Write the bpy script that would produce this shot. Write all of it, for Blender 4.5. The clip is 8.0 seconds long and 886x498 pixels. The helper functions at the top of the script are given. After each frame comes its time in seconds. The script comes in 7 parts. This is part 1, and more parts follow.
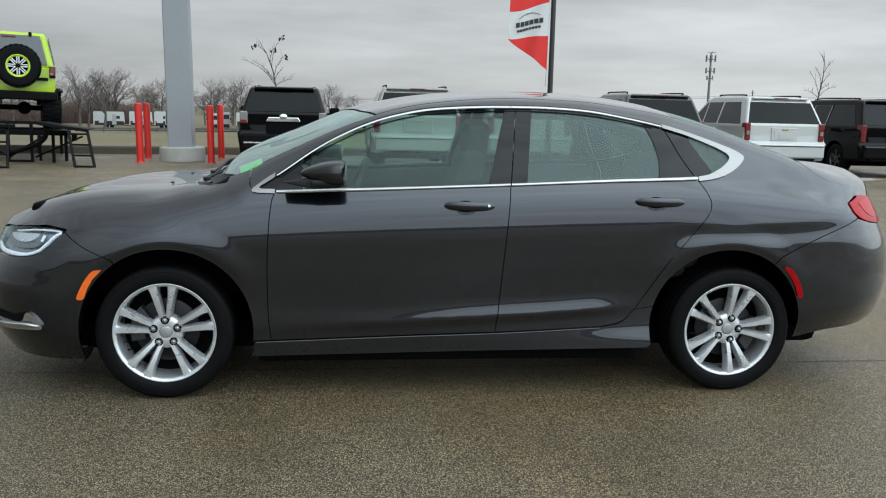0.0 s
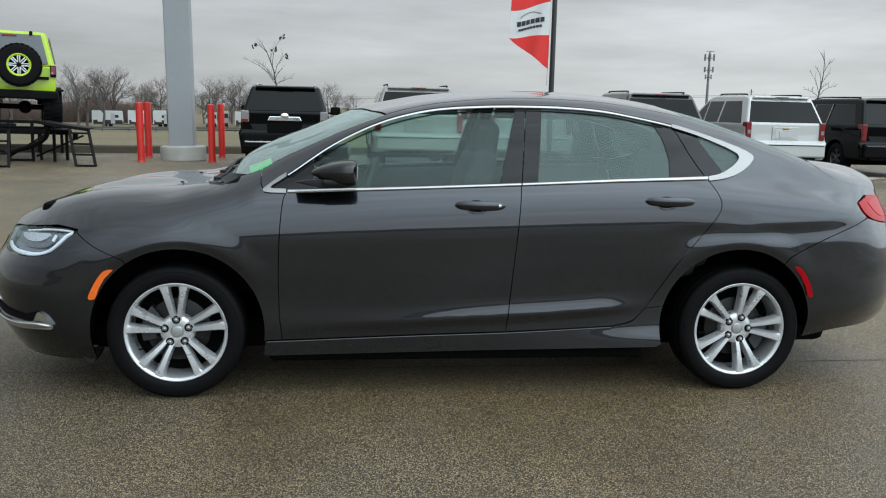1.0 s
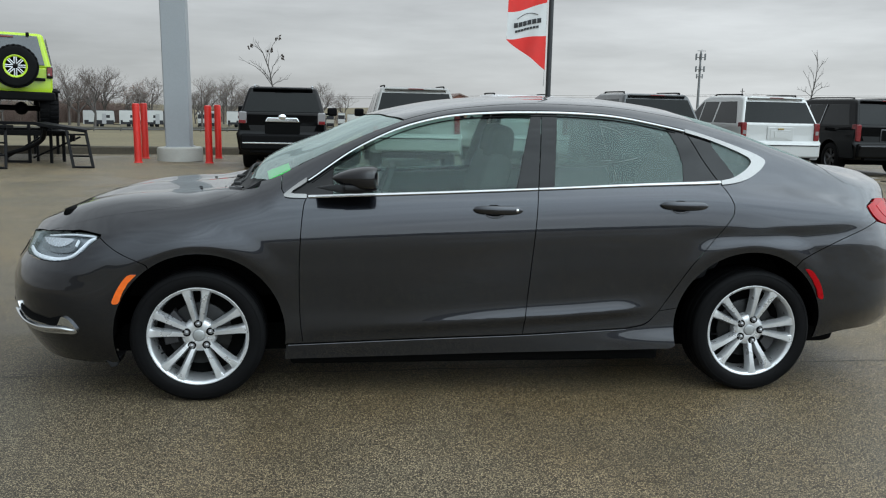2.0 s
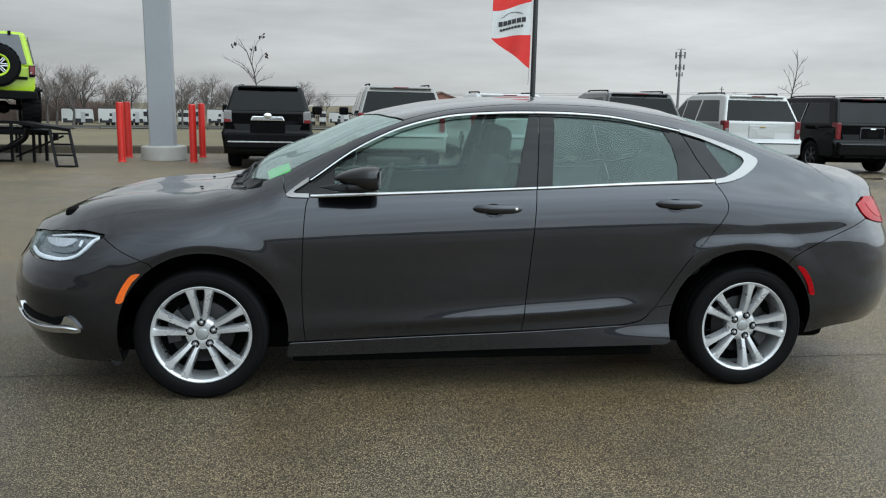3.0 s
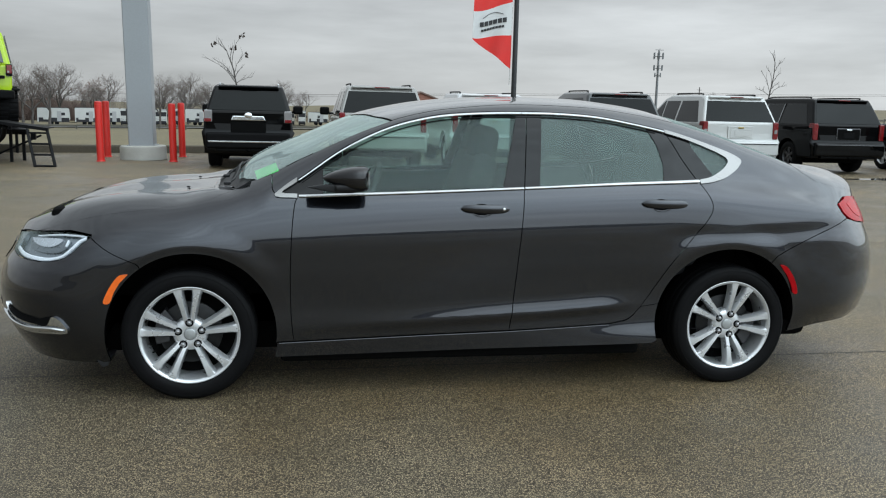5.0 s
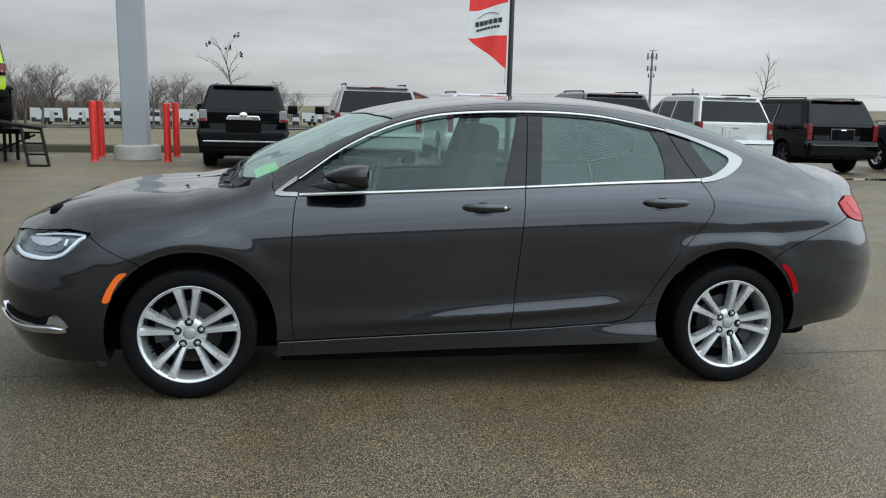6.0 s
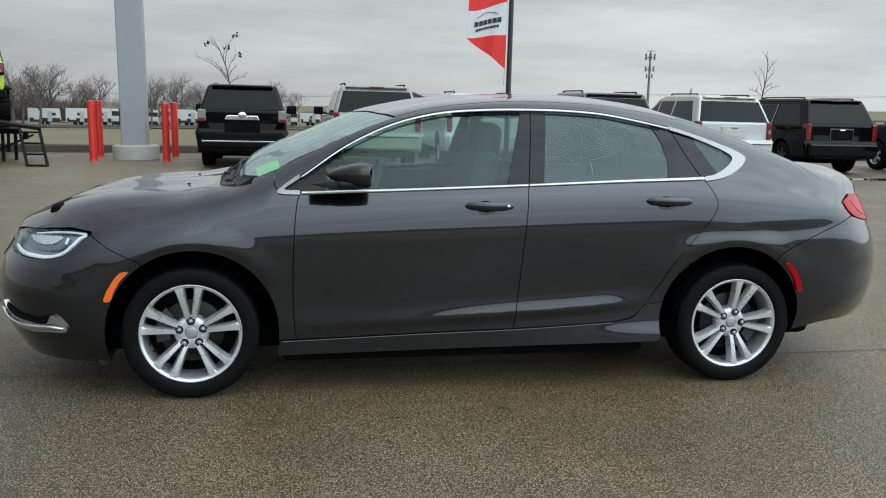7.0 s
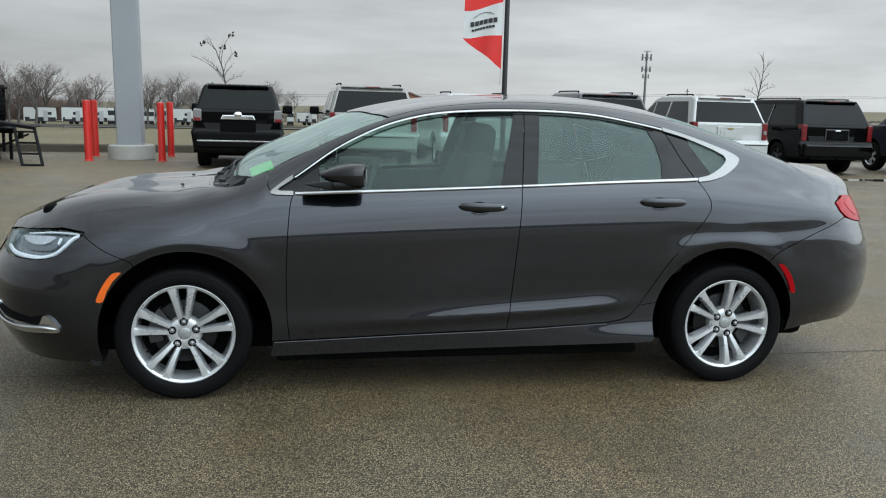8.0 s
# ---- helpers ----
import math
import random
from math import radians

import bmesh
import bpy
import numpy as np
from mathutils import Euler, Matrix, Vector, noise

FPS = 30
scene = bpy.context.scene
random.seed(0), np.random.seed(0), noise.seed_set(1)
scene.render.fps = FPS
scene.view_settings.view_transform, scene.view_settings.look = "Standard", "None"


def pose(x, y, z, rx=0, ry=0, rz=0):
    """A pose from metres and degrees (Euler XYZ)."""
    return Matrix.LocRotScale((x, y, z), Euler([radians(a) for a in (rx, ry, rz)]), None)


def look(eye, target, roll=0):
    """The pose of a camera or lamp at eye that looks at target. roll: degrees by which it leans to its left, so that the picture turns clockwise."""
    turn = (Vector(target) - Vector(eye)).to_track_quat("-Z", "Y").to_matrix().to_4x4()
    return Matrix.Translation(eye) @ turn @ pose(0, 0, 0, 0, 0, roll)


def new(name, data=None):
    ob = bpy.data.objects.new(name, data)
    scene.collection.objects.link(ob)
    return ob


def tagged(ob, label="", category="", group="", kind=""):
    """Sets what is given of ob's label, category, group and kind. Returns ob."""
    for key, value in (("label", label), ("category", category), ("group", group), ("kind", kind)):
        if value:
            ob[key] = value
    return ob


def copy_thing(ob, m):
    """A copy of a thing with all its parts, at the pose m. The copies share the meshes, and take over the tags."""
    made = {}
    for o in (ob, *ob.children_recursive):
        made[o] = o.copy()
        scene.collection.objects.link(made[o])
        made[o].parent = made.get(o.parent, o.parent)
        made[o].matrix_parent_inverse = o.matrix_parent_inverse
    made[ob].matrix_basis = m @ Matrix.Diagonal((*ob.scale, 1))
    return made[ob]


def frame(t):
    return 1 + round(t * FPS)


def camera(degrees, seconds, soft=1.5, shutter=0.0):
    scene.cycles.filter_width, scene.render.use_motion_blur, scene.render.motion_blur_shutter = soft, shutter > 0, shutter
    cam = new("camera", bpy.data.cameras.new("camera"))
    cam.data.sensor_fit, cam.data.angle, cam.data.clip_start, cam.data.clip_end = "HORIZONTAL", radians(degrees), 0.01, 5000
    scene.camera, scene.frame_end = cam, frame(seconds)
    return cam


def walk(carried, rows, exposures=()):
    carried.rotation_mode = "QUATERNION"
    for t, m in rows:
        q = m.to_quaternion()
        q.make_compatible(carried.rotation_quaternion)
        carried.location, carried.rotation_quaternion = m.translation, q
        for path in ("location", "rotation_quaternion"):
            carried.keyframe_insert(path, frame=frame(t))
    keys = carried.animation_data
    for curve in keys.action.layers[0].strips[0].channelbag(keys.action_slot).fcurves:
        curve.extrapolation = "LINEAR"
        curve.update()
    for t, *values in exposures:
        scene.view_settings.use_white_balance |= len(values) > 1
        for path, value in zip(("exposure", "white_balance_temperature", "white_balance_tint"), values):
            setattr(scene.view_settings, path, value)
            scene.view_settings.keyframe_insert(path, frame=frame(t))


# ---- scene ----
cam = camera(53.1, 8.0, soft=1.15)
PATH = [
    (0, (-0.593, -5.013, 1.362), (-0.35, -3.051, 1.054), 1.4),
    (0.5, (-0.607, -5.013, 1.36), (-0.364, -3.052, 1.051), 1.3),
    (1, (-0.651, -5.009, 1.364), (-0.405, -3.049, 1.054), 1.4),
    (1.5, (-0.715, -5.023, 1.38), (-0.465, -3.062, 1.07), 1.4),
    (3, (-0.881, -5.093, 1.4), (-0.576, -3.141, 1.086), 1.3),
    (3.5, (-0.898, -5.113, 1.404), (-0.579, -3.163, 1.09), 1.4),
    (4, (-0.918, -5.126, 1.403), (-0.585, -3.179, 1.09), 1.4),
    (4.5, (-0.922, -5.118, 1.403), (-0.58, -3.172, 1.09), 1.4),
    (6, (-0.956, -5.082, 1.391), (-0.592, -3.14, 1.079), 1.5),
    (6.5, (-0.977, -5.075, 1.383), (-0.611, -3.134, 1.073), 1.5),
    (7, (-0.975, -5.06, 1.379), (-0.607, -3.119, 1.068), 1.5),
    (7.5, (-0.964, -5.06, 1.383), (-0.592, -3.12, 1.072), 1.5),
    (8, (-0.961, -5.061, 1.383), (-0.585, -3.121, 1.072), 1.6),
]
walk(cam, [(t, look(eye, target, roll)) for t, eye, target, roll in PATH])

# ---- overcast sky and a weak, wide sun behind the cloud ----
SUN_ELEV, SUN_AZ = 62, 120
world = bpy.data.worlds.new("overcast")
scene.world = world
world.use_nodes = True
wn, wl = world.node_tree.nodes, world.node_tree.links
wn.clear()


def wnode(kind, **values):
    n = wn.new(kind)
    for key, value in values.items():
        n.inputs[key].default_value = value
    return n


w_out, w_bg = wn.new("ShaderNodeOutputWorld"), wn.new("ShaderNodeBackground")
w_co, w_xyz = wn.new("ShaderNodeTexCoord"), wn.new("ShaderNodeSeparateXYZ")
wl.new(w_co.outputs["Generated"], w_xyz.inputs[0])
w_grad = wn.new("ShaderNodeValToRGB")
w_grad.color_ramp.interpolation = "LINEAR"
w_stops = ((0, (.565, .595, .61, 1)), (.12, (.63, .66, .675, 1)), (.30, (.80, .865, .90, 1)), (1, (1.30, 1.43, 1.50, 1)))
w_grad.color_ramp.elements.new(.12)
w_grad.color_ramp.elements.new(.30)
for i, (p, c) in enumerate(w_stops):
    w_grad.color_ramp.elements[i].position = p
    w_grad.color_ramp.elements[i].color = c
wl.new(w_xyz.outputs["Z"], w_grad.inputs[0])
# cloud: long flat streaks
w_map = wn.new("ShaderNodeMapping")
w_map.inputs["Scale"].default_value = (1.6, 1.6, 10.0)
wl.new(w_co.outputs["Generated"], w_map.inputs[0])
w_cl = wnode("ShaderNodeTexNoise", Scale=2.2, Detail=6.0, Roughness=.55)
wl.new(w_map.outputs[0], w_cl.inputs["Vector"])
w_cr = wn.new("ShaderNodeMapRange")
for key, value in (("From Min", .3), ("From Max", .7), ("To Min", .79), ("To Max", 1.21)):
    w_cr.inputs[key].default_value = value
wl.new(w_cl.outputs["Fac"], w_cr.inputs["Value"])
w_mul = wn.new("ShaderNodeMix")
w_mul.data_type, w_mul.blend_type = "RGBA", "MULTIPLY"
w_mul.inputs["Factor"].default_value = 1
wl.new(w_grad.outputs["Color"], w_mul.inputs["A"])
wl.new(w_cr.outputs["Result"], w_mul.inputs["B"])
w_sky = wn.new("ShaderNodeTexSky")
w_sky.sky_type, w_sky.sun_disc = "NISHITA", False
w_sky.sun_elevation, w_sky.sun_rotation = radians(SUN_ELEV), radians(SUN_AZ)
w_dim = wn.new("ShaderNodeMix")
w_dim.data_type, w_dim.blend_type = "RGBA", "MULTIPLY"
w_dim.inputs["Factor"].default_value = 1
w_dim.inputs["B"].default_value = (.10, .10, .10, 1)
wl.new(w_sky.outputs[0], w_dim.inputs["A"])
w_mix = wn.new("ShaderNodeMix")
w_mix.data_type = "RGBA"
w_mix.inputs["Factor"].default_value = .08
w_east = wn.new("ShaderNodeMapRange")
for key, value in (("From Min", -.5), ("From Max", .34), ("To Min", .66), ("To Max", 1.03)):
    w_east.inputs[key].default_value = value
wl.new(w_xyz.outputs["X"], w_east.inputs["Value"])
w_m2 = wn.new("ShaderNodeMix")
w_m2.data_type, w_m2.blend_type = "RGBA", "MULTIPLY"
w_m2.inputs["Factor"].default_value = 1
wl.new(w_mul.outputs["Result"], w_m2.inputs["A"])
wl.new(w_east.outputs["Result"], w_m2.inputs["B"])
# thinner cloud towards the sun, behind the lane
w_neg = wn.new("ShaderNodeVectorMath")
w_neg.operation = "DOT_PRODUCT"
w_neg.inputs[1].default_value = (.60, -.80, 0)
wl.new(w_co.outputs["Generated"], w_neg.inputs[0])
w_south = wn.new("ShaderNodeMapRange")
w_south.interpolation_type = "SMOOTHSTEP"
for key, value in (("From Min", -.35), ("From Max", .95), ("To Min", 0), ("To Max", 1)):
    w_south.inputs[key].default_value = value
wl.new(w_neg.outputs["Value"], w_south.inputs["Value"])
w_m3 = wn.new("ShaderNodeMix")
w_m3.data_type, w_m3.blend_type = "RGBA", "MULTIPLY"
wl.new(w_south.outputs["Result"], w_m3.inputs["Factor"])
wl.new(w_m2.outputs["Result"], w_m3.inputs["A"])
w_m3.inputs["B"].default_value = (2.60, 2.82, 2.95, 1)
wl.new(w_m3.outputs["Result"], w_mix.inputs["A"])
wl.new(w_dim.outputs["Result"], w_mix.inputs["B"])
wl.new(w_mix.outputs["Result"], w_bg.inputs["Color"])
w_bg.inputs["Strength"].default_value = 1.0
wl.new(w_bg.outputs[0], w_out.inputs[0])

sun = new("sun", bpy.data.lights.new("sun", "SUN"))
sun.data.energy, sun.data.angle, sun.data.color = 0.3, radians(70), (1, .97, .92)
sun.matrix_world = look((0, 0, 30), (30 * math.sin(radians(SUN_AZ)) * -1 / math.tan(radians(SUN_ELEV)), 30 * math.cos(radians(SUN_AZ)) * -1 / math.tan(radians(SUN_ELEV)), 0))


# ---- materials ----
def shader(name, color, rough=.5, metal=0.0, coat=0.0, var=.12, scale=3.0, fine=60.0, bump=0.0, bump_scale=200.0, spec=.5, trans=0.0, emit=0.0, rough_var=.08, tint=None, ior=1.5, bump_dist=.002):
    """A principled surface whose colour and gloss vary at two sizes, in metres of the object."""
    m = bpy.data.materials.new(name)
    m.use_nodes = True
    n, l = m.node_tree.nodes, m.node_tree.links
    b = n["Principled BSDF"]
    b.inputs["Metallic"].default_value = metal
    b.inputs["Coat Weight"].default_value = coat
    b.inputs["Coat Roughness"].default_value = .03
    b.inputs["Specular IOR Level"].default_value = spec
    b.inputs["Transmission Weight"].default_value = trans
    b.inputs["IOR"].default_value = ior
    co = n.new("ShaderNodeTexCoord")
    big, small = n.new("ShaderNodeTexNoise"), n.new("ShaderNodeTexNoise")
    for node, s in ((big, scale), (small, fine)):
        node.inputs["Scale"].default_value = s
        node.inputs["Detail"].default_value = 4
        l.new(co.outputs["Object"], node.inputs["Vector"])
    add = n.new("ShaderNodeMath")
    add.operation = "ADD"
    l.new(big.outputs["Fac"], add.inputs[0])
    l.new(small.outputs["Fac"], add.inputs[1])
    ramp = n.new("ShaderNodeMapRange")
    for key, value in (("From Min", .6), ("From Max", 1.4), ("To Min", 0), ("To Max", 1)):
        ramp.inputs[key].default_value = value
    l.new(add.outputs[0], ramp.inputs["Value"])
    mix = n.new("ShaderNodeMix")
    mix.data_type = "RGBA"
    other = tint or tuple(c * (1 + var) for c in color)
    mix.inputs["A"].default_value = (*[c * (1 - var) for c in color], 1)
    mix.inputs["B"].default_value = (*other, 1)
    l.new(ramp.outputs["Result"], mix.inputs["Factor"])
    l.new(mix.outputs["Result"], b.inputs["Base Color"])
    rr = n.new("ShaderNodeMapRange")
    for key, value in (("From Min", .3), ("From Max", .7), ("To Min", max(.0, rough - rough_var)), ("To Max", min(1, rough + rough_var))):
        rr.inputs[key].default_value = value
    l.new(big.outputs["Fac"], rr.inputs["Value"])
    l.new(rr.outputs["Result"], b.inputs["Roughness"])
    if bump:
        tex = n.new("ShaderNodeTexNoise")
        tex.inputs["Scale"].default_value = bump_scale
        tex.inputs["Detail"].default_value = 3
        l.new(co.outputs["Object"], tex.inputs["Vector"])
        bp = n.new("ShaderNodeBump")
        bp.inputs["Strength"].default_value = bump
        bp.inputs["Distance"].default_value = bump_dist
        l.new(tex.outputs["Fac"], bp.inputs["Height"])
        l.new(bp.outputs[0], b.inputs["Normal"])
    if emit:
        b.inputs["Emission Color"].default_value = (*color, 1)
        b.inputs["Emission Strength"].default_value = emit
    return m


def pane(name, tint, ior=1.5, veil=.0, film=.0):
    """Thin tinted glass: the view through it, and gloss by the angle; optional pale diffuse layers that paint in
    reflected sky.
    """
    m = bpy.data.materials.new(name)
    m.use_nodes = True
    n, l = m.node_tree.nodes, m.node_tree.links
    n.clear()
    out, tr, gl, fr, pw, ad, mx = (n.new("ShaderNode" + k) for k in ("OutputMaterial", "BsdfTransparent", "BsdfGlossy", "LayerWeight", "Math", "Math", "MixShader"))
    tr.inputs["Color"].default_value = (*tint, 1)
    gl.inputs["Roughness"].default_value = .01
    gl.inputs["Color"].default_value = (.84, 1, .96, 1)
    # gloss alike from both sides of the thin pane
    straight = ((ior - 1) / (ior + 1)) ** 2
    fr.inputs["Blend"].default_value = .5
    pw.operation, ad.operation = "POWER", "MULTIPLY_ADD"
    pw.inputs[1].default_value = 5
    ad.inputs[1].default_value, ad.inputs[2].default_value = 1 - straight, straight
    l.new(fr.outputs["Facing"], pw.inputs[0])
    l.new(pw.outputs[0], ad.inputs[0])
    l.new(ad.outputs[0], mx.inputs[0])
    l.new(tr.outputs[0], mx.inputs[1])
    l.new(gl.outputs[0], mx.inputs[2])
    last = mx
    # pale diffuse layer, uneven, standing in for sky reflected in the windscreen
    if veil:
        df, m2, tx = (n.new("ShaderNode" + k) for k in ("BsdfDiffuse", "MixShader", "TexNoise"))
        df.inputs["Color"].default_value = (.46, .53, .51, 1)
        tx.inputs["Scale"].default_value = 5
        mr = n.new("ShaderNodeMapRange")
        mr.inputs["To Min"].default_value, mr.inputs["To Max"].default_value = veil * .6, veil * 1.4
        l.new(tx.outputs["Fac"], mr.inputs["Value"])
        l.new(mr.outputs["Result"], m2.inputs[0])
        l.new(mx.outputs[0], m2.inputs[1])
        l.new(df.outputs[0], m2.inputs[2])
        last = m2
    if film:
        # even grey-green diffuse layer: paints reflected sky into the pane, dims the view
        ab, m3 = n.new("ShaderNodeBsdfDiffuse"), n.new("ShaderNodeMixShader")
        ab.inputs["Color"].default_value = (.165, .205, .196, 1)
        m3.inputs[0].default_value = film
        l.new(last.outputs[0], m3.inputs[1])
        l.new(ab.outputs[0], m3.inputs[2])
        last = m3
    l.new(last.outputs[0], out.inputs[0])
    return m


def car_paint(name, color, metal=.6, rough=.34, coat=1.0, orange=.012, clear=1.5):
    """Metallic paint under clear coat, with fine flakes and road film."""
    m = shader(name, color, rough, metal, coat, var=.05, scale=.9, fine=900, rough_var=.03)
    n, l = m.node_tree.nodes, m.node_tree.links
    b = n["Principled BSDF"]
    b.inputs["Coat Roughness"].default_value = .032
    b.inputs["Coat IOR"].default_value = clear
    b.inputs["Specular IOR Level"].default_value = .08
    co = n.new("ShaderNodeTexCoord")
    tex = n.new("ShaderNodeTexNoise")
    tex.inputs["Scale"].default_value = 9
    l.new(co.outputs["Object"], tex.inputs["Vector"])
    bp = n.new("ShaderNodeBump")
    bp.inputs["Strength"].default_value = orange
    bp.inputs["Distance"].default_value = .01
    l.new(tex.outputs["Fac"], bp.inputs["Height"])
    l.new(bp.outputs[0], b.inputs["Coat Normal"])
    return m


PAINT = car_paint("granite_paint", (.0214, .0230, .0286), metal=.94, rough=.23, orange=.03, clear=1.56)
CORNER_TRIM = shader("brushed_trim", (.248, .246, .241), .26, 1.0, var=.05, rough_var=.06)
BLACK_GLOSS = shader("black_gloss", (.003, .003, .0035), .06, coat=.0, spec=.26, var=.1, rough_var=.03)
BLACK_PLASTIC = shader("black_plastic", (.011, .011, .012), .55, spec=.3, var=.2, bump=.15, bump_scale=600)
BLACK_DEEP = shader("underbody_black", (.003, .003, .003), .8, spec=.05, var=.3)
RUBBER = shader("rubber", (.0036, .0036, .004), .62, spec=.10, var=.25, scale=8, bump=.2, bump_scale=300)
CHROME = shader("chrome", (.80, .81, .82), .10, 1.0, var=.03, rough_var=.05)
SATIN = shader("bright_trim", (.52, .53, .54), .24, 1.0, var=.03, rough_var=.05)
ALLOY = shader("silver_alloy", (.62, .63, .64), .32, .65, coat=.3, var=.05, scale=20)
ALLOY_DARK = shader("alloy_barrel", (.055, .055, .058), .45, .7, var=.15, scale=20)
STEEL = shader("brake_steel", (.022, .022, .022), .45, .8, var=.2, scale=25)
GLASS_SIDE = pane("side_glass", (.66, .82, .77), 1.46)
GLASS_REAR = pane("rear_side_glass", (.54, .70, .64), 1.30, film=.50)
GLASS_FRONT = pane("windscreen_glass", (.62, .70, .66), 2.4, veil=.24)
LENS = pane("clear_lens", (.93, .95, .97), 1.35)
AMBER = shader("amber_lens", (.80, .13, .008), .15, coat=1, var=.12, scale=40, emit=.0)
RED_LENS = shader("red_lens", (.34, .004, .007), .14, coat=.0, spec=.12, var=.15, scale=40)
LAMP_SILVER = shader("lamp_reflector", (.66, .69, .73), .25, .7, var=.1, scale=30)
LAMP_WHITE = shader("lamp_light_guide", (.80, .83, .86), .25, var=.03)
SEAT_GREY = shader("seat_cloth", (.045, .046, .048), .9, var=.15, scale=8, fine=40, spec=.2)
TRIM_DARK = shader("cabin_plastic", (.028, .028, .030), .6, var=.15)
TRIM_LIGHT = shader("headliner", (.30, .30, .29), .9, var=.08)
GREEN_CARD = shader("green_card", (.08, .85, .14), .6, var=.05)
HUB_GREY = shader("hub_cap_grey", (.36, .37, .37), .38, .6, var=.08, scale=50)
# near-black that paints the shade of recesses onto patches set over them
RECESS_SHADE = shader("recess_shade", (.003, .003, .003), .9, spec=.08, var=.2)
# ---- the sedan's outer skin: a smooth surface over (u, v), u along the car, v round the half section ----
def curve1(x, table):
    """Smooth, overshoot-free curve through (place, value) pairs."""
    xs = np.array([p[0] for p in table], float)
    ys = np.array([p[1] for p in table], float)
    x = np.clip(np.asarray(x, float), xs[0], xs[-1])
    h = np.diff(xs)
    d = np.diff(ys) / h
    m = np.zeros(len(xs))
    m[0], m[-1] = d[0], d[-1]
    for i in range(1, len(xs) - 1):
        if d[i - 1] * d[i] > 0:
            w1, w2 = 2 * h[i] + h[i - 1], h[i] + 2 * h[i - 1]
            m[i] = (w1 + w2) / (w1 / d[i - 1] + w2 / d[i])
    i = np.clip(np.searchsorted(xs, x, side="right") - 1, 0, len(xs) - 2)
    s = (x - xs[i]) / h[i]
    return ((1 + 2 * s) * (1 - s) ** 2 * ys[i] + s * (1 - s) ** 2 * h[i] * m[i]
            + s * s * (3 - 2 * s) * ys[i + 1] + s * s * (s - 1) * h[i] * m[i + 1])


NOSE, TAIL = -2.36, 2.52
# half widths of the section lines along the car, from the sill up
SILL_FOOT_WIDTH = [(-2.36, .84), (-1.7, .87), (-1, .888), (0, .893), (.5, .910), (1, .930), (1.8, .86), (2.55, .82)]
LOWER_CREASE_WIDTH = [(-2.36, .88), (-1.75, .908), (-1, .911), (-.2, .909), (.6, .909), (.95, .912), (1.7, .908), (2.55, .840)]
HOLLOW_WIDTH = [(-2.36, .90), (-1.75, .92), (-1, .911), (-.4, .9115), (.9, .911), (1.7, .918), (2.55, .878)]
ARCH_BULGE_WIDTH = [(-2.36, .90), (-1.75, .916), (-1.37, .939), (-1, .924), (0, .922), (1, .925), (1.37, .940), (1.75, .926), (2.55, .905)]
SHOULDER_WIDTH = [(-2.36, .88), (-1.75, .91), (-1.37, .922), (0, .925), (1.0, .927), (1.37, .930), (1.9, .918), (2.2, .908), (2.55, .902)]
UPPER_SIDE_WIDTH = [(-2.36, .84), (-1.75, .885), (-1.37, .90), (0, .904), (1.2, .905), (1.7, .893), (2.2, .874), (2.55, .866)]
BELT_WIDTH = [(-2.36, .79), (-1.75, .815), (-1.37, .825), (-1.1, .845), (-1, .858), (.2, .868), (1, .858), (1.4, .825), (1.9, .805), (2.55, .78)]
RAIL_WIDTH = [(-2.36, .66), (-2.0, .70), (-1.75, .712), (-1.37, .715), (-1.22, .725), (-1.08, .77), (-.85, .735), (-.5, .68), (-.1, .64), (.3, .625), (.8, .63), (1.2, .66), (1.5, .69), (1.9, .715), (2.2, .71), (2.55, .68)]
ROOF_SIDE_WIDTH = [(-2.36, .28), (-1.9, .27), (-1.5, .30), (-1.3, .42), (-1.12, .50), (-.8, .40), (-.3, .38), (1, .38), (1.7, .42), (2.55, .40)]
MIDDLE_WIDTH = [(-2.36, 0), (2.55, 0)]
SEC_Y = [SILL_FOOT_WIDTH, LOWER_CREASE_WIDTH, HOLLOW_WIDTH, ARCH_BULGE_WIDTH, SHOULDER_WIDTH, UPPER_SIDE_WIDTH, BELT_WIDTH, RAIL_WIDTH, ROOF_SIDE_WIDTH, MIDDLE_WIDTH]
# and their heights
SILL_FOOT_HEIGHT = [(-2.36, .165), (-1.9, .18), (-1, .195), (.95, .235), (1.7, .265), (1.95, .30), (2.3, .31), (2.55, .33)]
LOWER_CREASE_HEIGHT = [(-2.36, .27), (-1.75, .30), (-.95, .365), (.17, .385), (.8, .405), (1.7, .40), (2.55, .43)]
HOLLOW_HEIGHT = [(-2.36, .39), (-.95, .435), (.2, .46), (.8, .49), (1.7, .50), (2.55, .53)]
ARCH_BULGE_HEIGHT = [(-2.36, .49), (-1.75, .60), (-1.37, .712), (-1, .65), (0, .66), (1, .69), (1.37, .745), (1.75, .70), (2.2, .66), (2.55, .63)]
SHOULDER_HEIGHT = [(-2.36, .57), (-1.75, .69), (-1.37, .785), (-1, .795), (0, .83), (1.2, .875), (1.7, .855), (2.2, .79), (2.55, .74)]
UPPER_SIDE_HEIGHT = [(-2.36, .655), (-2.05, .715), (-1.75, .765), (-1.37, .83), (-1, .885), (0, .945), (1.1, .985), (1.6, .96), (2.1, .90), (2.55, .84)]
BELT_HEIGHT = [(-2.36, .725), (-2.05, .785), (-1.75, .842), (-1.37, .907), (-1, .968), (-.86, .98), (.233, 1.031), (1.158, 1.075), (1.5, 1.055), (1.9, 1.0), (2.2, .975), (2.55, .925)]
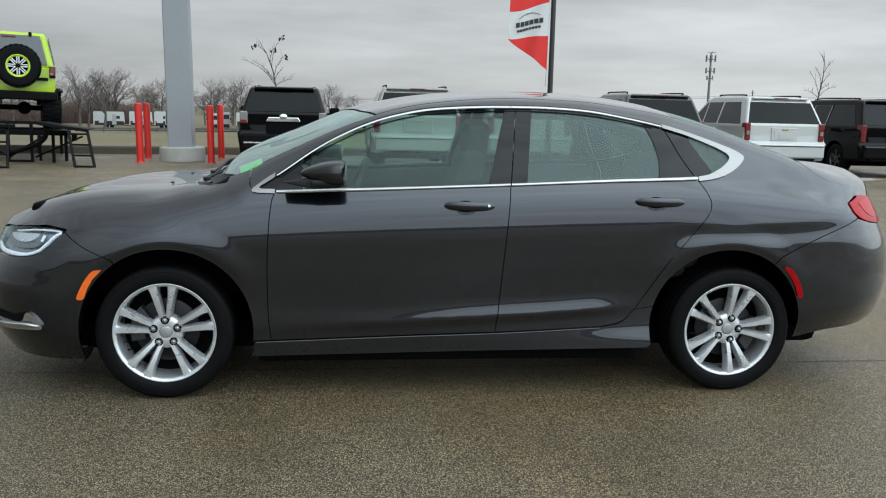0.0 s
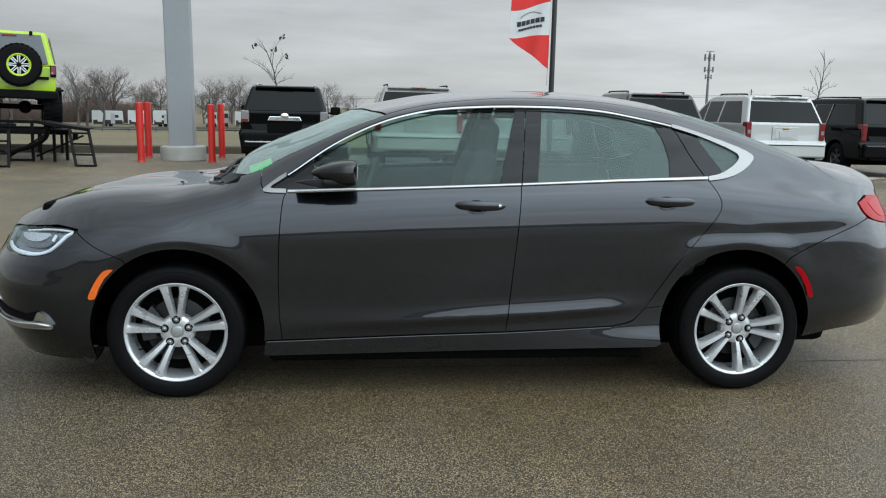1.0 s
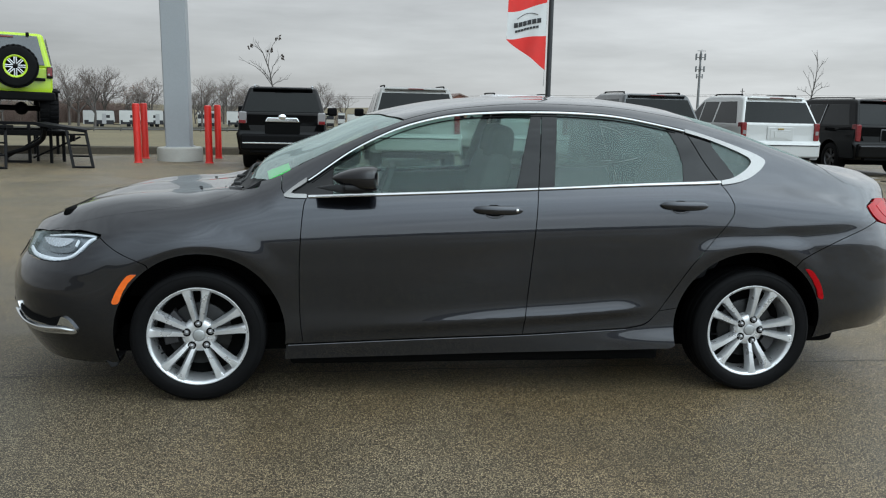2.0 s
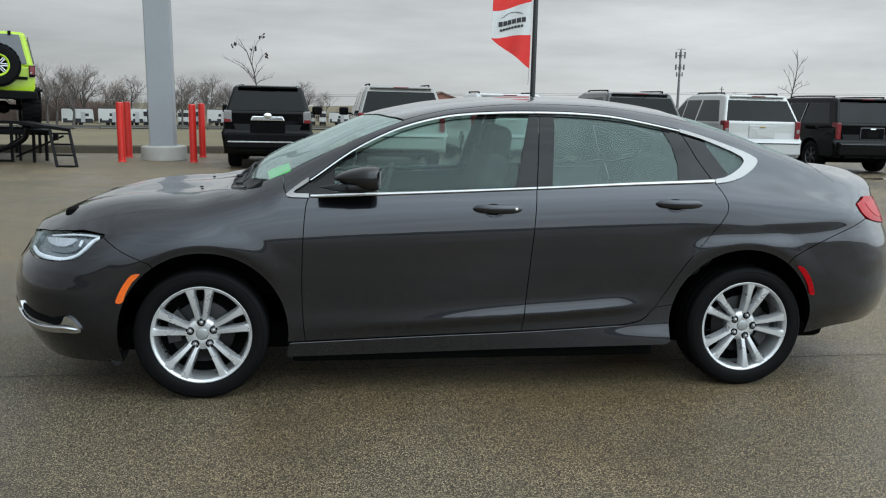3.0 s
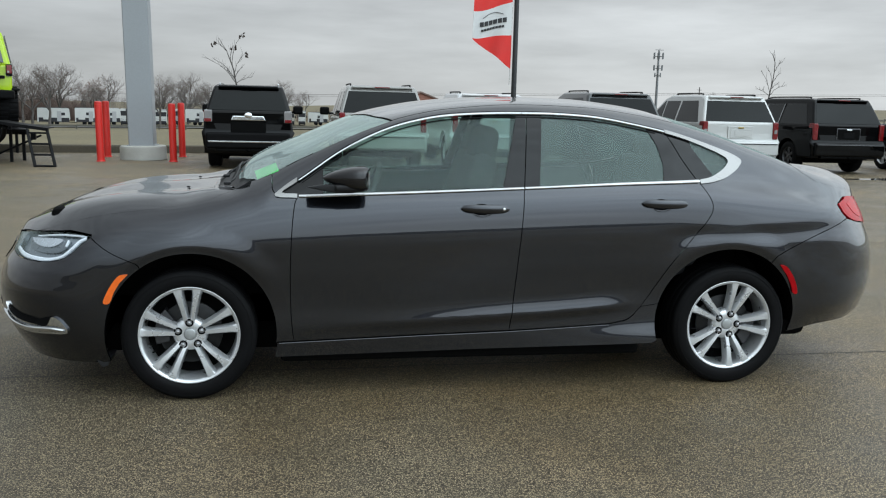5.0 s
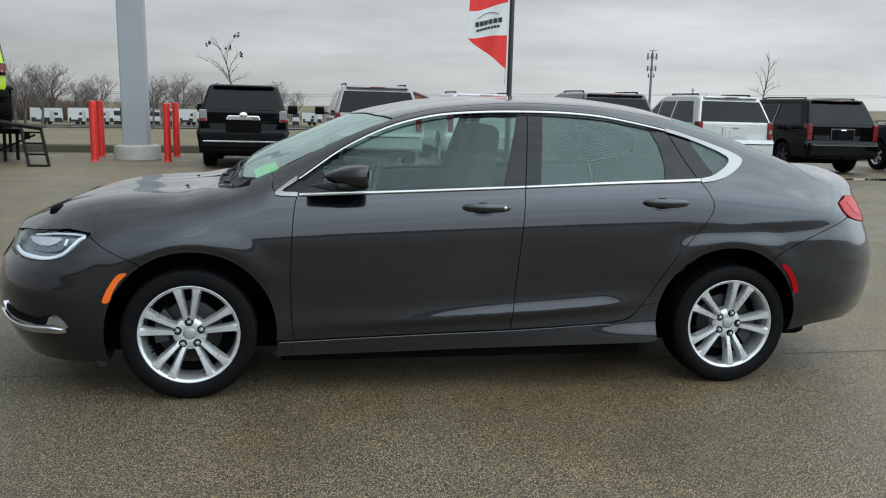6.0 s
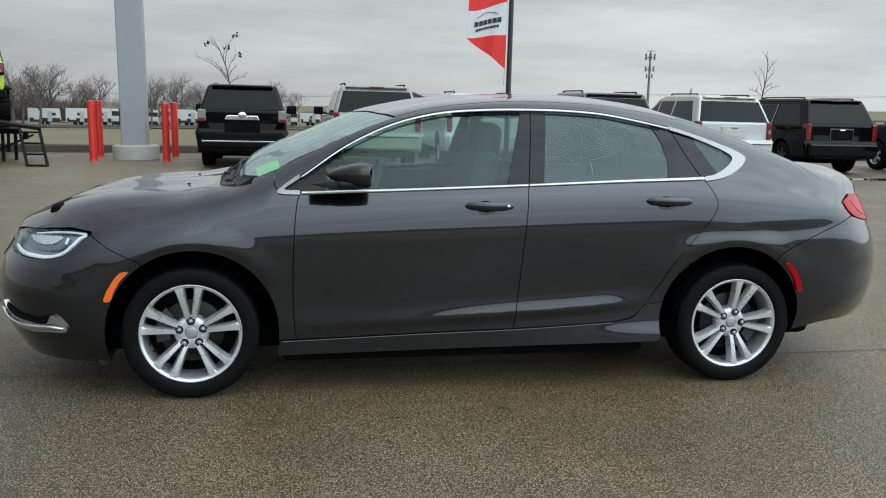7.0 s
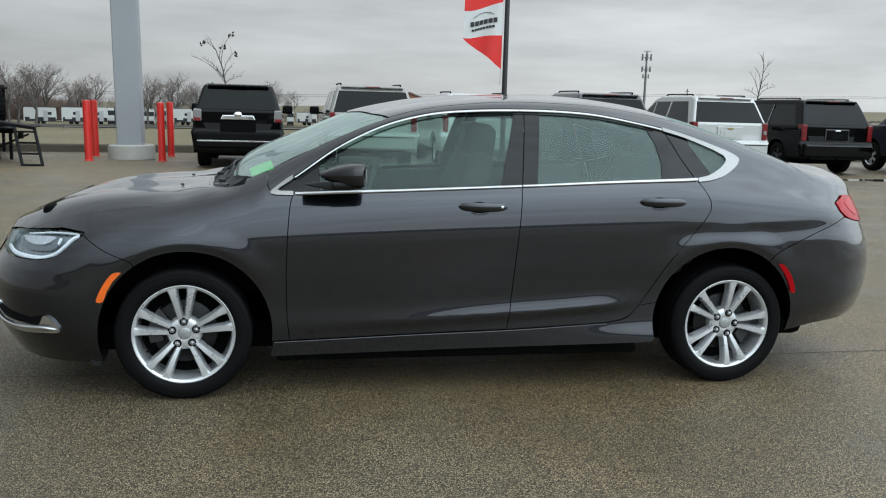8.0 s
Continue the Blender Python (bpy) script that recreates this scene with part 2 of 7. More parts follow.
RAIL_HEIGHT = [(-2.36, .755), (-2.2, .808), (-2.06, .853), (-1.9, .888), (-1.75, .911), (-1.553, .934), (-1.41, .947), (-1.28, .975), (-1.18, .990), (-1.08, 1.014), (-.85, 1.115), (-.5, 1.275), (-.3, 1.345), (-.1, 1.385), (.3, 1.417), (.6, 1.41), (1, 1.36), (1.3, 1.285), (1.6, 1.185), (1.9, 1.09), (2.1, 1.05), (2.4, 1.01), (2.55, .96)]
ROOF_SIDE_HEIGHT = [(-2.36, .765), (-2.2, .842), (-2.08, .888), (-1.9, .923), (-1.75, .940), (-1.553, .951), (-1.41, .961), (-1.28, .977), (-1.2, .996), (-1.1, 1.078), (-.777, 1.24), (-.507, 1.351), (-.355, 1.39), (-.17, 1.425), (.11, 1.453), (.4, 1.463), (.6, 1.46), (.925, 1.43), (1.27, 1.36), (1.63, 1.24), (1.95, 1.125), (2.1, 1.10), (2.2, 1.105), (2.42, 1.075), (2.55, 1.0)]
MIDDLE_HEIGHT = [(-2.36, .77), (-2.2, .849), (-2.08, .896), (-1.9, .938), (-1.75, .957), (-1.553, .966), (-1.41, .974), (-1.28, .985), (-1.22, 1.0), (-1.1, 1.115), (-.777, 1.262), (-.507, 1.37), (-.355, 1.408), (-.17, 1.442), (.11, 1.468), (.4, 1.477), (.6, 1.474), (.925, 1.445), (1.27, 1.375), (1.63, 1.255), (1.95, 1.14), (2.1, 1.115), (2.2, 1.12), (2.42, 1.09), (2.55, 1.01)]
SEC_Z = [SILL_FOOT_HEIGHT, LOWER_CREASE_HEIGHT, HOLLOW_HEIGHT, ARCH_BULGE_HEIGHT, SHOULDER_HEIGHT, UPPER_SIDE_HEIGHT, BELT_HEIGHT, RAIL_HEIGHT, ROOF_SIDE_HEIGHT, MIDDLE_HEIGHT]
NOSE_LEAN = [(.1, .15), (.24, .055), (.4, -.010), (.5, -.014), (.60, .01), (.66, .045), (.78, .09), (1.0, .11)]
TAIL_LEAN = [(.1, -.10), (.27, -.08), (.36, -.02), (.5, 0), (.67, -.018), (.82, -.07), (.95, -.10), (1.05, -.08), (1.2, -.08)]


ARCH_CENTRES, ARCH_RADIUS = ((-1.358, .322), (1.336, .332)), .390


def ease(a, b, t):
    """0 at a, 1 at b, smooth between."""
    q = np.clip((t - a) / (b - a), 0, 1)
    return q * q * (3 - 2 * q)


def pressing(x, z):
    """How far the pressed lines of the flank stand proud of the plain body."""
    # crease low on the doors: a ramp above it, undercut below
    line = np.interp(x, [-.9, -.34, .13, .42, .70, .88], [.350, .371, .396, .412, .433, .452])
    rise = z - line
    amp = .0150 * ease(-1.2, .35, x) * ease(.90, .62, x)
    out = amp * sum(np.where(rise + e >= 0, np.clip(1 - (rise + e) / .085, 0, 1) ** 1.7, ease(-.050, 0, rise + e)) for e in (-.009, -.005, 0, .005, .009)) / 5
    # hollow under the rear shoulder
    line = np.interp(x, [.6, 1.4, 1.85, 2.3], [.838, .842, .868, .86])
    out = out - .0085 * ease(.85, 1.35, x) * ease(2.25, 1.75, x) * ease(line + .015, line - .045, z) * ease(line - .115, line - .045, z)
    # flared wheel arches
    for cx, cz in ARCH_CENTRES:
        r = np.hypot(x - cx, z - cz) + 1e-6
        t = r - ARCH_RADIUS
        out = out + (.0080 if cx < 0 else .0085) * ease(-.004, .042, t) * ease(.14, .046, t) * ease(.25, .95, (z - cz) / r)
    # sill that swells towards the rear wheel
    return out + .0060 * ease(-.2, .95, x) * ease(1.30, 1.0, x) * ease(.350, .265, z)


def skin(u, v):
    """Points of the near half of the skin (y below zero)."""
    u = np.clip(np.atleast_1d(np.asarray(u, float)), NOSE, TAIL)
    v = np.clip(np.atleast_1d(np.asarray(v, float)), 0, 8.9999)
    Y = np.array([curve1(u, t) for t in SEC_Y])
    Z = np.array([curve1(u, t) for t in SEC_Z])
    f = np.clip((-1.62 - u) / (-1.62 - NOSE), 0, 1)
    r = np.clip((u - 1.75) / (TAIL - 1.75), 0, 1)
    Y = Y * (1 - f ** 2.7) ** (1 / 2.5) * (1 - r ** 2.4) ** (1 / 2.4)
    # mirrored section past the middle keeps the crown level there
    Y = np.concatenate([Y, -Y[-2:-1]])
    Z = np.concatenate([Z, Z[-2:-1]])
    i = np.floor(v).astype(int)
    s = v - i
    k = np.arange(len(u))

    def at(j):
        j = np.clip(j, 0, 10)
        return Y[j, k], Z[j, k]
    (ya, za), (yb, zb), (yc, zc), (yd, zd) = at(i - 1), at(i), at(i + 1), at(i + 2)
    ya, za = np.where(i == 0, 2 * yb - yc, ya), np.where(i == 0, 2 * zb - zc, za)
    h0, h1, h2 = (np.hypot(a, b) + 1e-6 for a, b in ((yb - ya, zb - za), (yc - yb, zc - zb), (yd - yc, zd - zc)))

    def mix(a, b, c, d):
        m1 = (h1 * (b - a) / h0 + h0 * (c - b) / h1) / (h0 + h1)
        m2 = (h2 * (c - b) / h1 + h1 * (d - c) / h2) / (h1 + h2)
        return ((1 + 2 * s) * (1 - s) ** 2 * b + s * (1 - s) ** 2 * h1 * m1
                + s * s * (3 - 2 * s) * c + s * s * (s - 1) * h1 * m2)
    y, z = mix(ya, yb, yc, yd), mix(za, zb, zc, zd)
    wf = np.clip((-1.5 - u) / .75, 0, 1)
    wr = np.clip((u - 1.65) / .7, 0, 1)
    x = u + wf * wf * (3 - 2 * wf) * curve1(z, NOSE_LEAN) + wr * wr * (3 - 2 * wr) * curve1(z, TAIL_LEAN)
    y = y + np.where(y > .3, pressing(x, z), 0)
    return np.stack([x, -y, z], -1)


def from_side(x, z, vmax=7.6):
    """(u, v) of the places that show at (x, z) from the side."""
    x, z = np.atleast_1d(np.asarray(x, float)), np.atleast_1d(np.asarray(z, float))
    u, v = x.copy(), np.full(x.shape, 3.0)
    for _ in range(5):
        lo, hi = np.zeros_like(u), np.full_like(u, vmax)
        for _ in range(20):
            v = (lo + hi) / 2
            up = skin(u, v)[:, 2] < z
            lo, hi = np.where(up, v, lo), np.where(up, hi, v)
        u = np.clip(u + (x - skin(u, v)[:, 0]), NOSE, TAIL)
    return u, v


def from_top(x, y):
    """(u, v) of the places that show at (x, y) from above; y of zero or less."""
    x, y = np.atleast_1d(np.asarray(x, float)), np.atleast_1d(np.asarray(y, float))
    u, v = x.copy(), np.full(x.shape, 8.0)
    for _ in range(5):
        lo, hi = np.full_like(u, 5.5), np.full_like(u, 8.9999)
        for _ in range(20):
            v = (lo + hi) / 2
            inn = skin(u, v)[:, 1] < y
            lo, hi = np.where(inn, v, lo), np.where(inn, hi, v)
        u = np.clip(u + (x - skin(u, v)[:, 0]), NOSE, TAIL)
    return u, v

# ---- building helpers ----
def link_mesh(name, verts, faces, material, parent=None, label="", smooth=True, normals=None, sd=1):
    """One mesh object out of plain lists; sd -1 mirrors it to the far side (y)."""
    verts = np.asarray(verts, float)
    faces = [tuple(int(i) for i in f) for f in faces]
    if sd < 0:
        verts = verts * (1, -1, 1)
        faces = [f[::-1] for f in faces]
    me = bpy.data.meshes.new(name)
    me.from_pydata(verts.tolist(), [], faces)
    if smooth:
        me.polygons.foreach_set("use_smooth", [True] * len(me.polygons))
    me.materials.append(material)
    if normals is not None:
        nn = np.asarray(normals, float) * ((1, -1, 1) if sd < 0 else (1, 1, 1))
        me.normals_split_custom_set_from_vertices(nn.tolist())
    ob = new(name, me)
    ob.parent = parent
    if label:
        tagged(ob, label)
    return ob


def part(name, bm, material, parent, label="", smooth=True, sharp=40, sd=1):
    """Links a bmesh as one mesh object under a thing or a part."""
    if sd < 0:
        bmesh.ops.scale(bm, vec=(1, -1, 1), verts=bm.verts)
        bmesh.ops.reverse_faces(bm, faces=bm.faces)
    me = bpy.data.meshes.new(name)
    if smooth:
        for f in bm.faces:
            f.smooth = True
        a = radians(sharp)
        for e in bm.edges:
            if len(e.link_faces) != 2 or e.calc_face_angle(0) > a:
                e.smooth = False
    bm.to_mesh(me)
    bm.free()
    me.materials.append(material)
    ob = new(name, me)
    ob.parent = parent
    if smooth and 12 < len(me.polygons) < 3000:
        wn_ = ob.modifiers.new("face_weighted", "WEIGHTED_NORMAL")
        wn_.keep_sharp = True
        wn_.weight = 80
    if label:
        tagged(ob, label)
    return ob


def thing(name, m, label, category, group=""):
    ob = new(name)
    ob.empty_display_size = .2
    ob.matrix_basis = m
    return tagged(ob, label, category, group)


def box(bm, c, s, bevel=0.0, m=None, seg=2, taper=None):
    """A box at c with sizes s; taper: factors of x and y at its top."""
    r = bmesh.ops.create_cube(bm, size=1)
    vs = r["verts"]
    for v in vs:
        v.co = Vector((v.co.x * s[0], v.co.y * s[1], v.co.z * s[2]))
        if taper and v.co.z > 0:
            v.co.x *= taper[0]
            v.co.y *= taper[1]
    if bevel:
        es = list({e for v in vs for e in v.link_edges})
        r = bmesh.ops.bevel(bm, geom=es, offset=bevel, segments=seg, profile=.5, affect="EDGES")
        vs = list({v for f in r["faces"] for v in f.verts} | {v for v in vs if v.is_valid})
        seen, todo = set(vs), list(vs)
        while todo:
            for e in todo.pop().link_edges:
                for v in e.verts:
                    if v not in seen:
                        seen.add(v)
                        todo.append(v)
        vs = list(seen)
    mm = Matrix.Translation(c) @ (m or Matrix())
    for v in vs:
        v.co = mm @ v.co
    return vs


def tube(bm, pts, r, seg=10, cap=True):
    """A round bar along points; r: one radius or one for each point."""
    pts = [Vector(p) for p in pts]
    rs = r if isinstance(r, (list, tuple)) else [r] * len(pts)
    rings, up = [], None
    for i, p in enumerate(pts):
        d = (pts[min(i + 1, len(pts) - 1)] - pts[max(i - 1, 0)]).normalized()
        if up is None:
            up = d.orthogonal().normalized()
        up = (up - d * up.dot(d))
        up = up.normalized() if up.length > 1e-6 else d.orthogonal().normalized()
        w = d.cross(up)
        rings.append([bm.verts.new(p + (up * math.cos(a) + w * math.sin(a)) * rs[i]) for a in (2 * math.pi * k / seg for k in range(seg))])
    for a, b in zip(rings, rings[1:]):
        for k in range(seg):
            bm.faces.new((a[k], a[(k + 1) % seg], b[(k + 1) % seg], b[k]))
    if cap:
        bm.faces.new(rings[0][::-1])
        bm.faces.new(rings[-1])
    return bm


def lathe(bm, prof, seg=48, cap=False, m=None):
    """Turns (radius, place along y) pairs about the y axis."""
    rings = []
    for r, y in prof:
        rings.append([bm.verts.new((r * math.cos(a), y, r * math.sin(a))) for a in (2 * math.pi * k / seg for k in range(seg))])
    for a, b in zip(rings, rings[1:]):
        for k in range(seg):
            bm.faces.new((a[k], b[k], b[(k + 1) % seg], a[(k + 1) % seg]))
    if cap:
        bm.faces.new(rings[0])
        bm.faces.new(rings[-1][::-1])
    if m:
        for ring in rings:
            for v in ring:
                v.co = m @ v.co
    return bm


def prism(bm, outline, y0, y1, axes="xz", bevel=0.0):
    """A plate with the given outline, from y0 to y1 across it."""
    def put(a, b, y):
        return {"xz": (a, y, b), "xy": (a, b, y), "yz": (y, a, b)}[axes]
    lo = [bm.verts.new(put(a, b, y0)) for a, b in outline]
    hi = [bm.verts.new(put(a, b, y1)) for a, b in outline]
    fs = [bm.faces.new(lo), bm.faces.new(hi[::-1])]
    n = len(outline)
    for i in range(n):
        fs.append(bm.faces.new((lo[i], hi[i], hi[(i + 1) % n], lo[(i + 1) % n])))
    bmesh.ops.recalc_face_normals(bm, faces=fs)
    if bevel:
        es = [e for f in fs[:2] for e in f.edges]
        bmesh.ops.bevel(bm, geom=es, offset=bevel, segments=2, profile=.5, affect="EDGES")
    return bm


def spline(points, n=8):
    """Smooth line through points, n steps between neighbours."""
    p = [np.array(q, float) for q in points]
    p = [2 * p[0] - p[1]] + p + [2 * p[-1] - p[-2]]
    out = []
    for i in range(1, len(p) - 2):
        for s in np.linspace(0, 1, n, endpoint=False):
            a, b, c, d = p[i - 1:i + 3]
            out.append(.5 * ((2 * b) + (c - a) * s + (2 * a - 5 * b + 4 * c - d) * s * s + (3 * b - a - 3 * c + d) * s ** 3))
    out.append(p[-2])
    return [tuple(q) for q in out]


from mathutils.geometry import delaunay_2d_cdt

# flat working sheet of the skin: q runs along the car's side, w round the section, both near to metres
_qu = np.concatenate([NOSE + .5 * np.linspace(0, 1, 120) ** 3, np.linspace(NOSE + .51, TAIL - .51, 160), TAIL - .5 * np.linspace(1, 0, 120) ** 3])
_qp = skin(_qu, np.full_like(_qu, 3.0))
_qq = np.concatenate([[0], np.cumsum(np.linalg.norm(np.diff(_qp, axis=0), axis=1))])
_wv = np.arange(10.0)
_ww = np.concatenate([[0], np.cumsum([.11, .13, .22, .17, .12, .10, .46, .26, .38])])


def to_sheet(u, v):
    return np.stack([np.interp(u, _qu, _qq), np.interp(v, _wv, _ww)], -1)


def from_sheet(s):
    return np.interp(s[:, 0], _qq, _qu), np.interp(s[:, 1], _ww, _wv)


def skin_normals(u, v):
    e = 2e-3
    uc, vc = np.clip(u, NOSE + 2 * e, TAIL - 2 * e), np.clip(v, e, 8.99 - e)
    du = skin(uc + e, vc) - skin(uc - e, vc)
    dv = skin(uc, vc + e) - skin(uc, vc - e)
    n = np.cross(du, dv)
    n /= np.linalg.norm(n, axis=1)[:, None] + 1e-12
    return n


def inside(poly, pts):
    x, y = pts[:, 0], pts[:, 1]
    hit = np.zeros(len(pts), bool)
    a = poly
    b = np.roll(poly, -1, 0)
    for (x0, y0), (x1, y1) in zip(a, b):
        c = (y0 > y) != (y1 > y)
        hit ^= c & (x < (x1 - x0) * (y - y0) / (y1 - y0 + 1e-15) + x0)
    return hit


def off_line(poly, pts):
    best = np.full(len(pts), 1e9)
    for a, b in zip(poly, np.roll(poly, -1, 0)):
        d = b - a
        s = np.clip(((pts - a) @ d) / (d @ d + 1e-15), 0, 1)
        best = np.minimum(best, np.linalg.norm(pts - a - s[:, None] * d, axis=1))
    return best


def resample(poly, step):
    out = []
    for a, b in zip(poly, np.roll(poly, -1, 0)):
        n = max(1, int(np.ceil(np.linalg.norm(b - a) / step)))
        out += [a + (b - a) * k / n for k in range(n)]
    return np.array(out)


def sheet_of(outline, view):
    o = np.array(outline, float)
    u, v = from_side(o[:, 0], o[:, 1]) if view == "side" else from_top(o[:, 0], o[:, 1])
    return to_sheet(u, v)


def panel(name, outline, material, parent, view="side", lift=0.0, gap=.0022, flange=.012, step=.03, label="", sd=1, whole=False):
    """A pressed panel on the skin inside an outline, drawn from the side (x, z) or from above (x, y),
    with narrow gaps at its edges and a turned-in flange. whole: a top panel over both halves."""
    s = np.array(outline, float) if view == "sheet" else sheet_of(outline, view)
    area = np.sum(s[:, 0] * np.roll(s[:, 1], -1) - np.roll(s[:, 0], -1) * s[:, 1])
    if area < 0:
        s = s[::-1]
    keep = np.linalg.norm(s - np.roll(s, 1, 0), axis=1) > 1e-4
    s = resample(s[keep], step * .7)
    if gap:
        t = np.roll(s, -1, 0) - np.roll(s, 1, 0)
        t /= np.linalg.norm(t, axis=1)[:, None] + 1e-12
        inward = np.stack([-t[:, 1], t[:, 0]], -1)
        top = s[:, 1] > _ww[-1] - .004
        s = s + inward * gap * np.where(top & whole, 0, 1)[:, None]
    g0, g1 = np.arange(s[:, 0].min() + step / 2, s[:, 0].max(), step), np.arange(s[:, 1].min() + step / 3, s[:, 1].max(), step * .6)
    g = np.array([(a, b) for a in g0 for b in g1]) if len(g0) and len(g1) else np.zeros((0, 2))
    if len(g):
        g = g[inside(s, g)]
        g = g[off_line(s, g) > step * .28] if len(g) else g
    pts = np.concatenate([s, g]) if len(g) else s
    n = len(s)
    res = delaunay_2d_cdt([Vector(p) for p in pts], [], [list(range(n))], 1, 1e-6)
    flat = np.array([tuple(p) for p in res[0]])
    faces = [tuple(f) for f in res[2]]
    u, v = from_sheet(flat)
    p, nn = skin(u, v), skin_normals(u, v)
    sign = 1 if (nn[:, 1].mean() < 0 or nn[:, 2].mean() > .5) else -1
    nn = nn * sign
    p = p + nn * lift
    if sign < 0:
        faces = [f[::-1] for f in faces]
    fn = np.cross(p[faces[0][1]] - p[faces[0][0]], p[faces[0][2]] - p[faces[0][0]])
    good = sum(np.dot(np.cross(p[f[1]] - p[f[0]], p[f[2]] - p[f[0]]), nn[f[0]]) > 0 for f in faces) > len(faces) / 2
    if not good:
        faces = [f[::-1] for f in faces]
    verts, norms = [p], [nn]
    if flange:
        # the outline's own corners, turned in
        su, sv = from_sheet(s)
        sp, sn = skin(su, sv), skin_normals(su, sv) * sign
        sp = sp + sn * lift
        tt = np.roll(sp, -1, 0) - np.roll(sp, 1, 0)
        out = np.cross(tt, sn)
        out /= np.linalg.norm(out, axis=1)[:, None] + 1e-12
        base = len(p)
        verts += [sp, sp - sn * flange]
        norms += [out, out]
        mid = _ww[-1] - .004
        for i in range(n):
            j = (i + 1) % n
            if whole and s[i, 1] > mid and s[j, 1] > mid:
                continue
            faces.append((base + i, base + n + i, base + n + j, base + j))
    verts, norms = np.concatenate(verts), np.concatenate(norms)
    if whole:
        k = len(verts)
        faces = faces + [tuple(i + k for i in f[::-1]) for f in faces]
        verts = np.concatenate([verts, verts * (1, -1, 1)])
        norms = np.concatenate([norms, norms * (1, -1, 1)])
    return link_mesh(name, verts, faces, material, parent, label, True, norms, sd)


def moulding(name, line, widths, material, parent, height=.006, lift=.002, view="side", label="", sd=1, across=6, tilt=0.0):
    """A rounded strip on the skin along a line; widths: (share of the way, width) pairs."""
    s = sheet_of(line, view) if view != "sheet" else np.array(line, float)
    d = np.concatenate([[0], np.cumsum(np.linalg.norm(np.diff(s, axis=0), axis=1))])
    w = curve1(d / d[-1], widths)
    t = np.gradient(s, axis=0)
    t /= np.linalg.norm(t, axis=1)[:, None] + 1e-12
    side = np.stack([-t[:, 1], t[:, 0]], -1)
    verts = []
    for k in range(across + 1):
        a = k / across * 2 - 1
        q = s + side * (a * w / 2)[:, None]
        u, v = from_sheet(q)
        nn = skin_normals(u, v)
        nn = nn * np.where(nn[:, 1] > 0, -1, 1)[:, None]
        verts.append(skin(u, v) + nn * (lift + height * math.sqrt(max(0, 1 - a ** 4)) - .003 * (abs(a) > .99)) - nn * (tilt * a * w / 2)[:, None])
    n = len(s)
    verts = np.concatenate(verts)
    faces = [(k * n + i, k * n + i + 1, (k + 1) * n + i + 1, (k + 1) * n + i) for k in range(across) for i in range(n - 1)]
    f = faces[len(faces) // 2]
    if np.cross(verts[f[1]] - verts[f[0]], verts[f[2]] - verts[f[0]])[1] > 0:
        faces = [q[::-1] for q in faces]
    return link_mesh(name, verts, faces, material, parent, label, True, None, sd)

# ---- the grey sedan ----
LAMP_GREY = shader("lamp_grey", (.17, .185, .20), .3, .5, var=.15, scale=25)
LAMP_TRAY = shader("lamp_tray", (.30, .33, .36), .3, .75, var=.15, scale=25)
sedan = thing("sedan", Matrix(), "dark grey metallic four-door sedan parked on damp asphalt", "car")


def S(*pts, n=0):
    """Sheet line through places seen from the side; n: smoothed."""
    return [tuple(p) for p in sheet_of(spline(pts, n) if n else pts, "side")]


def UV(*pts):
    return [tuple(p) for p in to_sheet([p[0] for p in pts], [p[1] for p in pts])]


DLO_TOP = [(-.969, .975), (-.93, 1.013), (-.845, 1.064), (-.68, 1.177), (-.54, 1.253), (-.397, 1.313), (-.253, 1.353), (-.111, 1.377), (.096, 1.392), (.309, 1.397), (.484, 1.395), (.666, 1.383), (.848, 1.354), (1.03, 1.317), (1.183, 1.274), (1.307, 1.233), (1.406, 1.195), (1.446, 1.167)]
DLO_LOW = [(1.446, 1.167), (1.417, 1.130), (1.338, 1.093), (1.228, 1.066), (1.143, 1.056), (.729, 1.039), (.224, 1.013), (-.305, .989), (-.576, .978), (-.86, .967), (-.969, .975)]
HOOD_CUT = [(-2.10, .772), (-2.019, .797), (-1.931, .827), (-1.74, .873), (-1.474, .909), (-1.302, .942), (-1.20, .978), (-1.10, 1.005)]
DOOR_FRONT = [(-.885, .277), (-.898, .40), (-.902, .60), (-.895, .80), (-.882, .93), (-.866, .972)]
DOOR_MID = [(.178, .311), (.195, .50), (.210, .70), (.225, .88), (.237, 1.022)]
DOOR_REAR = [(1.165, 1.064), (1.209, .99), (1.222, .935), (1.19, .868), (1.029, .671), (.93, .52), (.865, .425), (.80, .362), (.70, .338)]
SEAM_FRONT = [(-1.805, .772), (-1.717, .713), (-1.60, .663)]
SEAM_REAR = [(1.59, .687), (1.652, .719), (1.808, .792), (2.0, .861)]
LAMP_LOW = [(-1.805, .778), (-1.849, .742), (-1.891, .702), (-1.944, .671), (-2.019, .655), (-2.096, .650), (-2.19, .652), (-2.245, .668)]
WHEEL_X, WHEEL_Z = (-1.371, 1.371), .3135


def arch(cx, cz, r, a0, a1, n=28, foot=0.0):
    """Part of a wheel arch, from angle a0 to a1; foot widens it low down."""
    out = []
    for k in range(n + 1):
        a = radians(a0 + (a1 - a0) * k / n)
        low = max(0, -math.sin(a))
        out.append((cx + math.cos(a) * (r + foot * low), cz + math.sin(a) * r))
    return out


def ang(cx, cz, p):
    return math.degrees(math.atan2(p[1] - cz, p[0] - cx))


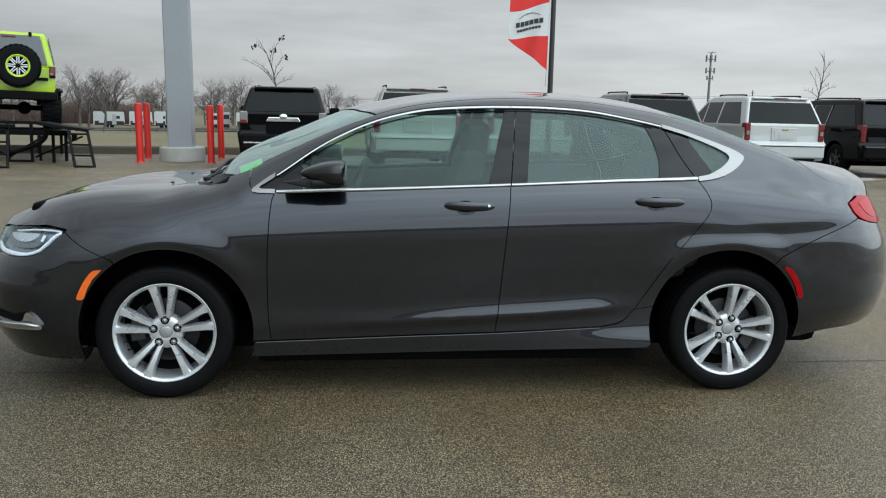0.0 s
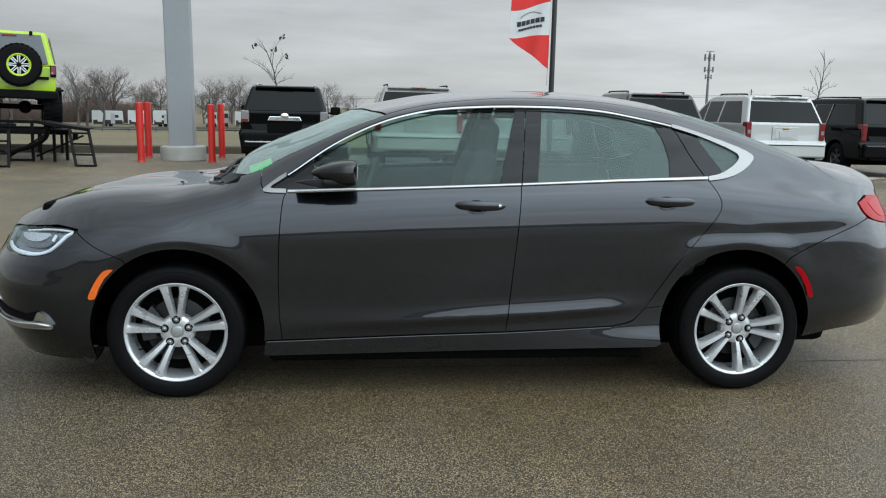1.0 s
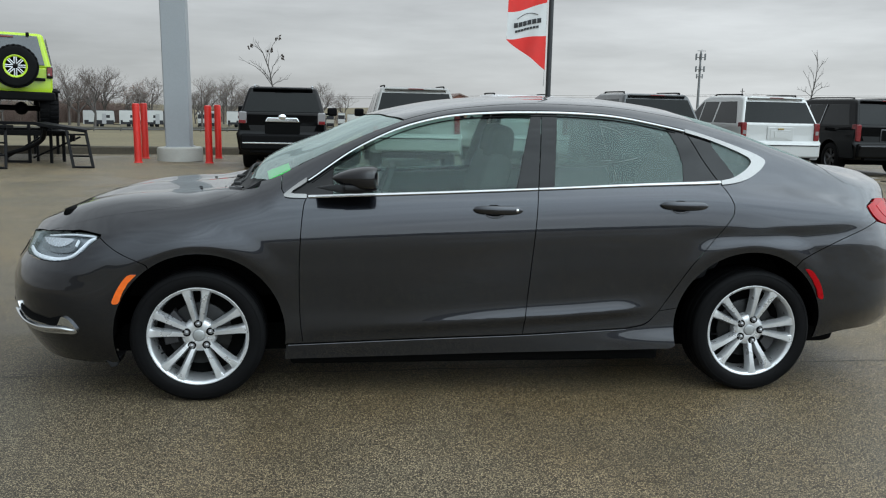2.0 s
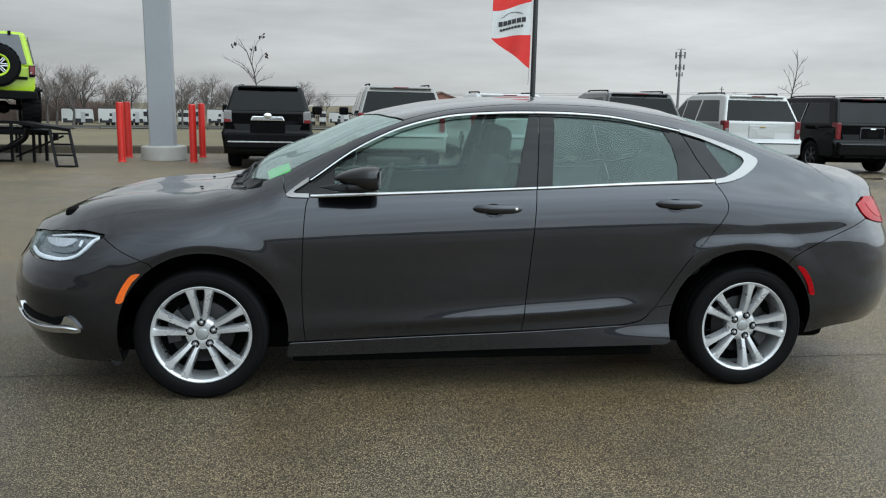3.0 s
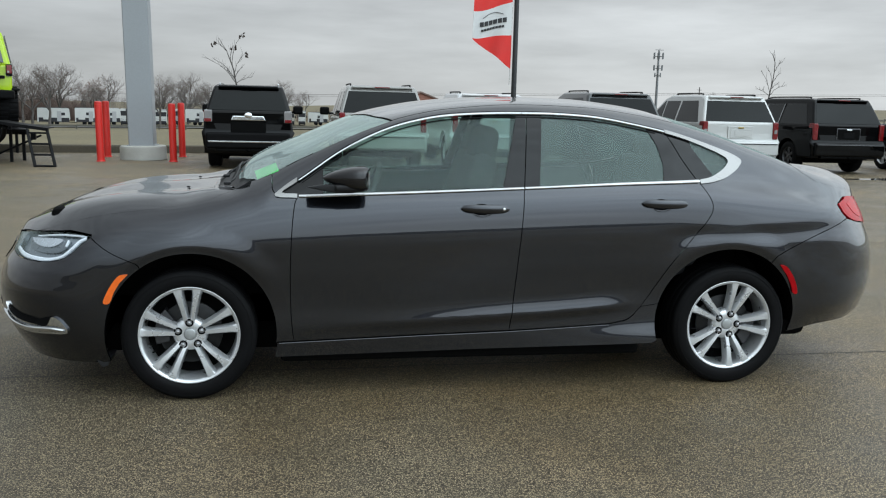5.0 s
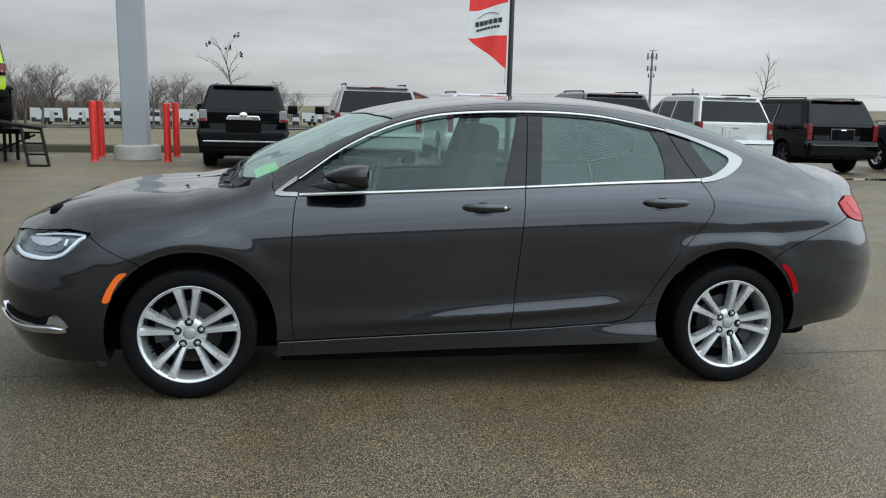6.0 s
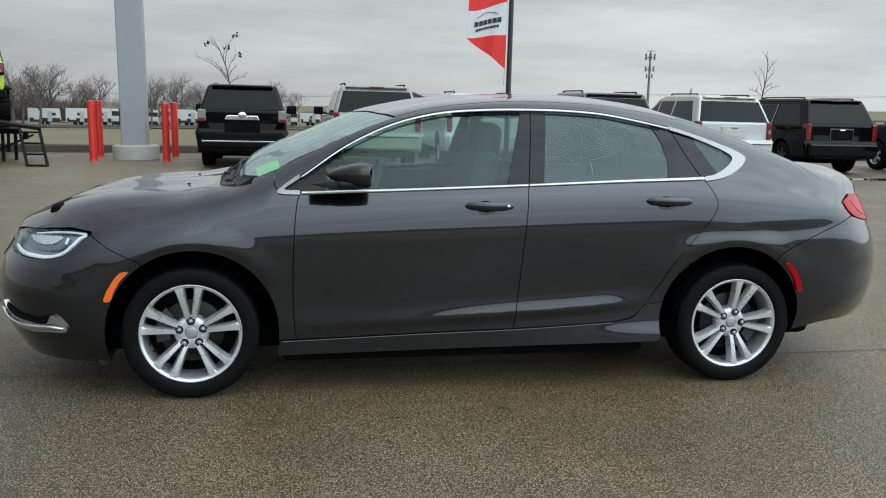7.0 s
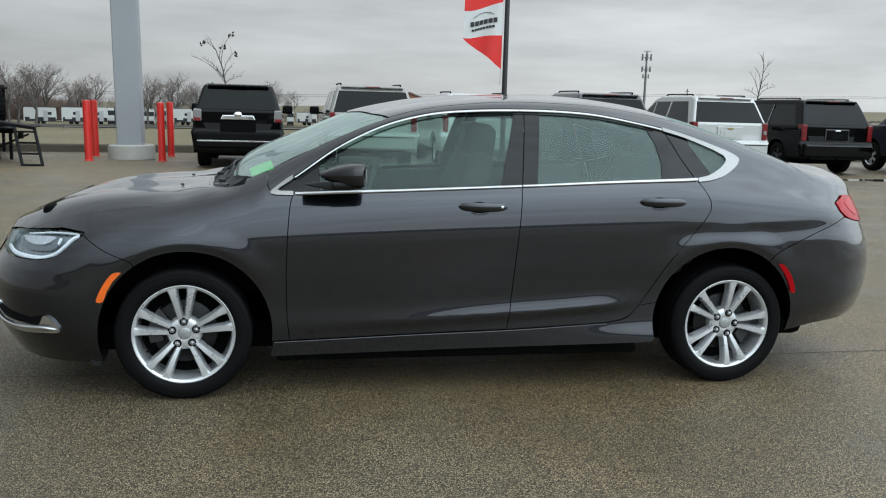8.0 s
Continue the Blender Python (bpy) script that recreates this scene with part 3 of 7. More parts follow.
(AF, AR), RR = ARCH_CENTRES, ARCH_RADIUS
af_top, ar_top = ang(*AF, SEAM_FRONT[-1]), ang(*AR, SEAM_REAR[0])


def line_z(table, x):
    return float(curve1(x, sorted(table)))


def stretch(line, x0, x1):
    """The part of a line between two places, cut square at both."""
    out = []
    for a, b in zip(line, line[1:]):
        for x in sorted((x0, x1), reverse=a[0] > b[0]):
            if min(a[0], b[0]) < x < max(a[0], b[0]):
                f = (x - a[0]) / (b[0] - a[0])
                out.append((x, a[1] + (b[1] - a[1]) * f))
        if x0 <= b[0] <= x1:
            out.append(b)
    return out


def sedan_side(sd):
    near = sd > 0
    fine = .0135 if near else .035
    # fender
    o = (S(*arch(*AF, RR, -8, af_top)) + S(*SEAM_FRONT[::-1], n=5) + S((-1.805, .787), (-1.883, .795), (-1.95, .793), (-2.019, .785), (-2.085, .7745)) +
         S(*HOOD_CUT[1:], n=5) + UV((-1.085, 7.16), (-1.03, 7.13), (-.988, 7.12)) + S((-.985, 1.005), (-.969, .975), (-.866, .970)) + S(*DOOR_FRONT[::-1], n=5) + S((-.962, .274)))
    panel("fender", o, PAINT, sedan, "sheet", step=fine, sd=sd)
    # doors
    o = S((-.885, .277), (-.3, .297), (.178, .311), n=6) + S(*DOOR_MID, n=5) + S((.224, 1.022), (-.305, .998), (-.576, .987), (-.866, .974), n=5) + S(*DOOR_FRONT[::-1], n=5)
    front = panel("front_door", o, PAINT, sedan, "sheet", step=fine, sd=sd)
    o = S((.178, .311), (.45, .324), (.70, .338), n=4) + S(*DOOR_REAR[::-1], n=6) + S((1.143, 1.066), (.729, 1.049), (.237, 1.022), n=5) + S(*DOOR_MID[::-1], n=5)
    rear = panel("rear_door", o, PAINT, sedan, "sheet", step=fine, sd=sd)
    # rocker
    o = UV((-.975, 0), (.2, 0), (.93, 0)) + S(*arch(*AR, RR, -168, -196, 6)) + S((.865, .425), (.80, .362), (.70, .338), n=4) + S((.178, .311), (-.3, .297), (-.885, .277), n=5) + S((-.965, .274))
    panel("rocker_panel", o, PAINT, sedan, "sheet", step=fine, sd=sd)
    moulding("sill_edge", [(x, z - .008) for x, z in spline([(-.955, .275), (-.885, .277), (-.3, .297), (.178, .311), (.70, .338)], 6)], [(0, .0045), (1, .0045)], PAINT, sedan, height=.002, lift=.0005, sd=sd, tilt=-.2, across=4)
    # body side: windscreen pillar, roof rail, rear quarter in one pressing
    o = (S((-.969, .975)) + S((-.985, 1.005)) + UV((-.985, 7.12), (-.85, 7.14), (-.4, 7.16), (.2, 7.16), (.8, 7.16), (1.2, 7.16), (1.6, 7.16), (1.80, 7.19), (1.85, 6.98), (1.93, 6.72), (2.07, 6.66), (2.27, 6.66), (2.385, 6.18))
         + UV((2.24, 6.1), (2.06, 5.5), (2.08, 4.95), (2.10, 4.72)) + S(*SEAM_REAR[::-1], n=6) + S(*arch(*AR, RR, ar_top, 164)) + S(*[p for p in DOOR_REAR[::-1] if p[1] > .42], n=6)
         + S(*DLO_LOW[4::-1], n=4) + S(*DLO_TOP[::-1], n=4))
    panel("body_side", o, PAINT, sedan, "sheet", step=fine, sd=sd)
    # bumpers
    o = (S(*SEAM_FRONT[::-1], n=5) + S(*LAMP_LOW, n=4) + UV((-2.30, 5.6), (-2.335, 6.2), (NOSE + .002, 6.2), (NOSE + .002, 4), (NOSE + .002, 2), (NOSE + .002, 0), (-2.33, 0), (-2.25, 0), (-2.1, 0), (-1.8, 0))
         + S(*arch(*AF, RR, -160, af_top - 360, 16, foot=.02)))
    bumper = panel("front_bumper", o, PAINT, sedan, "sheet", step=fine, sd=sd)
    o = (S(*SEAM_REAR, n=6) + UV((2.10, 4.70), (2.22, 4.60), (2.36, 4.58), (TAIL - .002, 4.58), (TAIL - .002, 2), (TAIL - .002, 0), (2.5, 0), (2.3, 0), (2.0, 0), (1.75, 0)) + S(*arch(*AR, RR, -10, ar_top, 16, foot=.0)))
    panel("rear_bumper", o, PAINT, sedan, "sheet", step=fine, sd=sd)
    # flap ahead of the wheel
    bm = bmesh.new()
    prism(bm, [(-1.80, .20), (-1.73, .21), (-1.75, .165), (-1.775, .160)], -.86, -.72, bevel=.004)
    part("air_deflector", bm, BLACK_PLASTIC, sedan, "black rubber flap ahead of the front wheel", sd=sd)
    # grille and intake
    panel("grille", UV((NOSE + .002, 4.3), (-2.335, 4.3), (-2.32, 5.4), (NOSE + .002, 5.6)), BLACK_GLOSS, bumper, "sheet", lift=.004, gap=0, label="black gloss grille", sd=sd)
    panel("air_intake", UV((NOSE + .002, 1.0), (-2.33, 1.0), (-2.31, 2.2), (NOSE + .002, 2.6)), BLACK_PLASTIC, bumper, "sheet", lift=.004, gap=0, sd=sd)
    # fog-lamp pocket, its shade painted as a flat black patch, with its bright blade
    panel("fog_pocket", S((-2.225, .43), (-2.15, .405), (-2.05, .392), (-1.985, .412), (-2.0, .366), (-2.10, .352), (-2.19, .358)), RECESS_SHADE, bumper, "sheet", lift=.003, gap=0, sd=sd)
    o = S((-2.235, .44), (-2.215, .405), (-2.16, .378), (-2.08, .368), (-2.01, .366), (-1.985, .405), (-1.965, .407), (-1.935, .385), (-1.912, .338), (-2.00, .328), (-2.10, .322), (-2.185, .335), (-2.225, .37), (-2.245, .43), n=4)
    panel("fog_trim", o, CHROME, bumper, "sheet", lift=.012, gap=0, flange=.014, step=.015, label="bright chrome blade round the fog lamp", sd=sd)
    moulding("fog_blade", spline([(-2.238, .405), (-2.19, .360), (-2.10, .342), (-2.00, .345), (-1.925, .350)], 6), [(0, .018), (.5, .034), (.85, .040), (1, .012)], CHROME, bumper, height=.008, lift=.013, label="bright chrome blade", sd=sd, tilt=-.75)
    # side marker and reflector
    panel("side_marker", S((-1.636, .615), (-1.672, .612), (-1.707, .571), (-1.735, .52), (-1.747, .482), (-1.718, .483), (-1.700, .528), (-1.672, .578), n=3), AMBER, bumper, "sheet", lift=.011, gap=0, step=.012, label="amber side marker lens", sd=sd)
    panel("side_reflector", S((1.612, .640), (1.645, .634), (1.685, .588), (1.712, .54), (1.727, .490), (1.703, .490), (1.686, .535), (1.655, .588), n=3), RED_LENS, sedan, "sheet", lift=.011, gap=0, step=.012, label="red side reflector", sd=sd)
    # headlamp: tray, reflector shapes, light guide, clear lens
    o = S(*LAMP_LOW, n=4) + UV((-2.305, 5.6), (-2.305, 6.12), (-2.23, 6.24)) + S((-2.113, .768), (-1.977, .785), (-1.883, .790), (-1.805, .784), n=4)
    lamp = panel("headlamp", o, LAMP_TRAY, sedan, "sheet", lift=-.028, gap=.004, flange=-.026, step=.02, label="clear headlamp with a bright light-guide line", sd=sd)
    panel("inner_bezel", UV((-2.30, 5.62), (-2.30, 6.10), (-2.23, 6.21)) + S((-2.17, .752), (-2.195, .715), (-2.235, .676)), LAMP_TRAY, lamp, "sheet", lift=-.006, gap=0, flange=.02, step=.02, sd=sd)
    panel("reflector", S((-2.16, .740), (-2.05, .757), (-1.93, .766), (-1.93, .735), (-1.97, .705), (-2.06, .695), (-2.14, .70), n=4), LAMP_GREY, lamp, "sheet", lift=-.018, gap=0, step=.014, sd=sd)
    panel("projector", S((-2.14, .744), (-2.05, .755), (-1.955, .762), (-1.975, .738), (-2.02, .722), (-2.08, .720), (-2.12, .728), n=4), LAMP_SILVER, lamp, "sheet", lift=-.012, gap=0, step=.012, sd=sd)
    moulding("light_guide", spline([(-2.235, .683), (-2.17, .667), (-2.08, .664), (-2.01, .668), (-1.945, .688), (-1.90, .725), (-1.865, .760), (-1.83, .776)], 6), [(0, .024), (.5, .028), (1, .016)], LAMP_WHITE, lamp, height=.004, lift=-.012, sd=sd)
    moulding("light_bar", spline([(-2.10, .757), (-1.98, .777), (-1.89, .783), (-1.83, .781)], 5), [(0, .010), (1, .012)], LAMP_WHITE, lamp, height=.003, lift=-.012, sd=sd)
    bm = bmesh.new()
    part("side_bulb", box_on_skin(bm, -1.925, .745, (.010, .012, .034)), LAMP_WHITE, lamp, sd=sd)
    panel("lens", o, LENS, lamp, "sheet", lift=.0005, gap=.003, flange=.0, step=.02, sd=sd)
    # tail lamp
    o = [tuple(p) for p in np.array(spline(UV((2.06, 5.5), (2.15, 5.85), (2.24, 6.08), (2.40, 6.12), (2.455, 5.4), (2.38, 4.66), (2.25, 4.60), (2.14, 4.68), (2.08, 4.98), (2.06, 5.5)), 5))]
    tail = panel("tail_lamp", o[:-1], RED_LENS, sedan, "sheet", lift=.006, gap=.003, flange=.02, step=.02, label="red tail lamp", sd=sd)
    o = [tuple(p) for p in np.array(spline(UV((2.16, 5.55), (2.25, 5.85), (2.36, 5.8), (2.38, 5.2), (2.28, 4.9), (2.20, 5.1), (2.16, 5.55)), 5))]
    panel("lamp_inset", o[:-1], shader("pale_red_lens", (.40, .014, .018), .2, coat=.0, spec=.12, var=.1) if near else bpy.data.materials["pale_red_lens"], tail, "sheet", lift=.008, gap=0, flange=.004, step=.02, sd=sd)
    # glass; bright surround
    zt, zl = (lambda x: line_z(DLO_TOP, x) - .008), (lambda x: line_z(DLO_LOW, x) + .010)

    def strip(x0, x1, fn, n=14):
        return [(x0 + (x1 - x0) * k / n, fn(x0 + (x1 - x0) * k / n)) for k in range(n + 1)]
    panel("sail_panel", S(*strip(-.945, -.745, zl), *strip(-.745, -.93, zt)), BLACK_GLOSS, front, "sheet", lift=-.003, gap=0, sd=sd)
    panes = [panel("front_window", S(*strip(-.745, .130, zl), *strip(.236, -.745, zt)), GLASS_SIDE, front, "sheet", lift=-.007, gap=0, flange=0, label="lightly tinted side window", sd=sd)]
    panel("pillar_cover", S(*strip(.130, .2385, zl, 5), *strip(.2845, .236, zt, 4)), BLACK_GLOSS, front, "sheet", lift=-.002, gap=.001, label="black pillar cover", sd=sd)
    panel("pillar_cover", S(*strip(.2415, .318, zl, 5), *strip(.366, .2875, zt, 4)), BLACK_GLOSS, rear, "sheet", lift=-.002, gap=.001, label="black pillar cover", sd=sd)
    panes.append(panel("rear_window", S(*strip(.318, .972, zl), (.982, 1.15), (.965, 1.24), (.925, zt(.925)), *strip(.92, .366, zt)), GLASS_REAR, rear, "sheet", lift=-.007, gap=0, flange=0, label="dark tinted rear side window", sd=sd))
    panel("pillar_cover", S(*strip(.972, 1.158, zl, 5), (1.085, 1.185), *strip(1.025, .925, zt, 4), (.965, 1.24), (.982, 1.15)), BLACK_GLOSS, rear, "sheet", lift=-.003, gap=.001, label="black pillar cover", sd=sd)
    o = S((1.163, zl(1.163)), (1.09, 1.185), (1.03, zt(1.03)), *strip(1.04, 1.40, zt, 8), (1.405, 1.155), (1.36, 1.118), (1.30, 1.098), (1.23, zl(1.23)))
    panel("quarter_surround", S((1.163, zl(1.163)), (1.09, 1.185), (1.03, zt(1.03)), *strip(1.04, 1.16, zt, 4), (1.165, 1.235), (1.255, 1.105), (1.25, zl(1.25))), BLACK_GLOSS, sedan, "sheet", lift=-.004, gap=.001, sd=sd)
    panes.append(panel("quarter_window", S((1.16, 1.243), *strip(1.16, 1.41, zt, 8), (1.41, 1.155), (1.36, 1.115), (1.30, 1.095), (1.245, zl(1.245))), GLASS_REAR, sedan, "sheet", lift=-.006, gap=0, flange=0, label="small dark quarter window", sd=sd))
    for pane in panes:
        pane.visible_shadow = False
    top = spline([(x, z - .010) for x, z in DLO_TOP], 6)
    low = spline([(x, z + .009) for x, z in DLO_LOW], 6)
    for x0, x1, owner, ws in ((-.865, .260, front, [(0, .024), (1, .022)]), (.262, 1.022, rear, [(0, .022), (1, .022)])):
        moulding("window_trim", stretch(top, x0, x1), ws, SATIN, owner, label="bright window trim", sd=sd, tilt=.35)
    for x0, x1, owner, ws in ((.241, 1.166, rear, [(0, .024), (1, .022)]), (-.86, .235, front, [(0, .022), (1, .022)])):
        moulding("window_trim", stretch(low, x0, x1), ws, SATIN, owner, label="bright window trim", sd=sd, tilt=-.45)
    panel("trim_corner", S((-.868, 1.055), (-.90, 1.035), (-.93, 1.014), (-.955, .995), (-.974, .980), (-.970, .970), (-.945, .966), (-.868, .965), (-.868, .983), (-.925, .983), (-.941, .987), (-.930, .998), (-.868, 1.037)), CORNER_TRIM, sedan, "sheet", lift=.007, gap=0, flange=.008, step=.012, label="bright front corner of the window trim", sd=sd)
    # broad bright corner behind the quarter window
    edge = ([(x, line_z(DLO_TOP, x)) for x in (1.026, 1.08, 1.14, 1.20, 1.26, 1.32, 1.37)] + spline([(1.405, 1.196), (1.436, 1.178), (1.444, 1.164), (1.433, 1.146), (1.400, 1.118), (1.33, 1.081), (1.25, 1.060), (1.172, 1.051)], 4)
            + spline([(1.172, 1.071), (1.24, 1.084), (1.312, 1.117), (1.352, 1.148), (1.362, 1.166), (1.352, 1.183)], 4) + [(x, line_z(DLO_TOP, x) - .018 - .010 * max(0, (x - 1.15) / .19)) for x in (1.30, 1.22, 1.14, 1.026)])
    panel("window_trim", S(*edge), CORNER_TRIM, sedan, "sheet", lift=.006, gap=0, flange=.008, step=.010, label="broad bright corner of the window trim", sd=sd)
    # dark rubber under the trim
    moulding("window_seal", [(x, z - .017) for x, z in top if -.85 < x < 1.0], [(0, .006), (1, .006)], RUBBER, sedan, height=.002, lift=-.002, sd=sd)
    # door handles; a flat black oval paints the shade of each cup
    for cx, cz, owner, key in ((.036, .921, front, True), (.962, .950, rear, False)):
        o = [(cx + .050 * math.cos(a) - .020, cz - .001 + .0275 * math.sin(a)) for a in (2 * math.pi * k / 28 for k in range(28))]
        panel("handle_cup", S(*o), RECESS_SHADE, owner, "sheet", lift=.0012, gap=0, flange=0, step=.012, sd=sd)
        u, v = from_side([cx], [cz])
        y = skin(u, v)[0, 1]
        bm = bmesh.new()
        rings = []
        for i in range(25):
            t = -1 + i / 12
            half, deep = .0215 * max(.03, 1 - abs(t) ** 7) ** .5 * (1 - .18 * t * t), .014 * max(.05, 1 - t * t) ** .4
            mid = Vector((cx + .120 * t, y - .026 + .018 * t * t, cz + .004 - .002 * t))
            rings.append([bm.verts.new(mid + Vector((0, -deep * math.cos(w), half * math.sin(w)))) for w in (2 * math.pi * k / 14 for k in range(14))])
        for ra_, rb_ in zip(rings, rings[1:]):
            for k in range(14):
                bm.faces.new((ra_[k], rb_[k], rb_[(k + 1) % 14], ra_[(k + 1) % 14]))
        bm.faces.new(rings[0])
        bm.faces.new(rings[-1][::-1])
        bmesh.ops.recalc_face_normals(bm, faces=bm.faces)
        handle = part("door_handle", bm, PAINT, owner, "body-coloured door handle", sd=sd)
        moulding("cup_edge", spline([(cx - .068, cz - .016), (cx - .045, cz - .027), (cx - .015, cz - .031), (cx + .015, cz - .027), (cx + .036, cz - .017)], 5), [(0, .004), (.5, .015), (1, .004)], PAINT, owner, height=.001, lift=.002, sd=sd, across=4, tilt=.7)
        if key:
            bm = bmesh.new()
            lathe(bm, [(.0001, -.004), (.006, -.004), (.0085, -.002), (.0085, .008)], 20, m=Matrix.Translation((cx + .088, y - .024, cz + .003)))
            part("key_lock", bm, CHROME, handle, "chrome lock cylinder", sd=sd)
    # mirror
    bm = bmesh.new()
    rings = []
    for i in range(17):
        t = i / 16
        high = .004 + .055 * math.sin(min(1, t * 1.12) * math.pi / 2) ** .75 - .006 * max(0, (t - .88) / .12) ** 2
        wide = .030 + .068 * math.sin(min(1, t * 1.2) * math.pi / 2) ** .8 - .005 * max(0, (t - .88) / .12) ** 2
        mid = Vector((-.752 + .205 * t, -.945 - .040 * min(1, t * 1.4), 1.070 + .003 * t))
        ring = []
        for k in range(24):
            w = 2 * math.pi * k / 24
            c, d = math.cos(w), math.sin(w)
            ring.append(bm.verts.new(mid + Vector((-.018 * (t > .9) * abs(c) ** 3, wide * math.copysign(abs(c) ** .62, c), high * math.copysign(abs(d) ** .62, d) * (1 - .10 * (c < 0) * abs(c))))))
        rings.append(ring)
    for ra_, rb_ in zip(rings, rings[1:]):
        for k in range(24):
            bm.faces.new((ra_[k], ra_[(k + 1) % 24], rb_[(k + 1) % 24], rb_[k]))
    bm.faces.new(rings[0][::-1])
    bm.faces.new(rings[-1])
    bmesh.ops.recalc_face_normals(bm, faces=bm.faces)
    mirror = part("side_mirror", bm, shader("mirror_black", (.004, .004, .005), .06, coat=0, spec=.62, var=.1, rough_var=.02) if near else bpy.data.materials["mirror_black"], front, "dark glossy door mirror", sharp=60, sd=sd)
    bm = bmesh.new()
    box(bm, (-.545, -.985, 1.073), (.006, .10, .06), .002, seg=1)
    part("mirror_glass", bm, CHROME, mirror, sd=sd)
    bm = bmesh.new()
    prism(bm, [(-.83, 1.032), (-.76, 1.044), (-.66, 1.047), (-.575, 1.040), (-.570, 1.016), (-.62, 1.004), (-.69, 1.004), (-.77, 1.018)], -1.02, -.885, bevel=.008)
    for q in bm.verts:
        q.co.z -= .16 * max(0, q.co.y + .96)
    part("mirror_foot", bm, BLACK_PLASTIC, mirror, "black mirror foot", sd=sd)
    bm = bmesh.new()
    box(bm, (-.630, -.985, 1.030), (.135, .13, .030), .012, seg=3, taper=(1.08, 1.08))
    part("lower_shell", bm, BLACK_PLASTIC, mirror, sd=sd)
    # wheel-house liners
    for (cx, cz), x0 in ((AF, -1.0), (AR, 1.0)):
        bm = bmesh.new()
        pts = arch(cx, cz, RR + .012, -2, 182, 30)
        rings = [[bm.verts.new((x, y, z)) for x, z in pts] for y in (-.880, -.60)]
        for i in range(len(pts) - 1):
            bm.faces.new((rings[0][i], rings[1][i], rings[1][i + 1], rings[0][i + 1]))
        bm.faces.new(rings[1])
        part("wheel_house", bm, BLACK_DEEP, sedan, sd=sd)
        bm = bmesh.new()
        prism(bm, [(cx - .44, .17), (cx + .42, .17), (cx + .40, .45), (cx - .40, .45)], -.60, -.56)
        part("inner_shield", bm, BLACK_DEEP, sedan, sd=sd)
    # inner door wall below the glass
    bm = bmesh.new()
    prism(bm, [(-.93, .24), (.92, .26), (.92, .5), (1.15, .95), (1.10, 1.03), (-.85, .955), (-.93, .8)], -.86, -.80)
    part("door_card", bm, TRIM_DARK, sedan, "dark inner door trim", sd=sd)


def box_on_skin(bm, x, z, s, out=-.012):
    u, v = from_side([x], [z])
    p, n = skin(u, v)[0], skin_normals(u, v)[0]
    n = n if n[1] < 0 else -n
    q = Vector(n).to_track_quat("-Y", "Z").to_matrix().to_4x4()
    box(bm, Vector(p) + Vector(n) * out, s, .003, q)
    return bm


sedan_side(1)
sedan_side(-1)

# top panels
hood = panel("hood", S(*HOOD_CUT[::-1], n=5) + UV((-2.25, 6.35), (-2.31, 6.35), (NOSE + .004, 6.35), (NOSE + .004, 9), (-1.8, 9), (-1.275, 9), (-1.272, 8), (-1.262, 7.5), (-1.235, 7.2), (-1.18, 7.02)), PAINT, sedan, "sheet", whole=True)
panel("roof", UV((-.395, 7.17), (.3, 7.17), (1.12, 7.17), (1.07, 8), (1.02, 9), (0, 9), (-.555, 9), (-.53, 8.4), (-.46, 7.7)), PAINT, sedan, "sheet", whole=True)
panel("windscreen", UV((-1.06, 7.16), (-.7, 7.17), (-.40, 7.17), (-.465, 7.7), (-.535, 8.4), (-.56, 9), (-1.18, 9), (-1.16, 8), (-1.115, 7.4)), GLASS_FRONT, sedan, "sheet", lift=-.004, flange=0, whole=True, label="clear windscreen").visible_shadow = False
screen = panel("rear_screen", UV((1.125, 7.17), (1.5, 7.17), (1.79, 7.21), (1.80, 8), (1.80, 9), (1.4, 9), (1.025, 9), (1.075, 8)), GLASS_REAR, sedan, "sheet", lift=-.004, flange=0, whole=True, label="dark rear window")
screen.visible_shadow = False
panel("trunk_lid", UV((1.805, 7.19), (1.855, 6.98), (1.935, 6.72), (2.07, 6.66), (2.27, 6.66), (2.40, 6.15), (2.455, 5.4), (2.385, 4.66), (TAIL - .002, 4.6), (TAIL - .002, 7), (TAIL - .002, 9), (2.2, 9), (1.81, 9), (1.808, 8)), PAINT, sedan, "sheet", whole=True)
# cowl with wipers
panel("cowl", UV((-1.265, 7.4), (-1.28, 8.2), (-1.285, 9), (-1.13, 9), (-1.11, 8), (-1.075, 7.42), (-1.17, 7.24)), BLACK_PLASTIC, sedan, "sheet", lift=-.018, gap=0, whole=True, label="black plastic cowl below the windscreen")
moulding("hood_edge", UV((-1.17, 7.06), (-1.235, 7.22), (-1.262, 7.5), (-1.272, 8), (-1.275, 8.6)), [(0, .018), (1, .016)], PAINT, hood, height=.010, lift=.0, view="sheet")
def on_glass(u, v, side, lift):
    """A place over the skin of either half."""
    q, n = skin([u], [v])[0], skin_normals(np.array([u]), np.array([v]))[0]
    n = n if n[2] > 0 else -n
    q = q + n * lift
    return (q[0], q[1] * side, q[2])


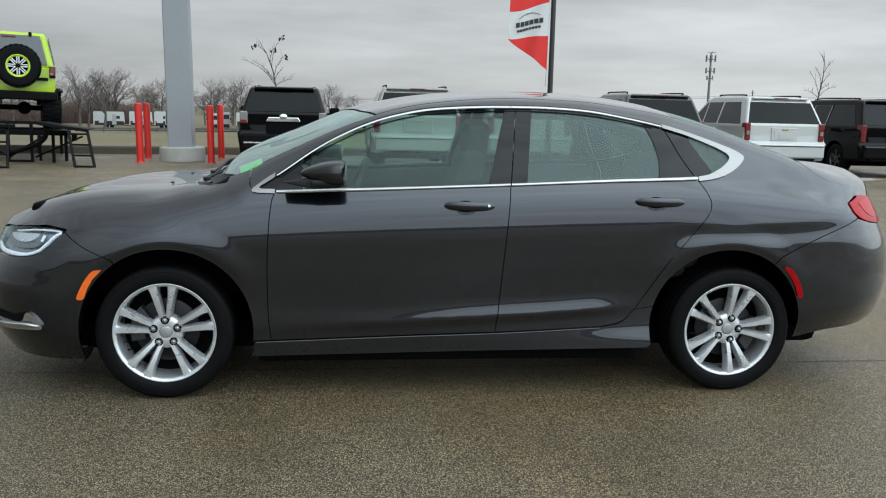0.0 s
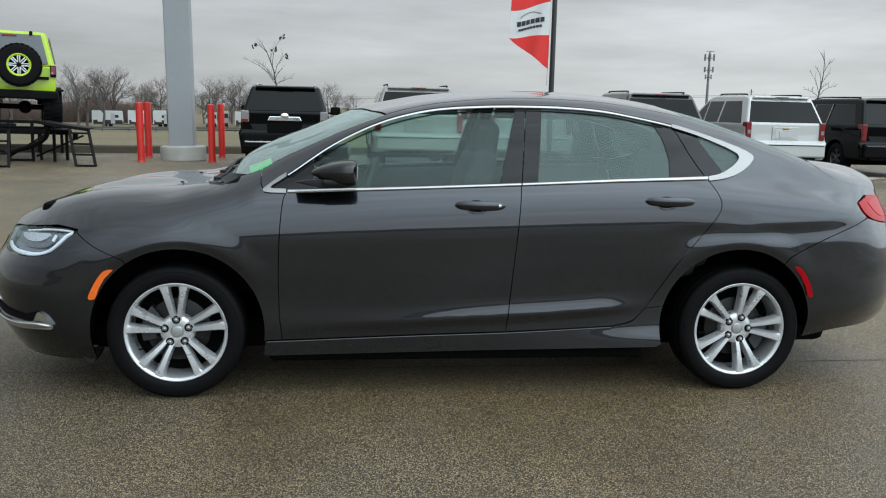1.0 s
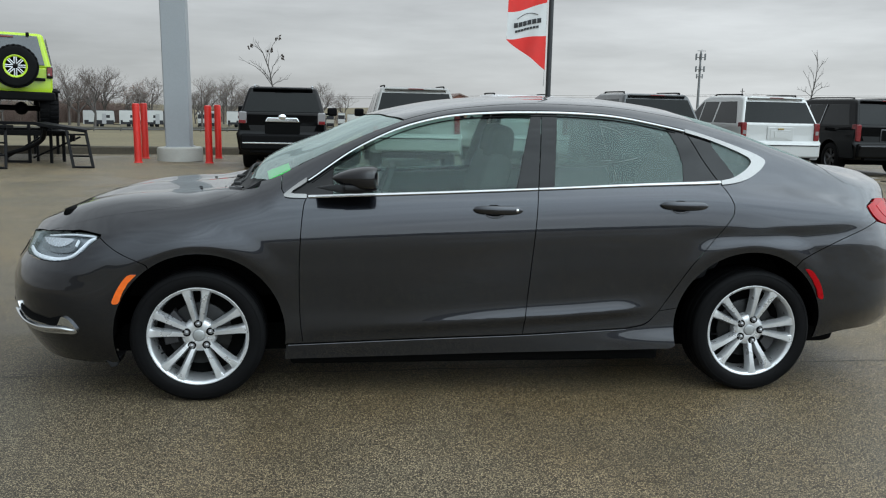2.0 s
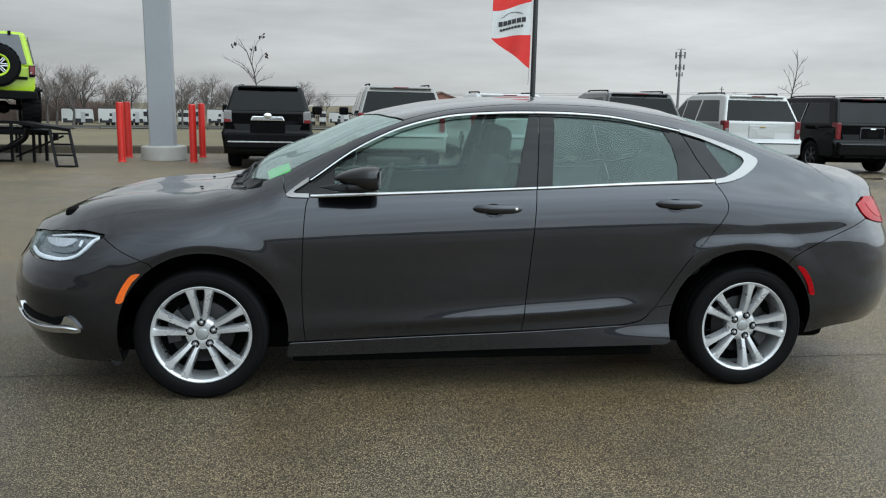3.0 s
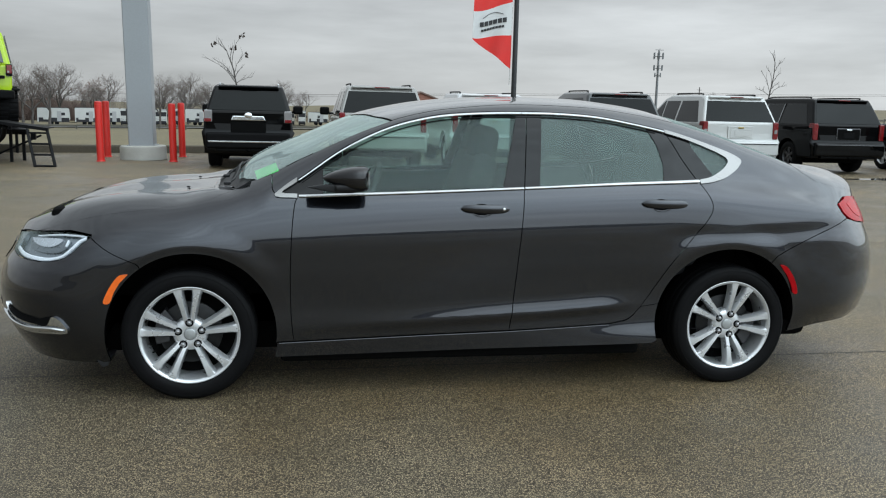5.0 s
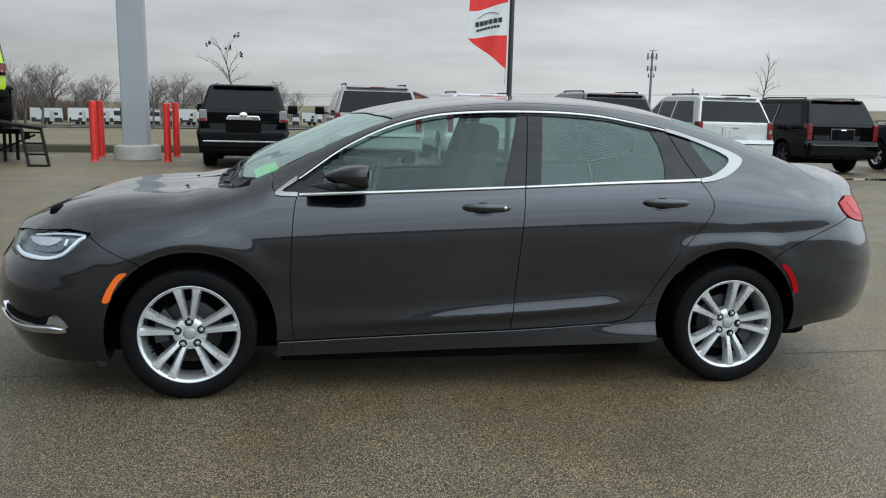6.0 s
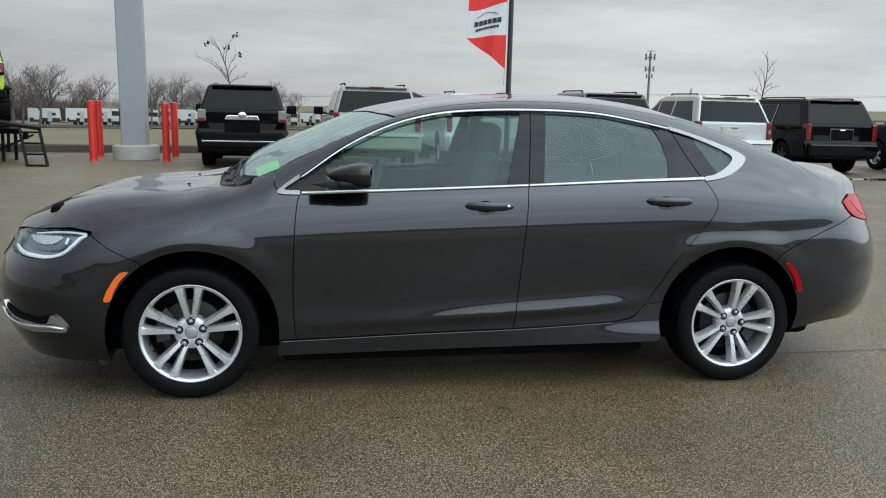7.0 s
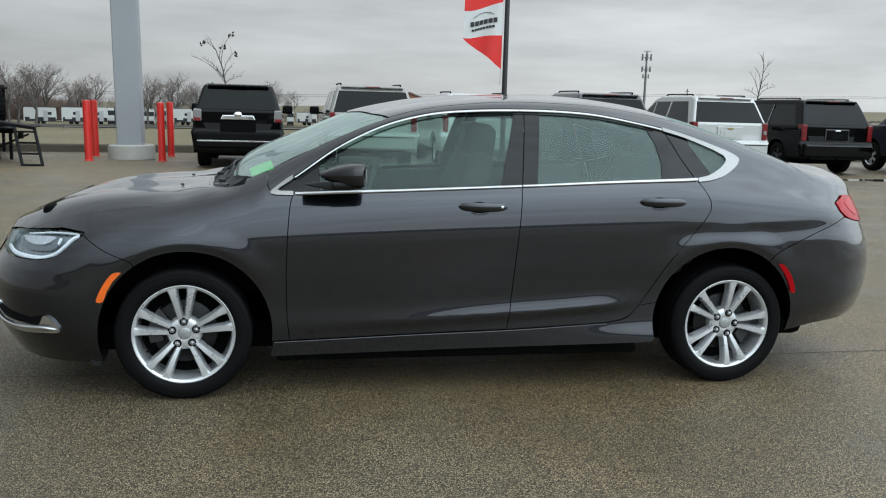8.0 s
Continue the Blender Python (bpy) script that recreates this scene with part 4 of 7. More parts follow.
for way in ([(-1.20, 7.35, 1), (-1.165, 7.8, 1), (-1.150, 8.3, 1), (-1.155, 8.8, 1), (-1.155, 8.6, -1)], [(-1.235, 8.75, 1), (-1.175, 8.9, -1), (-1.16, 8.3, -1), (-1.13, 7.7, -1), (-1.09, 7.35, -1)]):
    pts = [on_glass(u, v, side, .016) for u, v, side in way]
    bm = bmesh.new()
    tube(bm, spline(pts, 5), .0055, 8)
    wiper = part("wiper", bm, BLACK_PLASTIC, sedan, "black wiper arm resting below the windscreen")
    bm = bmesh.new()
    box(bm, pts[0], (.035, .045, .016), .006)
    part("wiper_pivot", bm, BLACK_PLASTIC, wiper)
    bm = bmesh.new()
    tube(bm, [Vector(q) + Vector((-.012, 0, -.010)) for q in pts[1:]], .006, 6)
    part("wiper_blade", bm, RUBBER, wiper)
for y in (-.33, .33):
    bm = bmesh.new()
    u, v = from_top([-1.42], [-abs(y)])
    box(bm, (-1.42, y, skin(u, v)[0, 2] + .006), (.018, .016, .008), .003)
    part("washer_jet", bm, BLACK_PLASTIC, hood)

bm = bmesh.new()
box(bm, (-2.02, 0, .675), (.26, .66, .13), .03)
part("grille_carrier", bm, BLACK_DEEP, sedan)

# core: floor, engine bay and trunk volumes in the dark
bm = bmesh.new()
box(bm, (-.02, 0, .385), (4.1, 1.16, .45), .05)
box(bm, (-.02, 0, .37), (1.86, 1.64, .44), .02)
part("underbody", bm, BLACK_DEEP, sedan, "black underbody")
bm = bmesh.new()
box(bm, (-1.60, 0, .70), (.9, 1.12, .36), .03)
part("engine_bay", bm, BLACK_DEEP, sedan)
bm = bmesh.new()
box(bm, (1.95, 0, .72), (.62, 1.16, .50), .03)
part("trunk_floor", bm, BLACK_DEEP, sedan)

# cabin
bm = bmesh.new()
prism(bm, [(-1.16, .86), (-.96, .80), (-.90, .60), (-.62, .60), (-.58, .80), (-.66, .955), (-.80, 1.0), (-1.02, 1.02), (-1.18, .98)], -.78, .78, bevel=.02)
dash = part("dashboard", bm, TRIM_DARK, sedan, "dark dashboard")
bm = bmesh.new()
vs = box(bm, (0, 0, 0), (.17, .38, .07), .03)
bmesh.ops.translate(bm, verts=bm.verts, vec=(-.74, -.37, 1.015))
part("instrument_hood", bm, TRIM_DARK, dash)
bm = bmesh.new()
ring = [(-.50 + .07 * math.cos(a), -.37 + .185 * math.sin(a), .93 + .17 * math.cos(a)) for a in (2 * math.pi * k / 32 for k in range(33))]
tube(bm, ring, .016, 8)
tube(bm, [(-.50, -.55, .93), (-.52, -.37, .93), (-.50, -.19, .93)], .022, 8)
tube(bm, [(-.52, -.37, .93), (-.72, -.37, .86)], .04, 8)
part("steering_wheel", bm, TRIM_DARK, sedan, "dark steering wheel")
for y, sx in ((-.37, -.09), (.37, .02)):
    bm = bmesh.new()
    box(bm, (-.13 + sx, y, .60), (.52, .50, .18), .06, seg=3)
    seat = part("front_seat", bm, SEAT_GREY, sedan, "dark grey cloth front seat")
    bm = bmesh.new()
    vs = box(bm, (0, 0, 0), (.17, .49, .64), .06, seg=4, taper=(.8, .80))
    bmesh.ops.transform(bm, matrix=pose(.13 + sx, y, .86, 0, 16, 0), verts=bm.verts)
    part("backrest", bm, SEAT_GREY, seat)
    bm = bmesh.new()
    box(bm, (0, 0, 0), (.13, .27, .20), .05, seg=4, taper=(.9, .85))
    bmesh.ops.transform(bm, matrix=pose(.225 + sx, y, 1.215, 0, 10, 0), verts=bm.verts)
    part("headrest", bm, SEAT_GREY, seat)
    for dy in (-.06, .06):
        bm = bmesh.new()
        tube(bm, [(.212 + sx, y + dy, 1.11), (.218 + sx, y + dy, 1.17)], .007, 6)
        part("headrest_post", bm, CHROME, seat)
bm = bmesh.new()
box(bm, (.95, 0, .62), (.55, 1.40, .18), .06)
bench = part("rear_seat", bm, SEAT_GREY, sedan, "dark grey rear bench")
bm = bmesh.new()
vs = box(bm, (0, 0, 0), (.16, 1.36, .58), .06, seg=3)
bmesh.ops.transform(bm, matrix=pose(1.30, 0, .86, 0, 22, 0), verts=bm.verts)
part("backrest", bm, SEAT_GREY, bench)
for y in (-.40, .40):
    bm = bmesh.new()
    box(bm, (1.40, y, 1.19), (.10, .26, .15), .045, seg=3)
    part("headrest", bm, SEAT_GREY, bench)
bm = bmesh.new()
box(bm, (1.62, 0, 1.02), (.46, 1.25, .04), .01)
part("parcel_shelf", bm, TRIM_DARK, sedan)
panel("headliner", UV((-.40, 7.25), (.3, 7.2), (1.10, 7.25), (1.02, 9), (-.53, 9)), TRIM_LIGHT, sedan, "sheet", lift=-.035, gap=0, flange=0, whole=True, step=.06)
for y in (-.66, .66):
    bm = bmesh.new()
    tube(bm, [(.30, y, 1.28), (.34, y * .98, .98)], .022, 6)
    part("seat_belt", bm, TRIM_DARK, sedan)
# small tilted green card, set behind the windscreen for the green patch at its foot
bm = bmesh.new()
box(bm, (0, 0, 0), (.12, .07, .002))
bmesh.ops.transform(bm, matrix=pose(-1.02, -.36, 1.055, 36, -22, 0), verts=bm.verts)
part("green_card", bm, GREEN_CARD, sedan, "bright green card on the dashboard")


# ---- alloy wheels ----
STEEL_NUT = shader("nut_steel", (.40, .40, .41), .30, .9, var=.1)
def alloy_wheel(x, sd, turn):
    """Outward is -y; turn: degrees by which the wheel stands rolled."""
    at = Matrix.Translation((x, -.80 * sd, WHEEL_Z)) @ (Matrix() if sd > 0 else pose(0, 0, 0, 0, 0, 180)) @ pose(0, 0, 0, 0, -turn, 0)
    bm = bmesh.new()
    lathe(bm, [(.231, -.086), (.2355, -.093), (.2345, -.0965), (.2290, -.0968), (.2200, -.0900), (.2165, -.0800), (.2130, -.03), (.208, .05), (.212, .09), (.224, .10)], 72)
    wheel = part("wheel", bm, ALLOY, sedan, "silver twin-spoke alloy wheel with a black tyre")
    wheel.matrix_basis = at
    bm = bmesh.new()
    prof = [(.231, -.089), (.2365, -.096), (.244, -.104), (.262, -.1085), (.285, -.1095), (.302, -.106), (.316, -.100), (.3255, -.092), (.3300, -.083), (.3305, -.055), (.3245, -.054), (.3245, -.046), (.332, -.045), (.332, -.007), (.3255, -.006), (.3255, .006), (.332, .007), (.332, .045), (.3245, .046), (.3245, .054), (.3305, .055), (.329, .085), (.318, .10), (.285, .109), (.24, .10), (.2245, .09)]
    lathe(bm, [(.231 + (r - .231) * .825, y) for r, y in prof], 96)
    tyre = part("tyre", bm, RUBBER, wheel, "black road tyre")
    bm = bmesh.new()
    lathe(bm, [(.2405, -.1017), (.242, -.1037), (.2435, -.1033)], 96)
    lathe(bm, [(.2885, -.1085), (.2905, -.1092), (.2925, -.1080)], 96)
    part("sidewall_rib", bm, RUBBER, wheel)
    # spokes in five pairs
    for k in range(5):
        for e in (-1, 1):
            rows = []
            for i in range(13):
                s = i / 12
                r = .050 + (.2315 - .050) * s
                off = e * (.0128 + .0365 * s ** 1.15)
                half = .0094 + .0090 * s + .0100 * max(0, (s - .70) / .30) ** 2 + .004 * max(0, 1 - s / .18)
                face = -.070 - .0235 * math.sin(min(1, s * 1.1) * math.pi * .5)
                rows.append((r, off, half, face))
            bm = bmesh.new()
            grid = []
            for r, off, half, face in rows:
                c = math.sqrt(max(1e-9, r * r - off * off * .6))
                lo = face + .006
                sec = [(-half - .006, face + .044), (-half - .003, face + .018), (-half * .96, lo), (-half * .74, face), (half * .74, face), (half * .96, lo), (half + .003, face + .018), (half + .006, face + .044)]
                grid.append([bm.verts.new((off + a, y, c)) for a, y in sec])
            for a, b in zip(grid, grid[1:]):
                for j in range(7):
                    bm.faces.new((a[j], a[j + 1], b[j + 1], b[j]))
            bmesh.ops.transform(bm, matrix=pose(0, 0, 0, 0, 72 * k, 0), verts=bm.verts)
            bmesh.ops.recalc_face_normals(bm, faces=bm.faces)
            part("spoke", bm, ALLOY, wheel, sharp=50)
    bm = bmesh.new()
    lathe(bm, [(.0001, -.066), (.028, -.066), (.034, -.071), (.060, -.071), (.076, -.064), (.082, -.045), (.082, .02)], 48)
    part("hub", bm, ALLOY, wheel)
    bm = bmesh.new()
    lathe(bm, [(.0001, -.0765), (.022, -.0760), (.0285, -.0735), (.030, -.066)], 40)
    cap = part("centre_cap", bm, HUB_GREY, wheel, "grey centre cap")
    for k in range(5):
        a = radians(90 + 72 * k)
        bm = bmesh.new()
        m = Matrix.Translation((.0572 * math.cos(a), 0, .0572 * math.sin(a)))
        # black ring that paints the shade of the bolt's recess
        lathe(bm, [(.0190, -.0700), (.0195, -.0745), (.0120, -.0745)], 20, m=m)
        part("bolt_seat", bm, RECESS_SHADE, wheel)
        bm = bmesh.new()
        lathe(bm, [(.0001, -.0850), (.006, -.0845), (.0095, -.0815), (.0105, -.0700)], 12, m=m)
        part("lug_nut", bm, STEEL_NUT, wheel, "chrome lug nut")
    bm = bmesh.new()
    a = radians(205)
    tube(bm, [(.196 * math.cos(a), -.055, .196 * math.sin(a)), (.176 * math.cos(a), -.072, .176 * math.sin(a))], .0045, 6)
    part("valve", bm, RUBBER, wheel)
    bm = bmesh.new()
    lathe(bm, [(.055, -.020), (.148, -.020), (.148, .004), (.055, .004)], 48)
    part("brake_disc", bm, STEEL, wheel)
    bm = bmesh.new()
    lathe(bm, [(.0001, .03), (.2085, .03)], 40)
    part("inner_shade", bm, BLACK_DEEP, wheel)
    bm = bmesh.new()
    pts = [(r * math.cos(radians(t)), r * math.sin(radians(t))) for r, ts in ((.165, range(-34, 35, 8)), (.10, range(34, -35, -8))) for t in ts]
    prism(bm, pts, -.050, .02, bevel=.006)
    bmesh.ops.transform(bm, matrix=pose(0, 0, 0, 0, turn + (180 if x < 0 else 0) + 12, 0), verts=bm.verts)
    part("brake_caliper", bm, ALLOY_DARK, wheel)
    return wheel


for x, turn in ((WHEEL_X[0], 2), (WHEEL_X[1], -18)):
    for sd in (1, -1):
        alloy_wheel(x, sd, turn)

# ---- ground: the raised lot, falling to a plain that reaches the horizon ----
def ground_mat():
    """Worn asphalt: pale and dark chips in binder, brown film, damp patches with lower roughness."""
    m = bpy.data.materials.new("asphalt")
    m.use_nodes = True
    n, l = m.node_tree.nodes, m.node_tree.links
    b = n["Principled BSDF"]
    co = n.new("ShaderNodeTexCoord")

    def noise_node(scale, detail=3, rough=.6):
        t = n.new("ShaderNodeTexNoise")
        t.inputs["Scale"].default_value, t.inputs["Detail"].default_value, t.inputs["Roughness"].default_value = scale, detail, rough
        l.new(co.outputs["Object"], t.inputs["Vector"])
        return t.outputs["Fac"]

    def ranged(src, a, b_, c=0.0, d=1.0):
        r = n.new("ShaderNodeMapRange")
        for key, value in (("From Min", a), ("From Max", b_), ("To Min", c), ("To Max", d)):
            r.inputs[key].default_value = value
        l.new(src, r.inputs["Value"])
        return r.outputs["Result"]

    def mixed(f, a, b_, mode="MIX"):
        x = n.new("ShaderNodeMix")
        x.data_type, x.blend_type = "RGBA", mode
        if isinstance(f, float):
            x.inputs["Factor"].default_value = f
        else:
            l.new(f, x.inputs["Factor"])
        for key, value in (("A", a), ("B", b_)):
            if isinstance(value, tuple):
                x.inputs[key].default_value = (*value, 1)
            else:
                l.new(value, x.inputs[key])
        return x.outputs["Result"]
    vor = n.new("ShaderNodeTexVoronoi")
    vor.inputs["Scale"].default_value = 195
    l.new(co.outputs["Object"], vor.inputs["Vector"])
    chip = n.new("ShaderNodeSeparateColor")
    l.new(vor.outputs["Color"], chip.inputs[0])
    pale = ranged(chip.outputs[0], .30, .92)
    stones = mixed(pale, (.114, .086, .049), (.505, .412, .258))
    stones = mixed(ranged(vor.outputs["Distance"], .38, .62), stones, (.032, .023, .012))
    film = mixed(ranged(noise_node(.55, 4), .40, .66), (.86, .86, .86), (1.12, 1.03, .90))
    col = mixed(1.0, stones, film, "MULTIPLY")
    wet = ranged(noise_node(.33, 5, .65), .47, .60)
    # one broad stretch at the lane's west end, darker and slightly bluer
    away = n.new("ShaderNodeVectorMath")
    away.operation = "DISTANCE"
    away.inputs[1].default_value = (-5.2, -1.2, 0)
    l.new(co.outputs["Object"], away.inputs[0])
    greyer = ranged(away.outputs["Value"], 4.8, 2.2)
    col = mixed(greyer, col, mixed(1.0, col, (.58, .61, .65), "MULTIPLY"))
    col = mixed(wet, col, mixed(1.0, col, (.80, .80, .80), "MULTIPLY"))
    speck = ranged(noise_node(95, 2), .58, .63)
    col = mixed(speck, col, mixed(1.0, col, (.38, .36, .34), "MULTIPLY"))
    l.new(col, b.inputs["Base Color"])
    l.new(ranged(wet, 0, 1, .62, .42), b.inputs["Roughness"])
    bp = n.new("ShaderNodeBump")
    b.inputs["Specular IOR Level"].default_value = .5
    bp.inputs["Strength"].default_value, bp.inputs["Distance"].default_value = .35, .004
    l.new(vor.outputs["Distance"], bp.inputs["Height"])
    bp.invert = True
    l.new(bp.outputs[0], b.inputs["Normal"])
    return m


ASPHALT = ground_mat()
LOT_EDGE, DROP = 20.6, -3.4
FIELD = shader("dormant_grass", (.120, .096, .050), .95, var=.34, scale=.09, fine=2.5, bump=.5, bump_scale=6, tint=(.178, .146, .080))
VERGE = shader("verge_earth", (.066, .053, .035), .95, var=.3, scale=.5, fine=12)
ROAD = shader("far_road", (.10, .097, .09), .8, var=.15, scale=.2, fine=8)
CONCRETE = shader("concrete", (.36, .35, .32), .85, var=.16, scale=3, fine=60, bump=.3, bump_scale=90)


def rise(x, y):
    """The open land beyond the lot climbs gently to the east."""
    return float(np.interp(x, [-60, 10, 220, 320], [0, .95, 8.2, 9.5]) * np.clip((y - 45) / 95, 0, 1))


def skew(x, y):
    """The lot's far edge runs slightly askew."""
    k = np.interp(y, [16, LOT_EDGE, 26, 60], [0, 1, 1, 0])
    return float(.2 * np.clip(x + 3, -30, 8) * k)


def sheet_ground(name, x0, x1, ys, zs, nx, material, label, category):
    verts, faces = [], []
    for y, z in zip(ys, zs):
        if nx > 20:
            xs = [x0, x0 / 2, x0 / 4] + [-239 + 624 * i / (nx - 5) for i in range(nx - 4)] + [x1 / 2, x1]
            verts += [(x, y + skew(x, y), z + rise(x, y)) for x in xs]
        else:
            verts += [(x0 + (x1 - x0) * i / nx, y, z) for i in range(nx + 1)]
    k = nx + 1
    faces = [(j * k + i, j * k + i + 1, (j + 1) * k + i + 1, (j + 1) * k + i) for j in range(len(ys) - 1) for i in range(nx)]
    return tagged(link_mesh(name, verts, faces, material, None, smooth=False), label, category, kind="structure")


sheet_ground("ground", -1800, 1800, [-1800, -300, -60, -20, 0, 8, 16, LOT_EDGE], [0] * 8, 83, ASPHALT, "worn brown-grey asphalt of the car lot, damp in patches", "asphalt")
sheet_ground("field", -1800, 1800, [LOT_EDGE + .16, LOT_EDGE + 1.5, 30, 42, 60, 120, 300, 900, 3000], [.16, .0, -1.2, -2.6, DROP, DROP, DROP, DROP, DROP], 83, FIELD, "tan dormant grass field below the lot", "grass")
sheet_ground("far_road", -1800, 1800, [146, 152], [DROP + .06, DROP + .06], 45, ROAD, "grey frontage road beyond the field", "road")
verts, faces = [], []
for i in range(81):
    x = -239 + 624 * i / 78 if i < 79 else 400 + 100 * (i - 79)
    y = LOT_EDGE + skew(x, LOT_EDGE)
    verts += [(x, y, -.05), (x, y + .02, .17), (x, y + .05, .20), (x, y + .15, .21), (x, y + .16, -.05)]
for i in range(80):
    faces += [(i * 5 + k, i * 5 + k + 1, i * 5 + k + 6, i * 5 + k + 5) for k in range(4)]
tagged(link_mesh("kerb", verts, faces, shader("dark_kerb", (.060, .049, .034), .9, var=.3, scale=1, fine=20), None, smooth=False), "dark brown concrete kerb along the lot's edge", "kerb", kind="structure")
sheet_ground("verge", -1600, 1600, [LOT_EDGE + .165, LOT_EDGE + 1.6, LOT_EDGE + 4], [.19, .06, -.28], 83, VERGE, "dark bare earth verge behind the kerb", "verge")

# the paving joint that runs under the sedan
bm = bmesh.new()
rng = random.Random(3)
pts = [(-9 + .22 * i, -.44 + .012 * (-9 + .22 * i) + rng.uniform(-.010, .010), .002) for i in range(110)]
for (x0, y0, z0), (x1, y1, z1) in zip(pts, pts[1:]):
    w = .0045
    bm.faces.new([bm.verts.new(v) for v in ((x0, y0 - w, .0022), (x1, y1 - w, .0022), (x1, y1 + w, .0022), (x0, y0 + w, .0022))])
bmesh.ops.remove_doubles(bm, verts=bm.verts, dist=1e-5)
tagged(part("paving_joint", bm, shader("joint_tar", (.022, .020, .018), .6, var=.3), None, smooth=False), "thin dark joint line in the asphalt", "joint", kind="structure")
WATER = shader("puddle_water", (.03, .03, .028), .04, var=.1, rough_var=.02)
for cx, cy, a, b_, seed in ((15.0, 13.7, 2.6, .55, 1), (11.2, 14.6, 1.2, .45, 2), (17.4, 15.5, 1.8, .5, 5)):
    bm = bmesh.new()
    rng = random.Random(seed)
    ph = [rng.uniform(0, 6) for _ in range(4)]
    ring = []
    for k in range(40):
        t = 2 * math.pi * k / 40
        r = 1 + .16 * math.sin(2 * t + ph[0]) + .12 * math.sin(3 * t + ph[1]) + .08 * math.sin(7 * t + ph[2])
        ring.append(bm.verts.new((cx + a * r * math.cos(t), cy + b_ * r * math.sin(t), .004)))
    bm.faces.new(ring)
    tagged(part("puddle", bm, WATER, None, smooth=False), "shallow puddle on the asphalt reflecting the sky", "puddle", kind="structure")

# plain unseen wall, added behind the lane to darken low reflections in the cars
bm = bmesh.new()
box(bm, (0, -46, 1.15), (150, 6, 2.3), .05)
tagged(part("wall_south", bm, shader("plain_wall", (.30, .29, .27), .8, var=.12, scale=.3, fine=6), None), "plain dull grey wall added out of view behind the lane", "wall", kind="structure")

# ---- bollards and the canopy column ----
RED_PAINT = shader("red_sleeve", (.55, .020, .014), .38, coat=.2, var=.10, scale=6)
GREY_STEEL = shader("grey_column_paint", (.250, .262, .272), .5, var=.06, scale=1.2, fine=30)


def bollard(x, y, h, lean):
    b = thing("bollard", pose(x, y, 0, 0, lean, 0), "bright red plastic-sleeved bollard standing on the asphalt", "bollard", "red bollards by the column")
    bm = bmesh.new()
    lathe(bm, [(.084, 0), (.084, -h + .03), (.075, -h + .008), (.05, -h), (.0001, -h - .002)], 24)
    bmesh.ops.rotate(bm, verts=bm.verts, matrix=Matrix.Rotation(radians(-90), 3, "X"))
    part("sleeve", bm, RED_PAINT, b)
    bm = bmesh.new()
    lathe(bm, [(.085, -h + .10), (.0865, -h + .095), (.0865, -h + .075), (.085, -h + .07)], 24)
    bmesh.ops.rotate(bm, verts=bm.verts, matrix=Matrix.Rotation(radians(-90), 3, "X"))
    part("band", bm, RED_PAINT, b)
    bm = bmesh.new()
    lathe(bm, [(.085, -.0), (.106, -.0), (.100, -.025), (.085, -.03)], 24)
    bmesh.ops.rotate(bm, verts=bm.verts, matrix=Matrix.Rotation(radians(-90), 3, "X"))
    part("collar", bm, RED_PAINT, b)
    return b


for x, y, h, lean in ((-5.11, 16.50, 1.37, -1.0), (-5.27, 18.20, 1.38, -.8), (-3.52, 16.72, 1.36, -.8), (-3.53, 18.72, 1.38, -.8)):
    bollard(x, y, h, lean)

column = thing("canopy_column", pose(-4.31, 17.5, 0, 0, -1.2, 0), "square light grey steel column on a round concrete footing", "column")
bm = bmesh.new()
lathe(bm, [(.545, .0), (.545, -.29), (.53, -.325), (.50, -.34), (.0001, -.345)], 40)
bmesh.ops.rotate(bm, verts=bm.verts, matrix=Matrix.Rotation(radians(-90), 3, "X"))
part("footing", bm, CONCRETE, column, "round pale concrete footing")
bm = bmesh.new()
box(bm, (0, 0, 4.6), (.575, .575, 8.6), .03, seg=2)
shaft = part("shaft", bm, GREY_STEEL, column, "light grey painted shaft")
for dx in (-.289, .289):
    bm = bmesh.new()
    box(bm, (dx, -.255, 4.6), (.006, .02, 8.5), .001)
    part("cladding_joint", bm, GREY_STEEL, shaft)
bm = bmesh.new()
box(bm, (0, 0, .35), (.66, .66, .02), .005)
part("base_plate", bm, GREY_STEEL, column)
bm = bmesh.new()
box(bm, (-.335, .2, 1.05), (.10, .16, .34), .01)
part("junction_box", bm, TRIM_DARK, column, "small dark box on the column's side")

# ---- flag on its pole ----
pole = thing("flag_pole", pose(4.10, 14.4, 0), "dark metal flag pole with a red and white flag", "flag pole")
POLE_DARK = shader("dark_pole", (.030, .031, .033), .45, .4, var=.1)
bm = bmesh.new()
tube(bm, [(0, 0, 0), (0, 0, 3), (0, 0, 7.5)], [.062, .056, .045], 16)
part("mast", bm, POLE_DARK, pole)
bm = bmesh.new()
box(bm, (0, 0, .02), (.3, .3, .04), .01)
part("base_plate", bm, POLE_DARK, pole)
bm = bmesh.new()
tube(bm, [(-.115, -.01, 1.95), (-.10, -.01, 2.6), (-.095, -.01, 4.8)], .006, 6)
part("halyard", bm, SATIN, pole, "thin pale rope")
FLAG_RED = shader("flag_red", (.62, .030, .025), .8, var=.08, scale=6)
FLAG_WHITE = shader("flag_white", (.58, .585, .58), .8, var=.06, scale=6)
FLAG_INK = shader("flag_ink", (.03, .03, .032), .8, var=.1)


